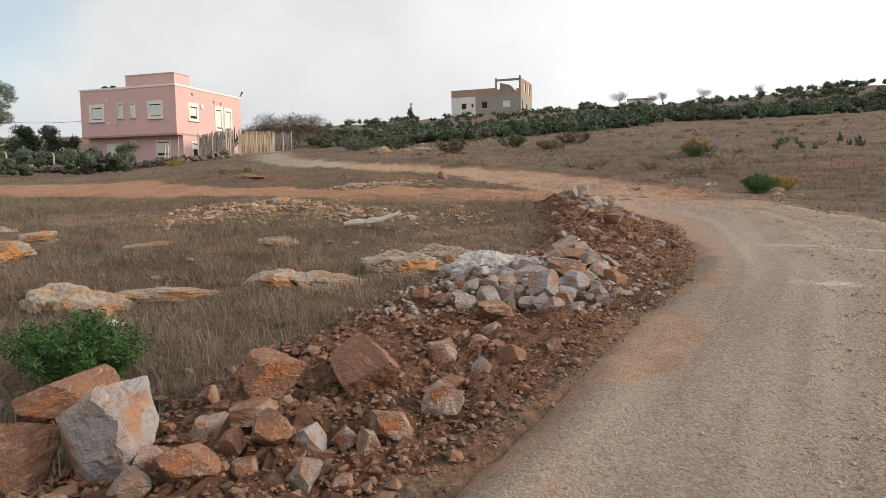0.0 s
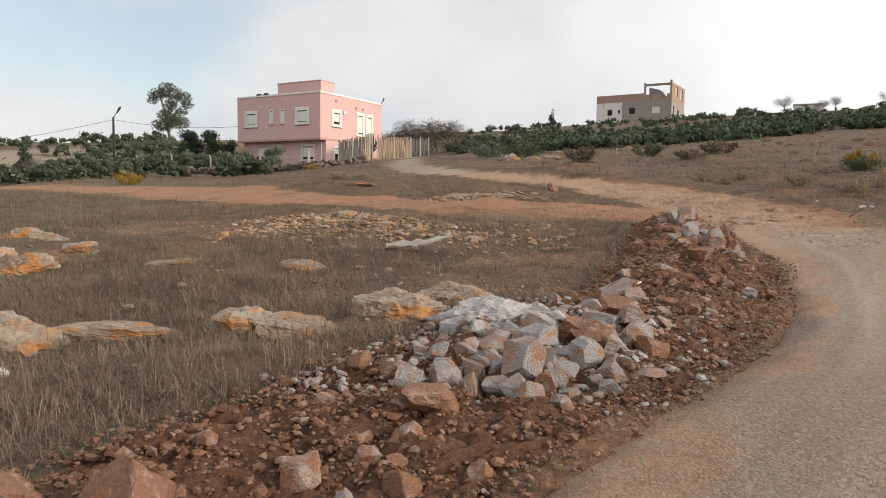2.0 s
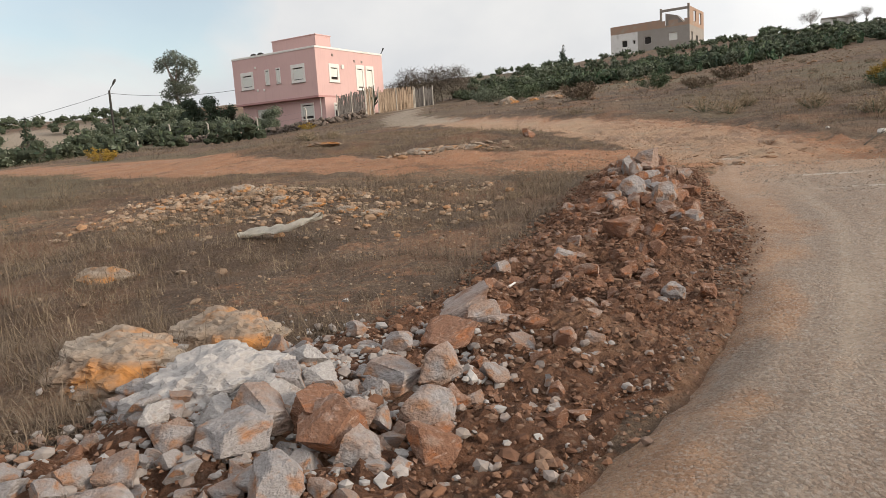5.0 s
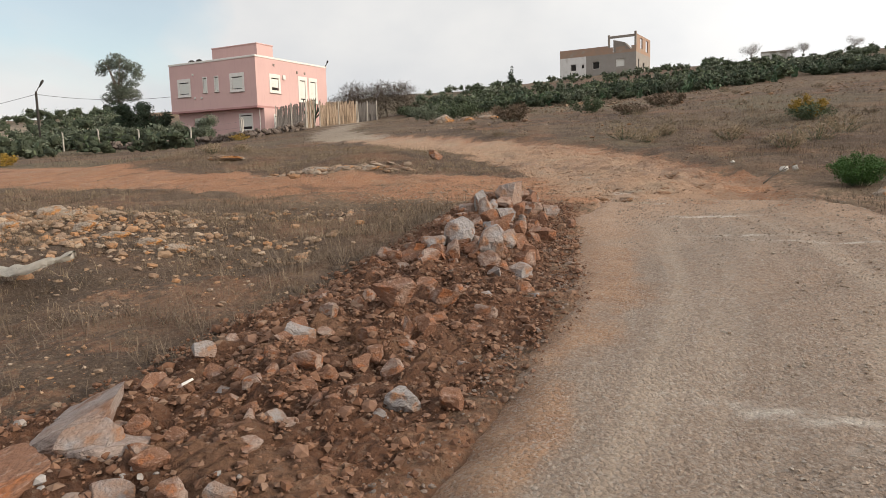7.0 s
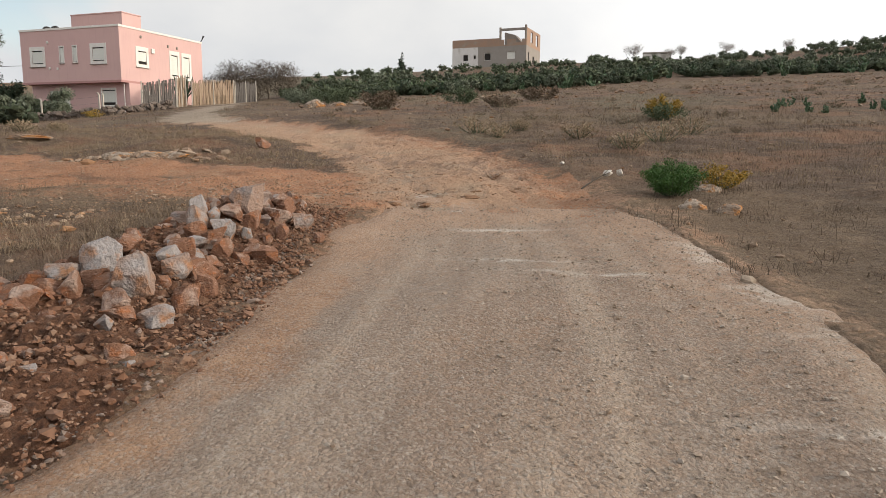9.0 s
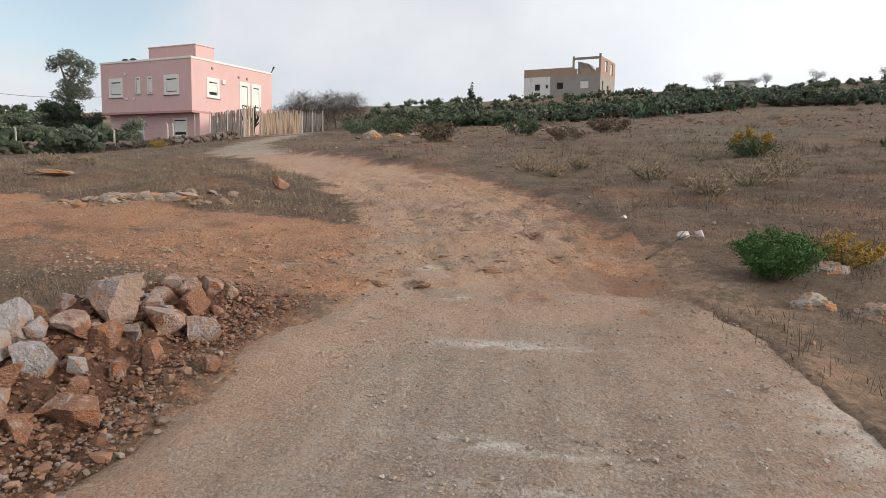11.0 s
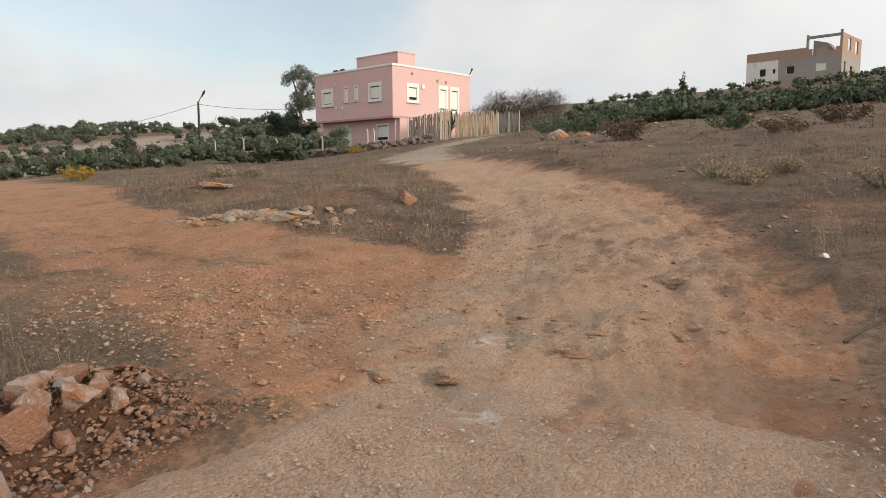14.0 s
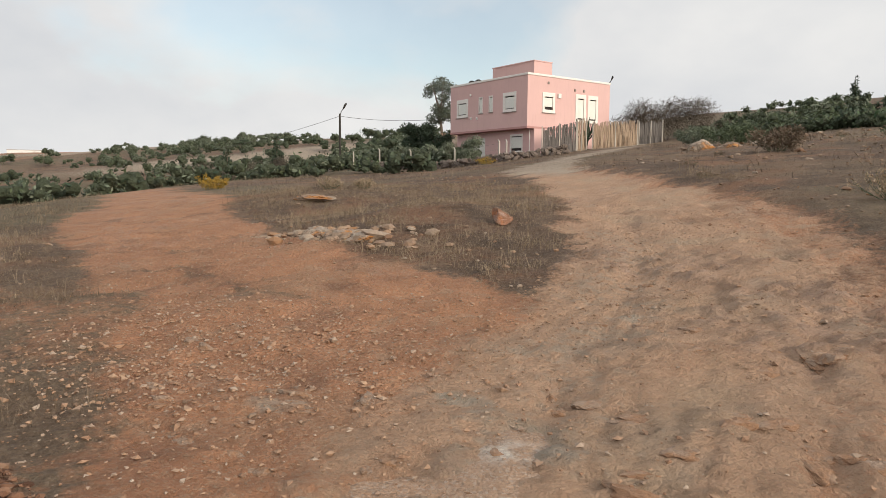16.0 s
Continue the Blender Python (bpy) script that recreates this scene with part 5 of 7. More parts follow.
def scatter(name, material, xs, ys, sizes, label, lift=0.0, flat=0.7, detail=1, zfun=None):
    """Many small stones in one mesh."""
    bm = bmesh.new()
    if detail:
        bmesh.ops.create_icosphere(bm, subdivisions=detail, radius=0.5)
    else:
        bmesh.ops.create_uvsphere(bm, u_segments=4, v_segments=2, radius=0.5)
    base = np.array([v.co for v in bm.verts])
    tri = np.array([[v.index for v in f.verts] for f in bm.faces])
    bm.free()
    n, k = len(xs), len(base)
    g = np.random.default_rng(len(name) * 31 + n)
    q = g.normal(size=(n, 4))
    q /= np.linalg.norm(q, axis=1)[:, None]
    w, x, y, z = q.T
    R = np.stack([np.stack([1 - 2 * (y * y + z * z), 2 * (x * y - z * w), 2 * (x * z + y * w)], -1), np.stack([2 * (x * y + z * w), 1 - 2 * (x * x + z * z), 2 * (y * z - x * w)], -1), np.stack([2 * (x * z - y * w), 2 * (y * z + x * w), 1 - 2 * (x * x + y * y)], -1)], 1)
    jit = base[None] * g.uniform(0.68, 1.22, (n, k, 1)) * g.uniform(0.7, 1.25, (n, 1, 3))
    v = np.einsum("nij,nkj->nki", R, jit) * np.asarray(sizes)[:, None, None]
    v[:, :, 2] *= flat
    zs = (zfun or (lambda a, b: land(a, b) + bank(a, b)))(np.asarray(xs), np.asarray(ys)) + lift
    v += np.stack([xs, ys, zs + np.asarray(sizes) * flat * 0.15], -1)[:, None]
    f = (tri[None] + (np.arange(n) * k)[:, None, None]).reshape(-1, 3)
    return tagged(part(name, np_mesh(name, v.reshape(-1, 3), f), material), label, "stones", kind="stuff")


def stone_stuff_mat(name, cols):
    mat, nt, bsdf = start_mat(name, 0.92)
    isl = nt.nodes.new("ShaderNodeNewGeometry").outputs["Random Per Island"]
    ramp = nt.nodes.new("ShaderNodeValToRGB")
    nt.links.new(isl, ramp.inputs["Fac"])
    while len(ramp.color_ramp.elements) < len(cols):
        ramp.color_ramp.elements.new(0.5)
    for i, c in enumerate(cols):
        ramp.color_ramp.elements[i].position = i / (len(cols) - 1)
        ramp.color_ramp.elements[i].color = (*c, 1)
    fine = noise_fac(nt, 30, 0.3, 0.7)
    col = stain_mix(nt, ramp.outputs["Color"], tuple(v * 0.5 for v in cols[0]), mathn(nt, "MULTIPLY", fine, 0.5))
    nt.links.new(col, bsdf.inputs["Base Color"])
    return mat


RUBBLE = stone_stuff_mat("rubble", [(0.125, 0.063, 0.039), (0.205, 0.103, 0.06), (0.25, 0.138, 0.086), (0.27, 0.175, 0.122), (0.155, 0.077, 0.046), (0.255, 0.15, 0.103), (0.19, 0.095, 0.055)])
GREYRUB = stone_stuff_mat("grey_rubble", [(0.26, 0.215, 0.19), (0.35, 0.32, 0.30), (0.25, 0.165, 0.12), (0.41, 0.385, 0.365)])
DUSTCHIP = stone_stuff_mat("dusty_chips", [(0.33, 0.305, 0.29), (0.40, 0.38, 0.365), (0.29, 0.235, 0.20), (0.44, 0.42, 0.40)])
GRAVEL = stone_stuff_mat("gravel", [(0.31, 0.235, 0.175), (0.40, 0.33, 0.265), (0.26, 0.185, 0.13), (0.46, 0.40, 0.335), (0.33, 0.285, 0.245)])
FOOTGRAV = stone_stuff_mat("foot_gravel", [(0.20, 0.15, 0.12), (0.26, 0.20, 0.165), (0.17, 0.105, 0.075), (0.30, 0.25, 0.215), (0.22, 0.13, 0.09)])
EARTHGRIT = stone_stuff_mat("earth_crumbs", [(0.29, 0.165, 0.10), (0.37, 0.23, 0.148), (0.42, 0.285, 0.19), (0.23, 0.135, 0.087), (0.42, 0.335, 0.26), (0.32, 0.195, 0.122)])
FIELDST = stone_stuff_mat("field_stones", [(0.25, 0.165, 0.11), (0.30, 0.225, 0.165), (0.23, 0.13, 0.08), (0.35, 0.285, 0.22), (0.31, 0.16, 0.078)])

BEDROCK = stone_stuff_mat("broken_bedrock", [(0.36, 0.25, 0.165), (0.27, 0.165, 0.10), (0.42, 0.33, 0.245), (0.40, 0.20, 0.09), (0.23, 0.155, 0.11), (0.38, 0.28, 0.20)])
g = np.random.default_rng(31)


def in_bank(n, y0=6, y1=21.0, a=1.3, b=1.3):
    ys = g.uniform(y0, y1, n)
    lo, hi = along(BANK_L, ys) - 0.1, bank_r(ys) + 0.4
    return lo + (hi - lo) * g.beta(a, b, n), ys


xs, ys = in_bank(16000)
scatter("rubble", RUBBLE, xs, ys, g.gamma(1.6, 0.008, 16000) + 0.011, "fine red earth crumbs on the bank", 0.026, detail=0)
xs, ys = in_bank(4500, a=1.4, b=1.7)
bank_clods = [scatter("rubble", RUBBLE, xs, ys, np.minimum(g.gamma(1.5, 0.014, 4500) + 0.02, 0.09), "loose red earth clods and small stones on the bank", 0.022)]
xs, ys = in_bank(7500, a=1.4, b=1.7)
bank_clods.append(scatter("rubble", RUBBLE, xs, ys, g.gamma(1.3, 0.010, 7500) + 0.014, "coarse red earth crumbs on the bank", 0.024, detail=0))
for ob in bank_clods:
    ob.parent = earth_bank
    del ob["category"]
xs, ys = in_bank(700, 11.0, 13.6, 1.6, 2.4)
scatter("grey_rubble", GREYRUB, xs, ys, np.minimum(g.gamma(2.0, 0.016, 700) + 0.018, 0.08), "crushed grey limestone chips on the bank", 0.02)
xs, ys = g.normal(-2.85, 0.42, 1300), g.normal(12.75, 0.42, 1300)
scatter("grey_rubble", DUSTCHIP, xs, ys, np.minimum(g.gamma(2.0, 0.015, 1300) + 0.010, 0.08), "dusty limestone chips round the crushed mound", 0.02)
xs, ys = in_bank(700, 16.2, 18.8, 2.4, 1.0)
scatter("grey_rubble", FOOTGRAV, xs, ys, g.gamma(2.0, 0.010, 700) + 0.012, "crushed grey limestone chips at the foot of the bank")
ys = g.uniform(9, 20.8, 1900)
xs = bank_r(ys) + 0.22 + g.normal(-0.12, 0.13, 1900)
scatter("foot_gravel", FOOTGRAV, xs, ys, np.minimum(g.gamma(1.8, 0.008, 1900) + 0.009, 0.05), "grey-brown gravel along the foot of the bank")
# road gravel, finer and denser where the camera walks
ys = 7.0 + 14.6 * g.beta(1.0, 1.15, 18000)
tt = g.uniform(0.06, 0.97, 18000)
xs = along(ROAD_L, ys) * (1 - tt) + along(ROAD_R, ys) * tt
scatter("gravel", GRAVEL, xs, ys, g.gamma(2.0, 0.0048, 18000) + 0.006, "loose pale gravel on the road", 0.018, 0.6, 0, lambda a, b: land(a, b))
# litter of stones over field, island and tracks
xs, ys = g.uniform(-14, 9, 4600), g.uniform(8, 42, 4600)
ok = (road_mask(xs, ys) < 0.1) & ((g.uniform(0, 1, 4600) < 0.06) | (band(np.interp(xs, *RED_LO.T), np.interp(xs, *RED_HI.T), ys, 0.4) + band(along(TRACK_L, ys), along(TRACK_R, ys), xs, 0.4) < 0.3))
scatter("field_stones", FIELDST, xs[ok], ys[ok], (g.gamma(1.6, 0.018, 4600) + 0.014)[ok], "small pale stones strewn over the dry field", 0, 0.6, 1, lambda a, b: land(a, b) + soil_grain(a, b))
# stony swell in the field, with flat broken bedrock
xs = np.concatenate([g.normal(-6.7, 0.9, 1100), g.uniform(-8.5, -2.6, 700), g.uniform(-9, -3, 300)])
ys = np.concatenate([g.normal(19.2, 0.42, 1100), g.normal(18.1, 0.6, 700), g.normal(20.6, 0.4, 300)])
scatter("field_rubble", BEDROCK, xs, ys, np.minimum(g.gamma(1.8, 0.026, len(xs)) + 0.02, 0.17), "pale and orange broken bedrock in the stubble", 0, 0.6, 1, lambda a, b: land(a, b) + soil_grain(a, b))
xs, ys = np.concatenate([g.normal(-6.0, 0.9, 170), g.normal(-4.6, 0.7, 70)]), np.concatenate([g.normal(27.95, 0.18, 170), g.normal(27.4, 0.2, 70)])
scatter("island_stones", FIELDST, xs, ys, g.gamma(2.2, 0.04, 240) + 0.04, "row of pale stones along the grassy island", 0, 0.55, 1, lambda a, b: land(a, b))
xs, ys = g.uniform(-13, -1.6, 26000), 9 + 14.5 * g.beta(1.0, 1.3, 26000)
ok = (open_soil(xs, ys) > g.uniform(0.15, 1.0, 26000)) & (xs < along(BANK_L, ys) + 0.1)
scatter("soil_pebbles", BEDROCK, xs[ok], ys[ok], (g.gamma(1.4, 0.007, 26000) + 0.008)[ok], "pale and rusty pebbles on open soil", 0, 0.6, 0, lambda a, b: land(a, b) + soil_grain(a, b))
# churned clods where the tracks meet
xs, ys = g.normal(-1.9, 1.3, 4200), g.normal(22.6, 0.9, 4200)
scatter("clods", EARTHGRIT, xs, ys, g.gamma(1.6, 0.010, 4200) + 0.008, "churned red clods beside the junction", 0, 0.6, 0, lambda a, b: land(a, b) + soil_grain(a, b))
xs, ys = g.uniform(-9, 3.4, 44000), 20.5 + 14 * g.beta(1.0, 1.9, 44000)
ok = (bare_track(xs, ys) > 0.35) & (g.uniform(0, 1, 44000) < 0.25 + 0.75 * smooth(-0.2, 0.5, vnoise(xs, ys, 1.3, 51))) & (road_mask(xs, ys) < 0.9)
scatter("track_grit", EARTHGRIT, xs[ok], ys[ok], (g.gamma(1.5, 0.0085, 44000) + 0.007)[ok], "loose earth crumbs and grit on the dirt tracks", 0, 0.55, 0, lambda a, b: land(a, b) + soil_grain(a, b))
# stony slope right of the track and below the hedge
xs, ys = g.uniform(-8, 40, 2600), 30 + 50 * g.beta(1.5, 1.2, 2600)
ok = bare(xs, ys) < 0.2
xs, ys = xs[ok], ys[ok]
scatter("slope_stones", FIELDST, xs, ys, g.gamma(1.5, 0.06, len(xs)) * np.clip(ys / 60, 0.4, 1.2) + 0.04, "pale stones on the far slope", 0, 0.5, 1, lambda a, b: land(a, b))

# ---- dry grass ----


def blades(name, material, xs, ys, h, per, width, lean, label, spread=0.05):
    """Tufts of bent stems, three triangles a stem."""
    g2 = np.random.default_rng(len(xs) + per)
    n = len(xs) * per
    X = np.repeat(xs, per) + g2.normal(0, spread, n)
    Y = np.repeat(ys, per) + g2.normal(0, spread, n)
    Hh = np.repeat(h, per) * g2.uniform(0.45, 1.15, n)
    Z = land(X, Y) + bank(X, Y) + soil_grain(X, Y) - 0.01
    a = g2.uniform(0, 2 * math.pi, n)
    t = g2.uniform(0.1, 1.0, n) * lean
    dx, dy = np.cos(a), np.sin(a)
    w = np.repeat(np.broadcast_to(width, (len(xs),)), per) * g2.uniform(0.6, 1.3, n)
    v = np.zeros((n, 5, 3))
    for i, (s, wd) in enumerate(((0, -1), (0, 1), (0.55, -0.75), (0.55, 0.75), (1.0, 0))):
        bend = t * s ** 1.6 * Hh
        v[:, i, 0] = X + dx * bend - dy * wd * w / 2
        v[:, i, 1] = Y + dy * bend + dx * wd * w / 2
        v[:, i, 2] = Z + Hh * s * np.sqrt(np.clip(1 - (t * s * 0.75) ** 2, 0.1, 1))
    f = np.array([[0, 1, 3], [0, 3, 2], [2, 3, 4]])[None] + (np.arange(n) * 5)[:, None, None]
    return tagged(part(name, np_mesh(name, v.reshape(-1, 3), f.reshape(-1, 3)), material), label, "dry grass", kind="stuff")


def sown(n, x0, x1, y0, y1, clump, seed, floor=0.0):
    g2 = np.random.default_rng(seed)
    xs, ys = g2.uniform(x0, x1, n), g2.uniform(y0, y1, n)
    dens = np.clip(0.5 + 0.65 * wave(xs, ys, clump, seed) + 0.5 * vnoise(xs, ys, clump * 0.35, seed), floor * 0.6, 1)
    ok = (g2.uniform(0, 1, n) < dens * (1 - 0.88 * open_soil(xs, ys))) & (bare(xs, ys) < g2.uniform(0.0, 0.75, n) ** 1.5)
    return xs[ok], ys[ok]


xs, ys = sown(19000, -12.5, -1.4, 8, 25, 1.3, 41)
blades("dry_grass", GREYSTRAW, xs, ys, np.random.default_rng(1).beta(1, 2, len(xs)) * 0.2 + 0.04, 7, 0.0042, 2.0, "matted grey-brown dead weeds over the field", 0.06)
xs, ys = sown(7500, -12.5, -1.6, 8, 25, 1.9, 42)
blades("dry_grass", STRAW, xs, ys, np.random.default_rng(2).beta(1, 2.4, len(xs)) * 0.3 + 0.04, 10, 0.0036, 1.9, "pale straw tufts standing in the field", 0.05)
xs, ys = sown(5200, -9.5, -3.4, 8.3, 13.6, 0.9, 53, 0.15)
blades("dry_grass", WISP, xs, ys, np.random.default_rng(13).uniform(0.08, 0.24, len(xs)), 9, 0.0040, 2.3, "flattened grey-brown straw lying in the field", 0.06)
# knee-high wisps in drifts along the bank and round the stony swell
xs, ys = sown(22000, -13, -1.8, 9, 24, 0.9, 54, 0.15)
keep = smooth(-0.35, 0.25, vnoise(xs, ys, 1.9, 55) + 0.8 * band(along(BANK_L, ys) - 1.3, along(BANK_L, ys) + 0.1, xs, 0.3) * (ys > 13.5)) > np.random.default_rng(56).uniform(0, 1, len(xs))
xs, ys = xs[keep], ys[keep]
blades("dry_grass", WISP, xs, ys, np.random.default_rng(57).beta(1.2, 2, len(xs)) * 0.32 + 0.06, 8, 0.0036, 1.7, "wispy upright dead stems in drifts over the field", 0.05)
xs, ys = sown(7800, -14, -1.3, 25.5, 38, 1.6, 43, 0.15)
blades("dry_grass", STRAW, xs, ys, np.random.default_rng(3).beta(1, 2.2, len(xs)) * 0.36 + 0.05, 9, 0.0048, 1.9, "tall pale straw on the island between the tracks", 0.08)
xs, ys = sown(5000, -14, -1.0, 25, 38, 2.0, 44, 0.2)
blades("dry_grass", WISP, xs, ys, np.random.default_rng(4).beta(1, 2, len(xs)) * 0.22 + 0.04, 8, 0.0055, 1.9, "grey dead weeds on the island", 0.08)
xs, ys = sown(9500, 2.6, 14, 18, 42, 1.7, 45, 0.1)
blades("dry_grass", GREYSTRAW, xs, ys, np.random.default_rng(5).beta(1, 2, len(xs)) * 0.25 + 0.04, 8, 0.0055, 1.8, "grey-brown dead weeds beside the track", 0.08)
xs, ys = sown(1500, 2.8, 16, 23, 44, 2.2, 46)
blades("dry_grass", STRAW, xs, ys, np.random.default_rng(6).beta(1, 2, len(xs)) * 0.42 + 0.08, 11, 0.0055, 1.7, "pale bent straw beside the track", 0.10)
xs, ys = sown(6000, -34, -11.5, 12, 38, 3, 51, 0.1)
blades("dry_grass", GREYSTRAW, xs, ys, np.random.default_rng(11).beta(1, 2, len(xs)) * 0.32 + 0.05, 7, 0.008, 1.7, "grey-brown dead weeds on the outer field", 0.14)
xs, ys = sown(3000, -34, -11.5, 12, 38, 3, 52, 0.1)
blades("dry_grass", STRAW, xs, ys, np.random.default_rng(12).beta(1, 2, len(xs)) * 0.36 + 0.07, 8, 0.0075, 1.5, "pale straw on the outer field", 0.12)
xs, ys = sown(8500, -50, 45, 36, 82, 5, 47, 0.15)
blades("dry_grass", GREYSTRAW, xs, ys, np.random.default_rng(8).beta(1, 2.2, len(xs)) * 0.35 + 0.05, 6, 0.016, 1.7, "brown dead growth on the far slope", 0.25)
xs, ys = sown(2400, -50, 45, 36, 82, 7, 48, 0.05)
blades("dry_grass", STRAW, xs, ys, np.random.default_rng(9).uniform(0.12, 0.36, len(xs)), 7, 0.013, 1.5, "straw-coloured growth on the far slope", 0.25)

# ---- trees, bushes, cactus ----


def clump_shape():
    bm = bmesh.new()
    bmesh.ops.create_cube(bm, size=1.0)
    bmesh.ops.subdivide_edges(bm, edges=bm.edges[:], cuts=1, use_grid_fill=True)
    v = np.array([w.co.normalized() for w in bm.verts])
    f = np.array([[w.index for w in p.verts] for p in bm.faces])
    bm.free()
    return v, f


CLUMP_V, CLUMP_F = clump_shape()


def leaf_cloud(lobes, n, size, seed, flat=1.0, core=0.0):
    """Small folded leaves filling lobes (x, y, z, rx, rz), denser towards the rim, with gaps; core: dense inner twig clumps of that share."""
    g2 = np.random.default_rng(seed)
    L = np.array(lobes, float)
    which = g2.choice(len(L), n, p=(L[:, 3] ** 2 * L[:, 4]) / (L[:, 3] ** 2 * L[:, 4]).sum())
    d = g2.normal(size=(n, 3))
    d /= np.linalg.norm(d, axis=1)[:, None]
    rad = g2.uniform(0.25, 1.08, n) ** 0.55
    c = L[which, :3] + d * rad[:, None] * np.stack([L[which, 3], L[which, 3], L[which, 4]], -1)
    # leaves gather on twigs
    c += 0.35 * size * g2.normal(size=(n, 3))
    u = g2.normal(size=(n, 3))
    u /= np.linalg.norm(u, axis=1)[:, None]
    w = np.cross(u, d + 0.3 * g2.normal(size=(n, 3)))
    w /= np.linalg.norm(w, axis=1)[:, None] + 1e-9
    s = size * g2.uniform(0.6, 1.4, n)[:, None]
    v = np.stack([c - u * s, c + w * s * 0.42 * flat, c + u * s, c - w * s * 0.42 * flat], 1)
    f = np.arange(n * 4).reshape(n, 4)
    v = v.reshape(-1, 3)
    if core:
        m, k = len(L), len(CLUMP_V)
        c = CLUMP_V[None] * g2.uniform(0.7, 1.2, (m, k, 1)) * core * np.stack([L[:, 3], L[:, 3], L[:, 4]], -1)[:, None] + L[:, None, :3]
        f = np.concatenate([f, (CLUMP_F[None] + (np.arange(m) * k)[:, None, None]).reshape(-1, 4) + len(v)])
        v = np.concatenate([v, c.reshape(-1, 3)])
    me = np_mesh("foliage_massed" if core else "foliage", v, f)
    me.polygons.foreach_set("material_index", (np.arange(len(f)) >= n).astype(np.int32))
    return me


def branches(seed, height, spread, n, r0, sides=5):
    """A tapered trunk that forks into bent limbs."""
    r = random.Random(seed)
    bm = bmesh.new()
    top = Vector((r.uniform(-0.1, 0.1) * height, r.uniform(-0.1, 0.1) * height, height * 0.55))
    tube(bm, [(0, 0, -0.25), (top.x * 0.2, top.y * 0.3, height * 0.2), (top.x * 0.6, top.y * 0.5, height * 0.4), tuple(top)], [r0, r0 * 0.8, r0 * 0.62, r0 * 0.42], sides + 2)
    for k in range(n):
        a, s = 2 * math.pi * k / n + r.uniform(-0.4, 0.4), r.uniform(0.25, 0.55)
        b = Vector((top.x * s, top.y * s, height * s))
        e = Vector((math.cos(a) * spread * r.uniform(0.6, 1), math.sin(a) * spread * r.uniform(0.6, 1), height * r.uniform(0.65, 0.98)))
        m = b.lerp(e, 0.5) + Vector((0, 0, 0.08 * height * r.uniform(-1, 1)))
        tube(bm, [tuple(b), tuple(m), tuple(e)], [r0 * 0.42, r0 * 0.28, r0 * 0.08], sides)
    return bm


def random_lobes(seed, n, rx, rz, base, spread, lobe):
    r = random.Random(seed)
    out = []
    for _ in range(n):
        a, d = r.uniform(0, 2 * math.pi), spread * math.sqrt(r.random())
        z = base + rz * r.random()
        k = lobe * r.uniform(0.7, 1.25)
        out.append((d * math.cos(a) * rx, d * math.sin(a) * rx, z, k, k * r.uniform(0.7, 1.0)))
    return out


def plant(name, label, category, foliage, leafmat, stem, at, group="", turn=0.0, stemmat=None, stem_name="trunk"):
    ob = thing(name, label, category, at, turn, group)
    part("crown" if stem_name == "trunk" else "foliage", foliage, leafmat, ob)
    if stem:
        part(stem_name, stem, stemmat or BARK, ob)
    return ob


def at_land(x, y, dz=0.0):
    return (x, y, ground_z(x, y) + dz)


def put_copies(first, spots, seed):
    """Copies at (x, y, scale), each turned its own way; the first takes the first spot."""
    r = random.Random(seed)
    for i, (x, y, s) in enumerate(spots):
        m = Matrix.Translation(at_land(x, y, -0.05)) @ pose(0, 0, 0, 0, 0, r.uniform(0, 360)) @ Matrix.Diagonal((s * r.uniform(0.9, 1.15), s * r.uniform(0.9, 1.15), s * r.uniform(0.85, 1.15), 1))
        if i == 0:
            first.matrix_basis = m
        else:
            copy_thing(first, m)


# tall eucalyptus behind the house
lobes = [(-1.9, 0, 8.3, 1.5, 1.1), (-0.6, 0.4, 9.6, 1.3, 1.0), (0.7, 0, 8.4, 1.4, 1.2), (2.3, 0.2, 7.6, 1.3, 1.2), (2.9, 0, 6.2, 1.0, 0.9), (-2.6, -0.2, 7.2, 0.9, 0.8), (0.2, 0, 6.4, 1.2, 1.0), (-0.4, 0.2, 4.4, 1.7, 1.2), (1.2, 0, 3.2, 1.9, 1.3), (-1.2, 0, 2.6, 1.6, 1.2), (1.9, 0.1, 5.0, 1.0, 0.8)]
plant("eucalyptus_tree", "tall ragged eucalyptus with grey-green open crown", "tree", leaf_cloud(lobes, 8500, 0.15, 3), EUCA, branches(4, 9.5, 2.4, 9, 0.26), at_land(-106, 170), stemmat=BARK).scale = (1.7, 1.7, 1.4)
ev = plant("evergreen_tree", "dark dense evergreen tree beside the pink house", "tree", leaf_cloud(random_lobes(8, 9, 1.0, 2.6, 1.3, 1.4, 1.1), 4200, 0.13, 5, 1.1, 0.6), DARKLEAF, branches(6, 3.6, 1.3, 6, 0.18), at_land(-45.2, 84.6))
for m in (pose(*at_land(-49.6, 86.6), 0, 0, 70),):
    copy_thing(ev, m)

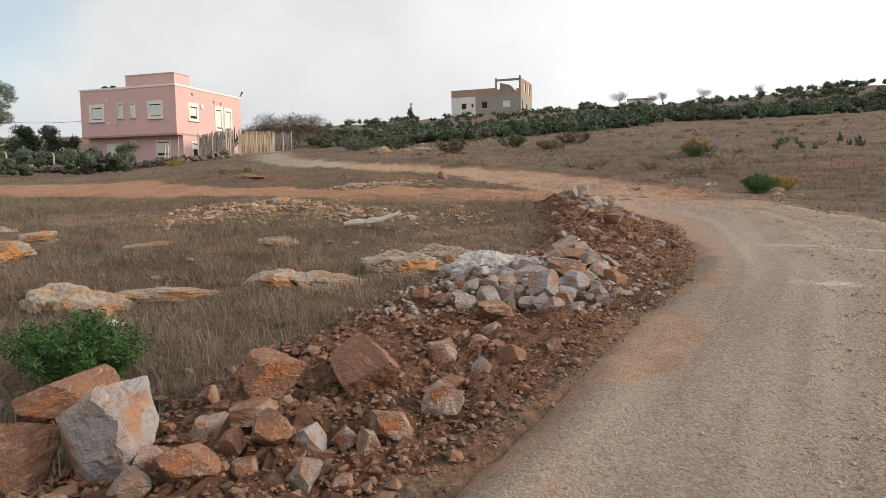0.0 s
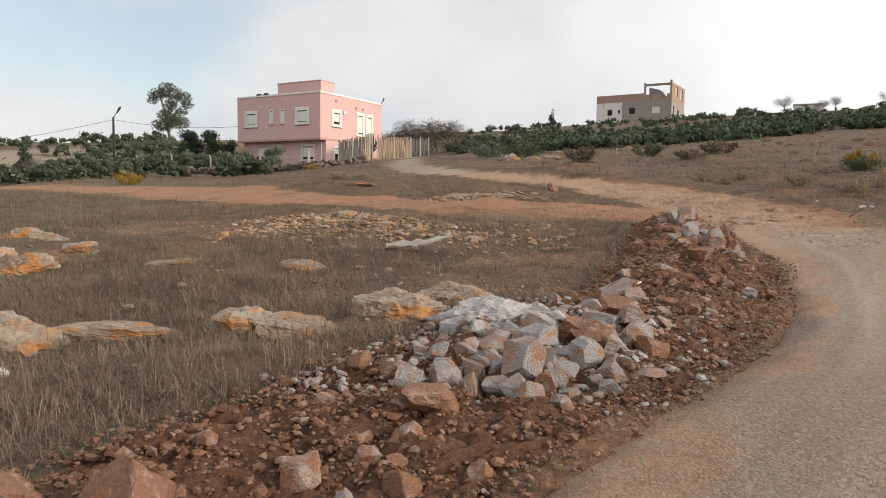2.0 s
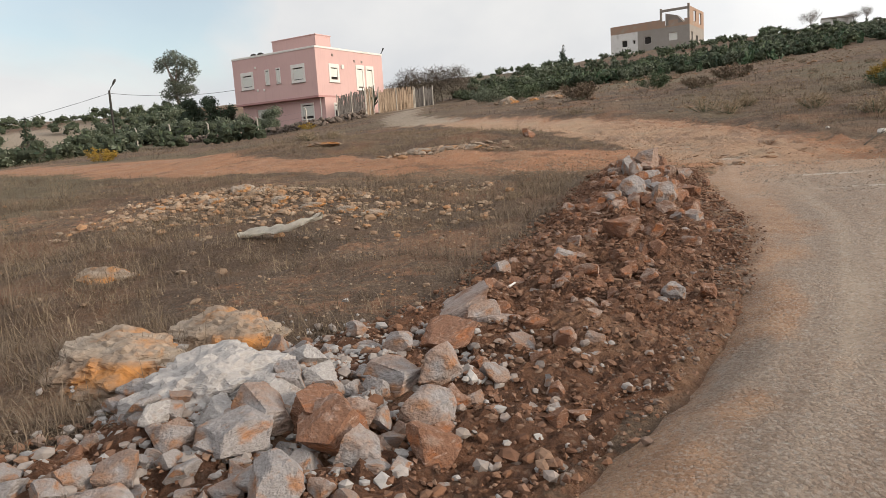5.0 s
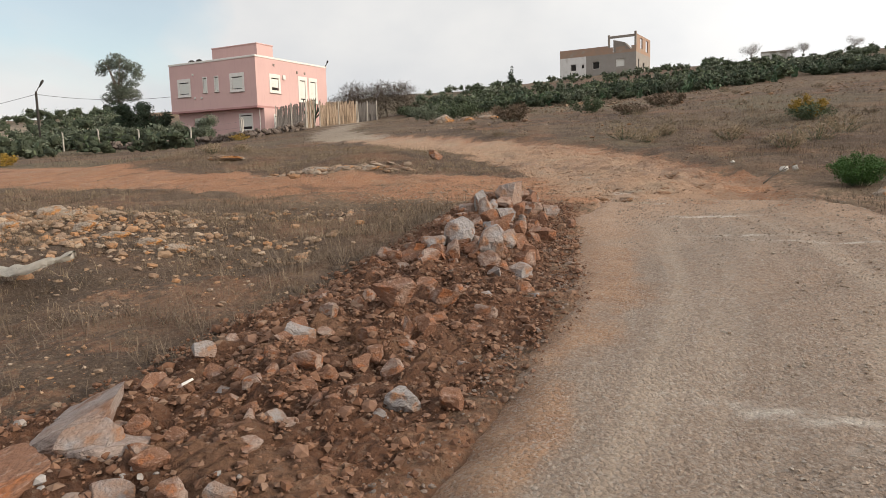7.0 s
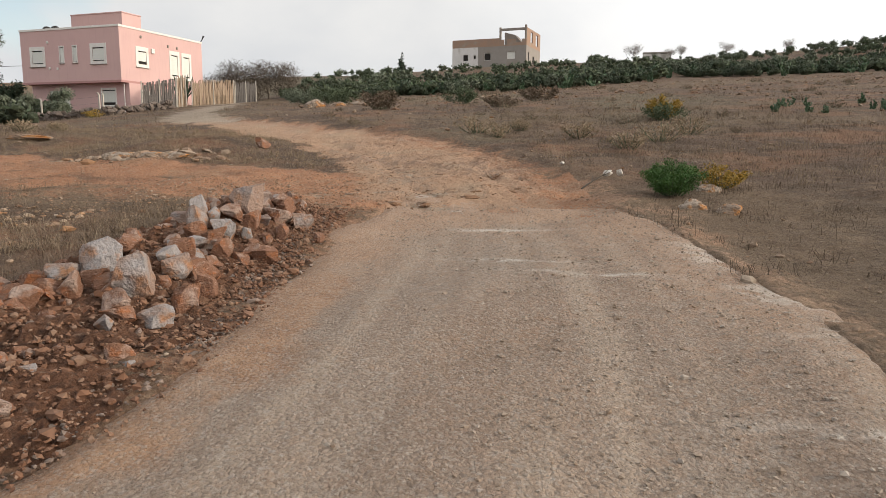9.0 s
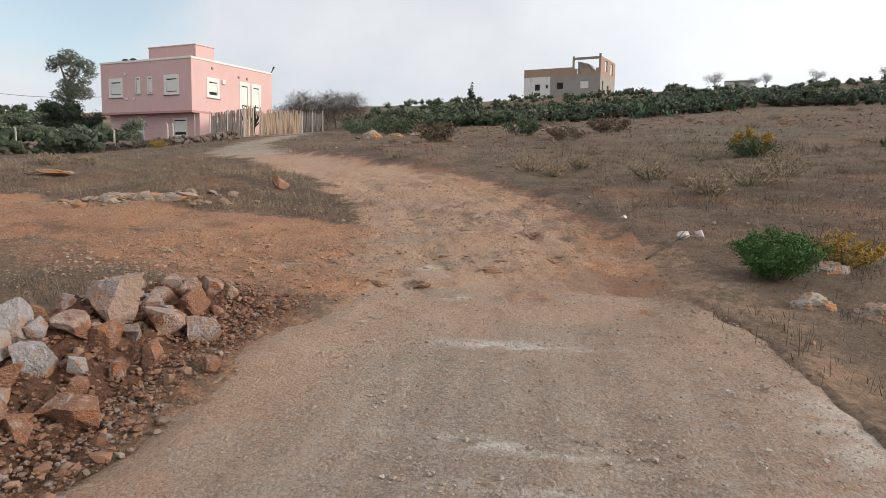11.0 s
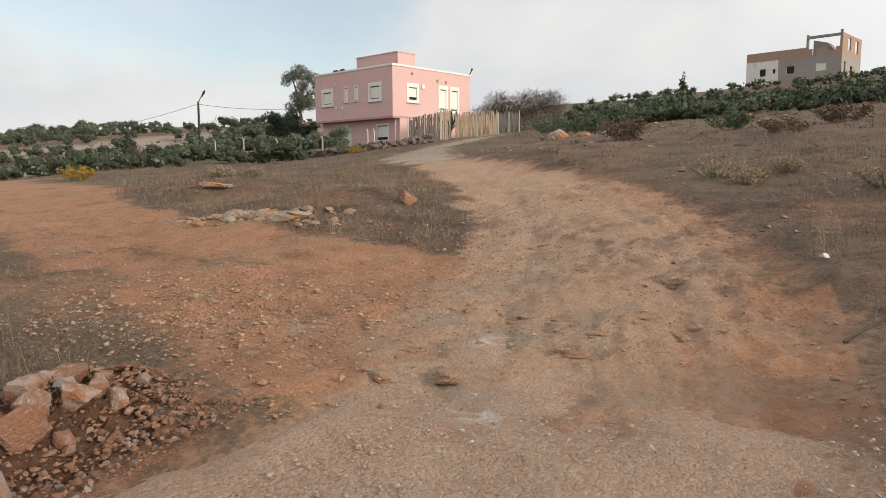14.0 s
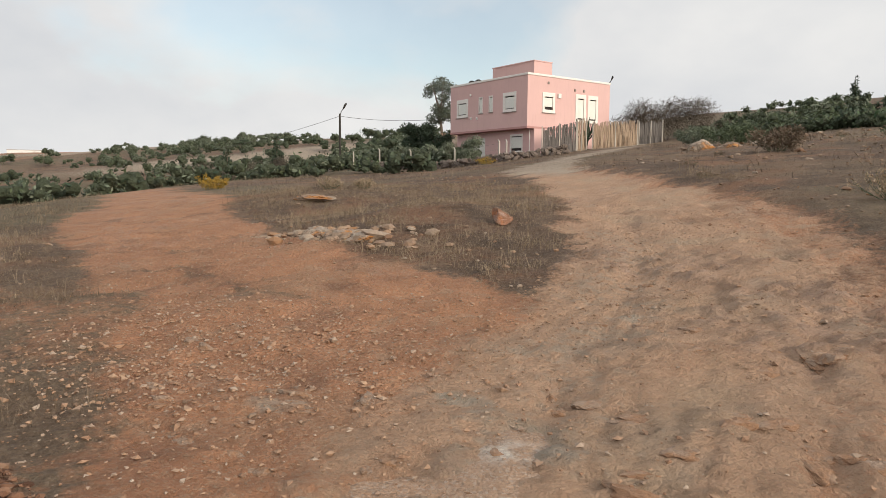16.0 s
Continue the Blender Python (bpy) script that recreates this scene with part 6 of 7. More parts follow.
# olive trees along the front of the house
ol = plant("olive_tree", "rounded olive tree with silvery-green leaves behind the wall", "tree", leaf_cloud(random_lobes(12, 10, 1.0, 1.5, 1.15, 0.85, 0.72), 3400, 0.09, 13, 1.1, 0.6), OLIVE, branches(14, 2.6, 0.8, 6, 0.13), at_land(0, 0), "olive trees by the wall")
put_copies(ol, [(-33.4, 73.8, 0.95), (-37.6, 75.6, 0.8), (-40.2, 76.6, 0.8), (-43.2, 77.6, 0.75), (-46.2, 78.8, 0.8), (-49.5, 80.0, 0.75), (-53.0, 81.2, 0.75), (-57.0, 82.5, 0.7)], 15)
# stiff upright cactus arms growing through the cane fence
r = random.Random(17)
spiky = thing("column_cactus", "dark many-armed column cactus growing through the cane fence", "cactus", at_land(-25.0, 80.9))
for k in range(20):
    a, d, top = r.uniform(0, 6.283), r.uniform(0.15, 0.9), r.uniform(1.6, 2.9)
    c, q = math.cos(a) * d, math.sin(a) * d
    pts = [(c * 0.15, q * 0.15, -0.2), (c * 0.35, q * 0.35, top * 0.35), (c * 0.9, q * 0.9, top * 0.6), (c * 1.15, q * 1.15, top)]
    part("arm", tube(bmesh.new(), pts, [0.07, 0.07, 0.085, 0.03], 6), DARKLEAF, spiky)

# hedge of scrub on the hillside: three builds, many copies
hr = random.Random(21)
HEDGE = np.array([(-20, 93), (-13.5, 82), (-1.4, 76), (9.7, 75), (25, 86), (41, 88), (62, 92), (80, 95)])
spots = []
for k in range(225):
    x = hr.uniform(-19, 74)
    y = float(np.interp(x, *HEDGE.T)) + hr.random() ** 1.3 * (26 if x < 14 else 20) + hr.uniform(-1, 1)
    spots.append((x, y, hr.uniform(0.45, 1.0)))
scrub = []
for k, (mat, lab) in enumerate(((SCRUB, "dense green scrub bush in the hillside hedge"), (OLIVE, "grey-green wild olive bush in the hillside hedge"), (DARKLEAF, "dark green lentisk bush in the hillside hedge"))):
    b = plant("hedge_bush", lab, "bush", leaf_cloud(random_lobes(22 + k, 11, 1.3, 1.2, 0.5, 1.0, 0.66), 430, 0.165, 30 + k, 1.1, 0.66), mat, branches(40 + k, 1.9, 0.9, 6, 0.07), at_land(0, 0), "hillside hedge", stem_name="stem")
    scrub.append(b)
for k in range(3):
    put_copies(scrub[k], spots[k::3] if k < 2 else spots[2::3], 50 + k)


def pad_mesh(seed, n):
    """A prickly pear: flat oval pads, each rising from the rim of another."""
    r = random.Random(seed)
    bm = bmesh.new()
    joints = [(Vector((r.uniform(-0.5, 0.5), r.uniform(-0.5, 0.5), 0.0)), 0.0) for _ in range(5)]
    for k in range(n):
        p, lean = joints[r.randrange(len(joints))]
        if p.z > 1.7:
            continue
        h, w = r.uniform(0.32, 0.48), r.uniform(0.2, 0.3)
        m = Matrix.Translation(p) @ pose(0, 0, 0, r.uniform(-45, 45), r.uniform(-38, 38), r.uniform(0, 180)) @ Matrix.Translation((0, 0, h * 0.5))
        bmesh.ops.create_icosphere(bm, subdivisions=1, radius=0.5, matrix=m @ Matrix.Diagonal((w * 1.2, 0.06, h * 1.15, 1)))
        joints.append((m @ Vector((r.uniform(-0.3, 0.3) * w, 0, h * 0.45)), 0))
    me = bpy.data.meshes.new("cactus_body")
    bm.to_mesh(me)
    bm.free()
    return me


pears = []
for k in range(2):
    ob = thing("prickly_pear", "prickly pear cactus clump with flat grey-green pads", "cactus", at_land(0, 0), 0, "prickly pear hedge")
    part("cactus_body", pad_mesh(60 + k, 44), CACTUS, ob)
    pears.append(ob)
ps = []
for k in range(74):
    x = hr.uniform(-6, 72)
    ps.append((x, float(np.interp(x, *HEDGE.T)) - 0.5 + hr.random() ** 1.4 * 12, hr.uniform(0.65, 1.2)))
LEFT = np.array([(-34, 74.5), (-37, 75), (-40, 75.6), (-51, 79), (-60, 80), (-64, 70), (-58, 56), (-50, 46)])
for k in range(36):
    s = hr.random() * (len(LEFT) - 2.6)
    i = int(s)
    p = LEFT[i] * (1 - s + i) + LEFT[i + 1] * (s - i)
    ps.append((p[0] + hr.gauss(0, 1.3) - 1.0, p[1] + abs(hr.gauss(0, 1.6)) + 1.8, hr.uniform(0.7, 1.0) if s < 4 else hr.uniform(0.45, 0.75)))
for k in range(14):
    ps.append((hr.uniform(12.5, 18.5), hr.uniform(38.5, 42.5), hr.uniform(0.22, 0.4)))
put_copies(pears[0], ps[0::2], 61)
put_copies(pears[1], ps[1::2], 62)

# scrub of the valley beyond the left crest and behind the hillside hedge


def scrub_belt(name, spots, material, label, leaves, seed):
    """Far scrub as one mesh: many low crowns of leaves."""
    lobes = []
    r2 = random.Random(seed)
    for x, y, k in spots:
        z = ground_z(x, y)
        for _ in range(4):
            lobes.append((x + r2.gauss(0, 0.7) * k, y + r2.gauss(0, 0.7) * k, z + r2.uniform(0.4, 1.3) * k, r2.uniform(0.6, 1.0) * k, r2.uniform(0.5, 0.8) * k))
    return tagged(part(name, leaf_cloud(lobes, int(leaves * 0.75), 0.2, seed, 1.1, 0.64), material), label, "scrub", kind="stuff")


belts = [[], [], []]
for k in range(210):
    a, d = radians(hr.uniform(36, 62)), hr.uniform(95, 215)
    belts[k % 3].append((2 - d * math.sin(a), 20 + d * math.cos(a), hr.uniform(0.8, 1.6)))
for k in range(330):
    a = radians(hr.uniform(34, 80))
    d = hr.uniform(48, 130) if hr.random() < 0.72 else hr.uniform(130, 260)
    x, y = -d * math.sin(a), 18 + d * math.cos(a)
    if -48 < x < -26 and y > 68:
        continue
    belts[k % 3].append((x, y, hr.uniform(0.55, 1.15) * (1 if d < 130 else 1.5)))
for k in range(60):
    s = hr.random()
    belts[k % 3].append((-36 - 26 * s + hr.gauss(0, 1), 76.5 + 6 * s + hr.gauss(0, 1.6), hr.uniform(0.8, 1.15)))
scrub_belt("valley_scrub", belts[0], SCRUB, "low green scrub covering the valley", 23000, 71)
scrub_belt("valley_scrub", belts[1], OLIVE, "grey-green scrub and young olives covering the valley", 23000, 72)
scrub_belt("valley_scrub", belts[2], DARKLEAF, "dark scrub covering the valley", 20000, 73)
back = [[], []]
for k in range(280):
    x = hr.uniform(-22, 95)
    near = -4 < x < 22
    back[k % 2].append((x, float(np.interp(x, *HEDGE.T)) + hr.uniform(14, 50), hr.uniform(0.4, 0.6) if near else hr.uniform(0.5, 0.85)))
scrub_belt("hill_scrub", back[0], SCRUB, "green scrub covering the hilltop", 14000, 74)
scrub_belt("hill_scrub", back[1], OLIVE, "grey-green scrub covering the hilltop", 14000, 75)
hedge_fill = [[], []]
for k in range(300):
    x = hr.uniform(-14, 86)
    hedge_fill[k % 2].append((x, float(np.interp(x, *HEDGE.T)) + 1.5 + hr.random() * 17, hr.uniform(0.5, 0.85)))
scrub_belt("hedge_undergrowth", hedge_fill[0], SCRUB, "dense green undergrowth between the hedge bushes", 17000, 76)
scrub_belt("hedge_undergrowth", hedge_fill[1], DARKLEAF, "dark green undergrowth between the hedge bushes", 15000, 77)
# brown leafless thicket and dark conifers in the valley
th = plant("bare_thicket", "brown leafless thicket of thin twigs", "bush", leaf_cloud(random_lobes(80, 10, 1.6, 2.4, 0.8, 1.1, 1.1), 2600, 0.22, 81, 0.16), TWIG, branches(82, 3.0, 1.4, 9, 0.07), at_land(0, 0), "bare thickets", stem_name="stem")
put_copies(th, [(-62, 66, 0.9), (-58, 69, 0.8), (-66, 71, 0.9), (-70, 82, 1.0), (-22.5, 91.5, 1.35), (-20.0, 93.5, 1.4), (-17.5, 95, 1.3), (-25.0, 92.5, 1.25), (-21.3, 90.5, 1.2)], 83)


def conifer(seed, h):
    r = random.Random(seed)
    lobes = []
    for k in range(9):
        t = k / 8
        a = r.uniform(0, 6.28)
        lobes.append((0.18 * math.cos(a), 0.18 * math.sin(a), 0.4 + t * (h - 0.5), (1 - t) * h * 0.2 + 0.12, h * 0.09))
    return leaf_cloud(lobes, 1500, 0.16, seed)


cf = plant("conifer", "dark narrow conifer on the hill", "tree", conifer(85, 5.0), DARKLEAF, tube(bmesh.new(), [(0, 0, -0.2), (0, 0, 2.4), (0, 0, 4.8)], [0.12, 0.08, 0.02], 6), at_land(0, 0), "dark conifers")
put_copies(cf, [(-75, 78, 1.25), (-72, 84, 1.1), (-86, 86, 1.0), (-6.5, 118, 0.62)], 86)
# umbrella-shaped trees on the far skyline, distance haze put into their grey-green leaf colour
um = plant("skyline_tree", "rounded tree on the far skyline, haze put into its grey-green", "tree", leaf_cloud(random_lobes(90, 12, 1.4, 2.6, 1.2, 1.7, 1.5), 450, 0.42, 91, 1.2, 0.64), OLIVE, branches(92, 5.5, 2.2, 6, 0.24), at_land(0, 0), "skyline trees")
sky = []
for k in range(46):
    a, d = (radians(hr.uniform(47, 57)), hr.uniform(200, 240)) if k < 30 else (radians(hr.uniform(28, 66)), hr.uniform(200, 330))
    sky.append((-d * math.sin(a), 18 + d * math.cos(a), hr.uniform(0.5, 0.9) if k < 30 else hr.uniform(0.3, 0.55)))
put_copies(um, sky, 93)
# bare fig trees on the right-hand skyline
fig = plant("bare_tree", "bare pale-branched tree on the skyline", "tree", leaf_cloud(random_lobes(95, 9, 1.2, 1.8, 1.4, 1.1, 0.9), 1300, 0.28, 96, 0.09), PALETWIG, branches(97, 3.6, 1.9, 11, 0.09), at_land(0, 0), "bare skyline trees", stemmat=PALETWIG)
put_copies(fig, [(33, 138, 0.95), (39.6, 139, 0.75), (41.5, 139, 0.75), (50.3, 141, 0.8), (62, 142, 0.85)], 98)

# ---- shrubs in the near field ----


def tuft_shrub(name, label, leafmat, at, w, h, n, leaf, seed, stems=26):
    """A low shrub of upright stems carrying narrow leaves."""
    r = random.Random(seed)
    bm = bmesh.new()
    pts = []
    for k in range(stems):
        a, d = r.uniform(0, 6.283), w * 0.5 * math.sqrt(r.random())
        e = Vector((d * math.cos(a), d * math.sin(a), h * r.uniform(0.6, 1.0) * (1 - 0.35 * (2 * d / w) ** 2)))
        b = Vector((e.x * 0.25, e.y * 0.25, -0.03))
        m = b.lerp(e, 0.5) + Vector((e.x * 0.12, e.y * 0.12, 0.02))
        tube(bm, [tuple(b), tuple(m), tuple(e)], [0.006, 0.0045, 0.002], 4)
        pts += [b.lerp(m, t) for t in (0.6, 0.9)] + [m.lerp(e, t) for t in (0.3, 0.6, 0.85, 1.0)]
    lob = [(p.x, p.y, p.z, w * 0.085, h * 0.11) for p in pts]
    return plant(name, label, "shrub", leaf_cloud(lob, n, leaf, seed + 1, 0.7), leafmat, bm, at, stem_name="stem", stemmat=SCRUB)


tuft_shrub("green_shrub", "bright green feathery shrub among dry grass", GREENLEAF, at_land(-5.9, 9.7, 0.0), 0.78, 0.44, 9000, 0.016, 110, 44)
tuft_shrub("green_shrub", "bright green bushy shrub at the road edge", GREENLEAF, at_land(4.15, 22.1, 0.0), 0.85, 0.46, 9500, 0.018, 112, 44)
tuft_shrub("yellow_shrub", "orange-yellow dry shrub beside the green one", YELLOWLEAF, at_land(4.95, 22.6, 0.0), 0.8, 0.36, 1800, 0.024, 114)
tuft_shrub("yellow_shrub", "large yellow-flowering bush on the slope", YELLOWLEAF, at_land(8.6, 37.4, 0.0), 1.3, 0.85, 2600, 0.05, 116)
tuft_shrub("green_shrub", "green undergrowth around the yellow bush", SCRUB, at_land(8.5, 37.0, 0.0), 1.6, 0.6, 1600, 0.05, 117)
tuft_shrub("green_shrub", "small round green bush on the slope", SCRUB, at_land(1.6, 50.0, 0.0), 2.0, 0.9, 2200, 0.06, 118)
tuft_shrub("yellow_shrub", "yellow broom beside the low stone wall", YELLOWLEAF, at_land(-24.5, 62.5, 0.0), 1.5, 0.6, 900, 0.05, 119)
tuft_shrub("yellow_shrub", "orange-tipped shrub at the bend of the red track", YELLOWLEAF, at_land(-26.3, 40.4, 0.0), 1.6, 0.8, 1400, 0.06, 120)
tuft_shrub("brown_shrub", "brown dry bush beside the lane", GREYSTRAW, at_land(-2.4, 47.3, 0.0), 2.2, 1.0, 2000, 0.07, 121)
tuft_shrub("brown_shrub", "reddish-brown dry bush on the stony slope", GREYSTRAW, at_land(6.0, 52.0, 0.0), 2.2, 0.9, 1800, 0.07, 122)
tuft_shrub("brown_shrub", "brown bush on the stony slope", GREYSTRAW, at_land(3.6, 47.0, 0.0), 2.0, 0.6, 1500, 0.06, 123)
tuft_shrub("green_shrub", "low green bush beside the lane", SCRUB, at_land(-6.4, 57.5, 0.0), 3.2, 1.1, 2200, 0.08, 124)
tuft_shrub("green_shrub", "low grey-green bush beside the lane", OLIVE, at_land(-9.5, 63.5, 0.0), 3.6, 1.3, 2200, 0.09, 125)
for k, (x, y, s) in enumerate(((5.2, 28.6, 1.1), (6.3, 30.0, 1.4), (4.6, 31.4, 1.0), (7.6, 31.8, 1.3), (3.2, 33.8, 0.9), (1.9, 33.0, 1.3), (2.4, 32.2, 1.0), (-12.2, 34.4, 0.9), (-11.4, 35.0, 0.8))):
    tuft_shrub("dry_shrub", "pale leafless dry shrub of bent stalks", STRAW, at_land(x, y, 0.0), s, 0.42 * s, 700, 0.035, 130 + k, 30)
low = tuft_shrub("dry_shrub", "low brown dry shrub on the stony slope", WISP, at_land(4, 40), 1.0, 0.42, 420, 0.04, 150, 22)
tagged(low, group="dry shrubs on the slope")
r = random.Random(152)
spots = []
while len(spots) < 46:
    x, y = r.uniform(-9, 30), r.uniform(26, 72)
    if float(bare(np.array([x]), np.array([y]))[0]) < 0.1 and x > float(along(TRACK_R, y)) + 0.8:
        spots.append((x, y, r.uniform(0.5, 1.0) * (0.6 + y / 70)))
put_copies(low, spots, 153)
dead = tube(bmesh.new(), [(0, 0, 0.02), (0.22, 0.16, 0.12), (0.42, 0.26, 0.2), (0.6, 0.4, 0.32)], [0.012, 0.01, 0.008, 0.003], 5)
tube(dead, [(0.22, 0.16, 0.12), (0.3, 0.34, 0.2)], [0.007, 0.002], 4)
tube(dead, [(0.42, 0.26, 0.2), (0.62, 0.2, 0.3)], [0.006, 0.002], 4)
ob = part("dead_branch", dead, TWIG)
ob.matrix_basis = pose(*at_land(3.15, 23.2), 0, 0, 10)
tagged(ob, "bleached dead branch at the road edge", "branch")

# ---- litter ----
bm = bmesh.new()
nu, nv = 30, 7
vs = [[None] * (nv + 1) for _ in range(nu + 1)]
r = random.Random(140)
for i in range(nu + 1):
    for j in range(nv + 1):
        t, s = i / nu, j / nv - 0.5
        wd = 0.20 * (0.45 + 0.8 * math.sin(math.pi * min(1, t * 1.15 + 0.08)))
        fold = 0.035 * math.sin(s * 9 + t * 5) + 0.03 * noise.noise(Vector((t * 7, s * 4, 2.0)))
        vs[i][j] = bm.verts.new((-0.45 + 0.92 * t, s * wd + 0.04 * math.sin(t * 7), 0.05 + 0.10 * t ** 2 + fold + 0.04 * (0.5 - abs(s))))
for i in range(nu):
    for j in range(nv):
        bm.faces.new((vs[i][j], vs[i + 1][j], vs[i + 1][j + 1], vs[i][j + 1])).smooth = True
bmesh.ops.solidify(bm, geom=bm.faces[:], thickness=0.012)
ob = part("torn_sheet", bm, PLASTIC)
ob.matrix_basis = pose(*at_land(-4.69, 16.45, 0.08), 0, -3, 8)
tagged(ob, "crumpled dirty-white torn sheet lying in dry grass", "plastic sheet")
for x, y, w, h in ((3.72, 24.05, 0.15, 0.10), (3.93, 24.12, 0.15, 0.11), (-6.3, 11.05, 0.09, 0.06), (-6.22, 11.02, 0.06, 0.05), (3.2, 25.4, 0.10, 0.06)):
    me = SMALL_STONES[GREY_ROCK.name][3].copy()
    me.materials.clear()
    me.materials.append(CHALK)
    set_stone("white_stone", [me], x, y, w, h, "small chalk-white stone lying in dry grass", "stone", "white stones", 0.1)
ob = part("plastic_scrap", box(bmesh.new(), -0.03, -0.01, 0, 0.03, 0.01, 0.008, 0.004), WHITE)
ob.matrix_basis = pose(*at_land(-1.94, 14.27, 0.05), 12, -20, 40)
tagged(ob, "small white plastic scrap on the earth bank", "litter")

# ---- wall, fence and posts before the house ----
WALL = np.array([(-23.2, 73.5), (-26.5, 68.6), (-33, 70.6), (-40, 72.2), (-47, 74.4)])
wall_ob = thing("dry_stone_wall", "low tumbled dry stone wall overgrown with dark weeds", "stone wall")
wall_me = [stone_mesh("stone", 150 + k, 2, 9, 0.03) for k in range(5)]
WALLST = simple_mat("dark_wall_stone", (0.10, 0.08, 0.068), (0.19, 0.15, 0.125), 2.0, 0.95, bump=0.4, rand=0.5)
for me in wall_me:
    me.materials.append(WALLST)
r = random.Random(151)
for k in range(300):
    s = (k % 100 + r.random()) / 100.0 * (len(WALL) - 1) * 0.999
    i = int(s)
    p = WALL[i] * (1 - s + i) + WALL[i + 1] * (s - i)
    x, y, w = p[0] + r.gauss(0, 0.18), p[1] + r.gauss(0, 0.14), r.uniform(0.34, 0.66)
    ob = part("stone", wall_me[k % 5], None, wall_ob)
    ob.matrix_basis = Matrix.Translation((x, y, ground_z(x, y) + 0.1 + 0.24 * (k // 100) + r.uniform(-0.05, 0.05))) @ pose(0, 0, 0, r.uniform(0, 30), r.uniform(0, 30), r.uniform(0, 360)) @ Matrix.Diagonal((w, w * 0.8, w * 0.7, 1))


def fence_post(x, y, turn, h=1.85):
    ob = thing("fence_post", "pale concrete fence post with bent top", "fence post", at_land(x, y, -0.1), turn, "concrete posts by the wall")
    bm = bmesh.new()
    box(bm, -0.06, -0.06, 0, 0.06, 0.06, h, 0.012)
    part("shaft", bm, POSTM, ob)
    bm = bmesh.new()
    tube(bm, [(0, 0, h - 0.05), (-0.04, 0, h + 0.08), (-0.17, 0, h + 0.16)], [0.06, 0.055, 0.05], 6)
    part("bent_top", bm, POSTM, ob)
    return ob


for x, y in ((-27.6, 69.6), (-33.8, 72.0), (-39.9, 73.2), (-45.5, 75.0), (-50.9, 76.8), (-57, 79), (-29.6, 74.2)):
    fence_post(x, y, r.uniform(-20, 20))
for a, b in zip(((-27.6, 69.6), (-33.8, 72.0), (-39.9, 73.2), (-45.5, 75.0)), ((-33.8, 72.0), (-39.9, 73.2), (-45.5, 75.0), (-50.9, 76.8))):
    bm = bmesh.new()
    for h in (0.6, 1.1, 1.6):
        tube(bm, [(*a, ground_z(*a) + h), (*b, ground_z(*b) + h)], [0.006, 0.006], 3)
    tagged(part("fence_wire", bm, STEEL), "thin rusty fence wires strung between posts", "wire", "fence wires")


def cane_fence(name, a, b, height, material, label, seed, lift=0.3):
    """A screen of upright canes tied to rails between posts."""
    ob = thing(name, label, "fence", (0, 0, 0))
    r2 = random.Random(seed)
    L = math.hypot(b[0] - a[0], b[1] - a[1])
    n = int(L / 0.07)
    ang = math.degrees(math.atan2(b[1] - a[1], b[0] - a[0]))
    shapes = []
    for k in range(8):
        hh = height * r2.uniform(0.88, 1.07)
        bm = tube(bmesh.new(), [(0, 0, -0.5), (r2.uniform(-0.03, 0.03), 0, hh * 0.5), (r2.uniform(-0.05, 0.05), 0, hh)], [0.055, 0.052, 0.045], 5)
        me = bpy.data.meshes.new("cane")
        bm.to_mesh(me)
        bm.free()
        me.materials.append(material)
        shapes.append(me)
    for k in range(n):
        t = (k + 0.5) / n
        x, y = a[0] + (b[0] - a[0]) * t, a[1] + (b[1] - a[1]) * t
        part("cane", shapes[r2.randrange(8)], None, ob).matrix_basis = pose(x, y, ground_z(x, y), 0, r2.uniform(-2, 2), ang)
    for k in range(max(2, int(L / 3)) + 1):
        t = k / max(2, int(L / 3))
        x, y = a[0] + (b[0] - a[0]) * t, a[1] + (b[1] - a[1]) * t
        part("post", tube(bmesh.new(), [(x, y - 0.1, ground_z(x, y) - 0.3), (x, y - 0.1, ground_z(x, y) + height + 0.15)], [0.06, 0.05], 6), POSTM, ob)
    for h in (0.5, height - 0.35):
        part("rail", tube(bmesh.new(), [(a[0], a[1] + 0.08, ground_z(*a) + h), (b[0], b[1] + 0.08, ground_z(*b) + h)], [0.03, 0.03], 5), GREYREED, ob)
    return ob


cane_fence("cane_fence", (-26.9, 76.0), (-25.1, 79.35), 2.45, GREYREED, "weathered grey cane fence beside the house", 160)
cane_fence("cane_fence", (-25.05, 79.45), (-24.55, 80.35), 2.6, REED, "short tan cane panel beside the gate", 161)
cane_fence("cane_fence", (-24.2, 81.0), (-21.4, 85.1), 2.25, REED, "tan cane fence along the lane", 162)
cane_fence("cane_fence", (-21.3, 85.25), (-19.8, 87.6), 2.15, GREYREED, "grey end panel of the cane fence", 163)

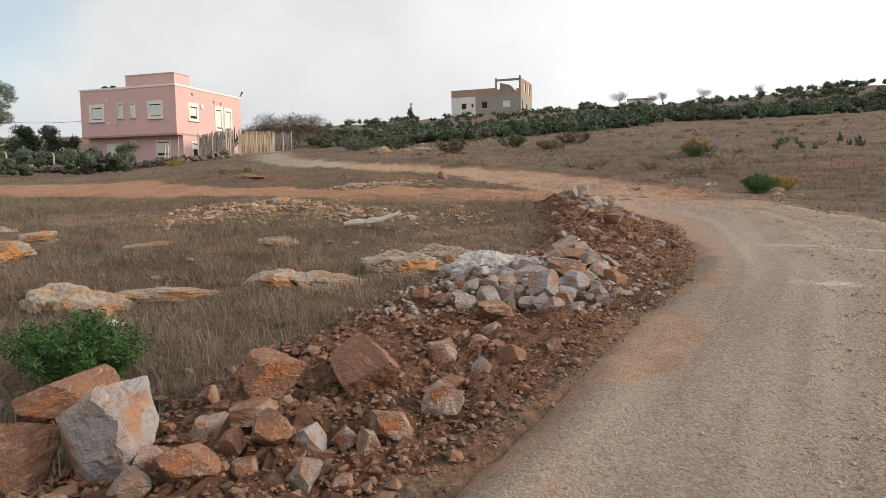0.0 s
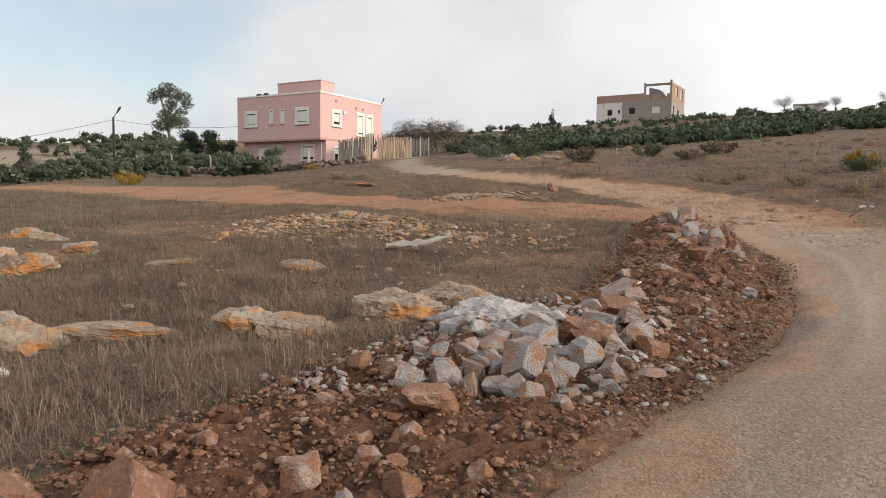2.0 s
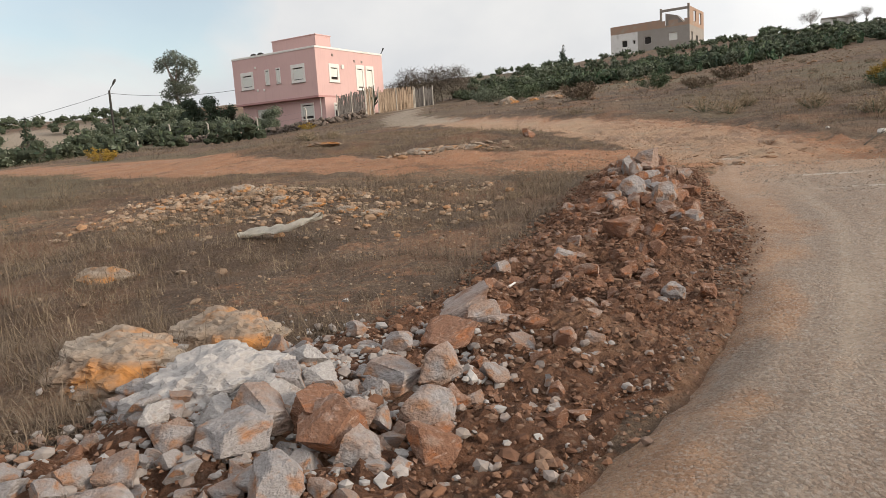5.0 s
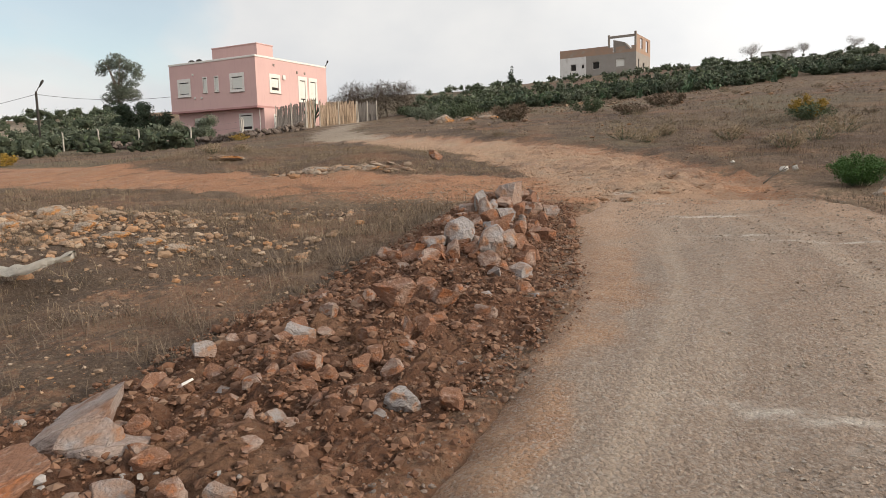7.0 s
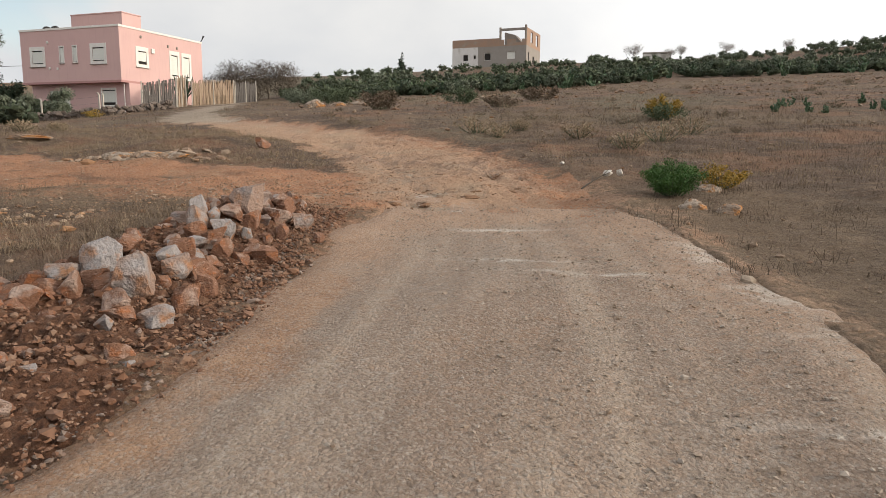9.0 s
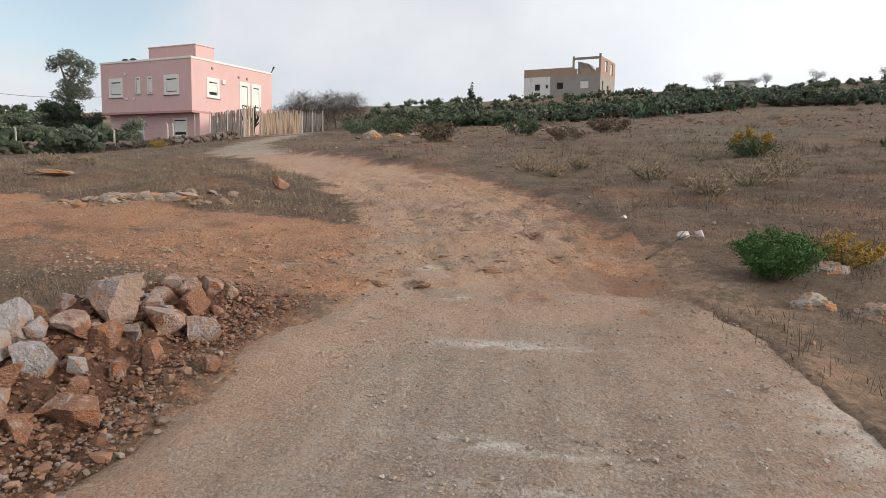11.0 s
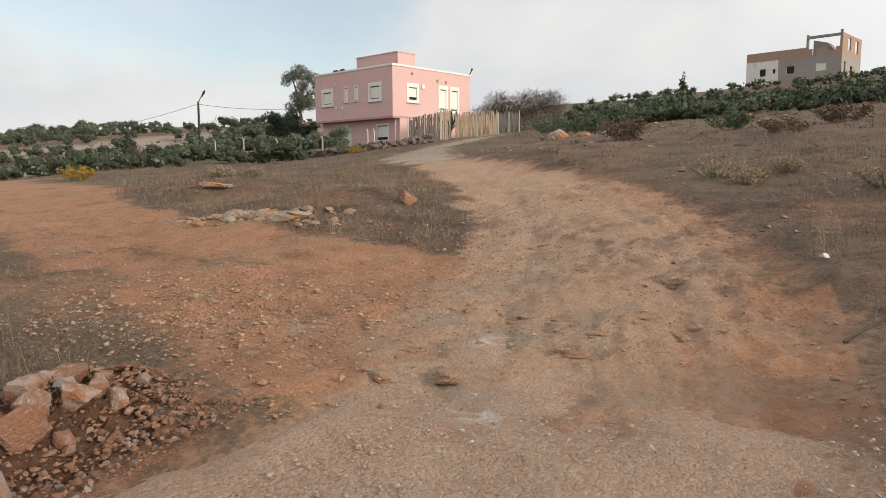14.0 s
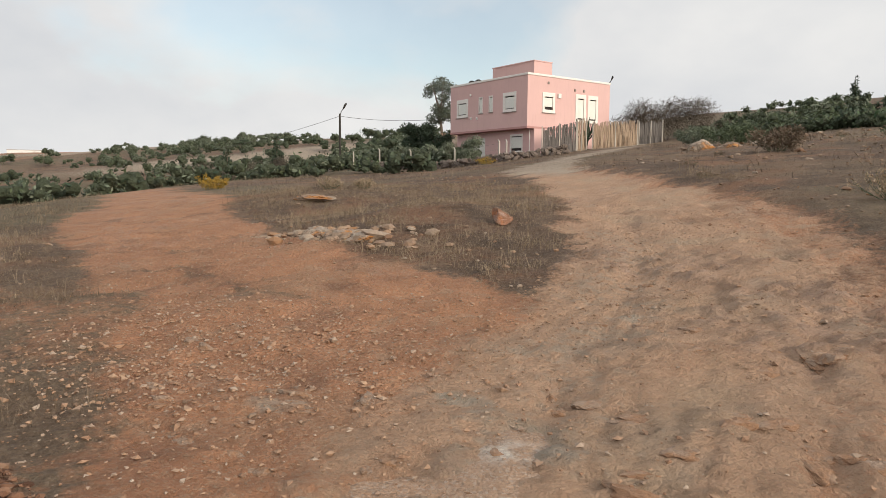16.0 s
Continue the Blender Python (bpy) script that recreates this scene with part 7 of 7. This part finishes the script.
# ---- street lamp and wires ----
lx, ly, lz = -56.3, 80.2, ground_z(-56.3, 80.2)
POLE = simple_mat("tarred_pole", (0.045, 0.04, 0.036), (0.065, 0.057, 0.05), 3.0, 0.85, bump=0.2)
lamp = thing("street_lamp", "dark wooden street lamp pole with angled lamp arm", "street lamp", (lx, ly, lz), 0)
part("pole", tube(bmesh.new(), [(0, 0, -0.4), (0, 0, 3.6), (0.03, 0, 6.7)], [0.16, 0.14, 0.11], 8), POLE, lamp)
part("arm", tube(bmesh.new(), [(0.03, 0, 6.5), (0.2, 0.1, 7.0), (0.42, 0.2, 7.3)], [0.05, 0.045, 0.045], 6), POLE, lamp)
part("lamp_head", tube(bmesh.new(), [(0.38, 0.18, 7.22), (0.68, 0.28, 7.75), (0.8, 0.32, 7.95)], [0.08, 0.15, 0.07], 8), POLE, lamp)


def wire(a, b, sag):
    pts = [(a[0] + (b[0] - a[0]) * t, a[1] + (b[1] - a[1]) * t, a[2] + (b[2] - a[2]) * t - sag * 4 * t * (1 - t)) for t in [i / 14 for i in range(15)]]
    return tagged(part("power_cable", tube(bmesh.new(), pts, [0.022] * 15, 4), STEEL), "thin sagging overhead power cable", "cable", "power cables")


wire((lx, ly, lz + 6.4), (-41.2, 88.5, 10.0), 0.7)
wire((lx, ly, lz + 6.4), (-110, 84, 6.0), 1.4)

# ---- far buildings ----


def far_house(x, y, w, d, h, turn, material, label):
    ob = thing("far_building", label, "building", (x, y, ground_z(x, y) - 0.5), turn)
    part("wall", wall_with_holes(w, h, 0.3, [(w * 0.3, h * 0.4, w * 0.3 + 1.0, h * 0.4 + 1.1), (w * 0.65, h * 0.4, w * 0.65 + 1.0, h * 0.4 + 1.1)]), material, ob)
    part("body", boxm(0.02, 0.32, 0, w - 0.02, d, h - 0.05), material, ob)
    part("roof", boxm(-0.1, -0.1, h, w + 0.1, d + 0.1, h + 0.25), CONCRETE, ob)
    return ob


far_house(36, 143, 4.6, 4, 1.7, -15, LIMEWASH, "low pale building on the hill skyline")
far_house(-92, 74, 9, 4, 2.4, 40, LIMEWASH, "low whitewashed shed in the valley")
far_house(-430, 195, 22, 10, 3.2, 65, LIMEWASH, "pale distant building near the horizon")
far_house(-66, 92, 9, 5, 1.9, 15, CONCRETE, "low grey outbuilding behind the olive trees")
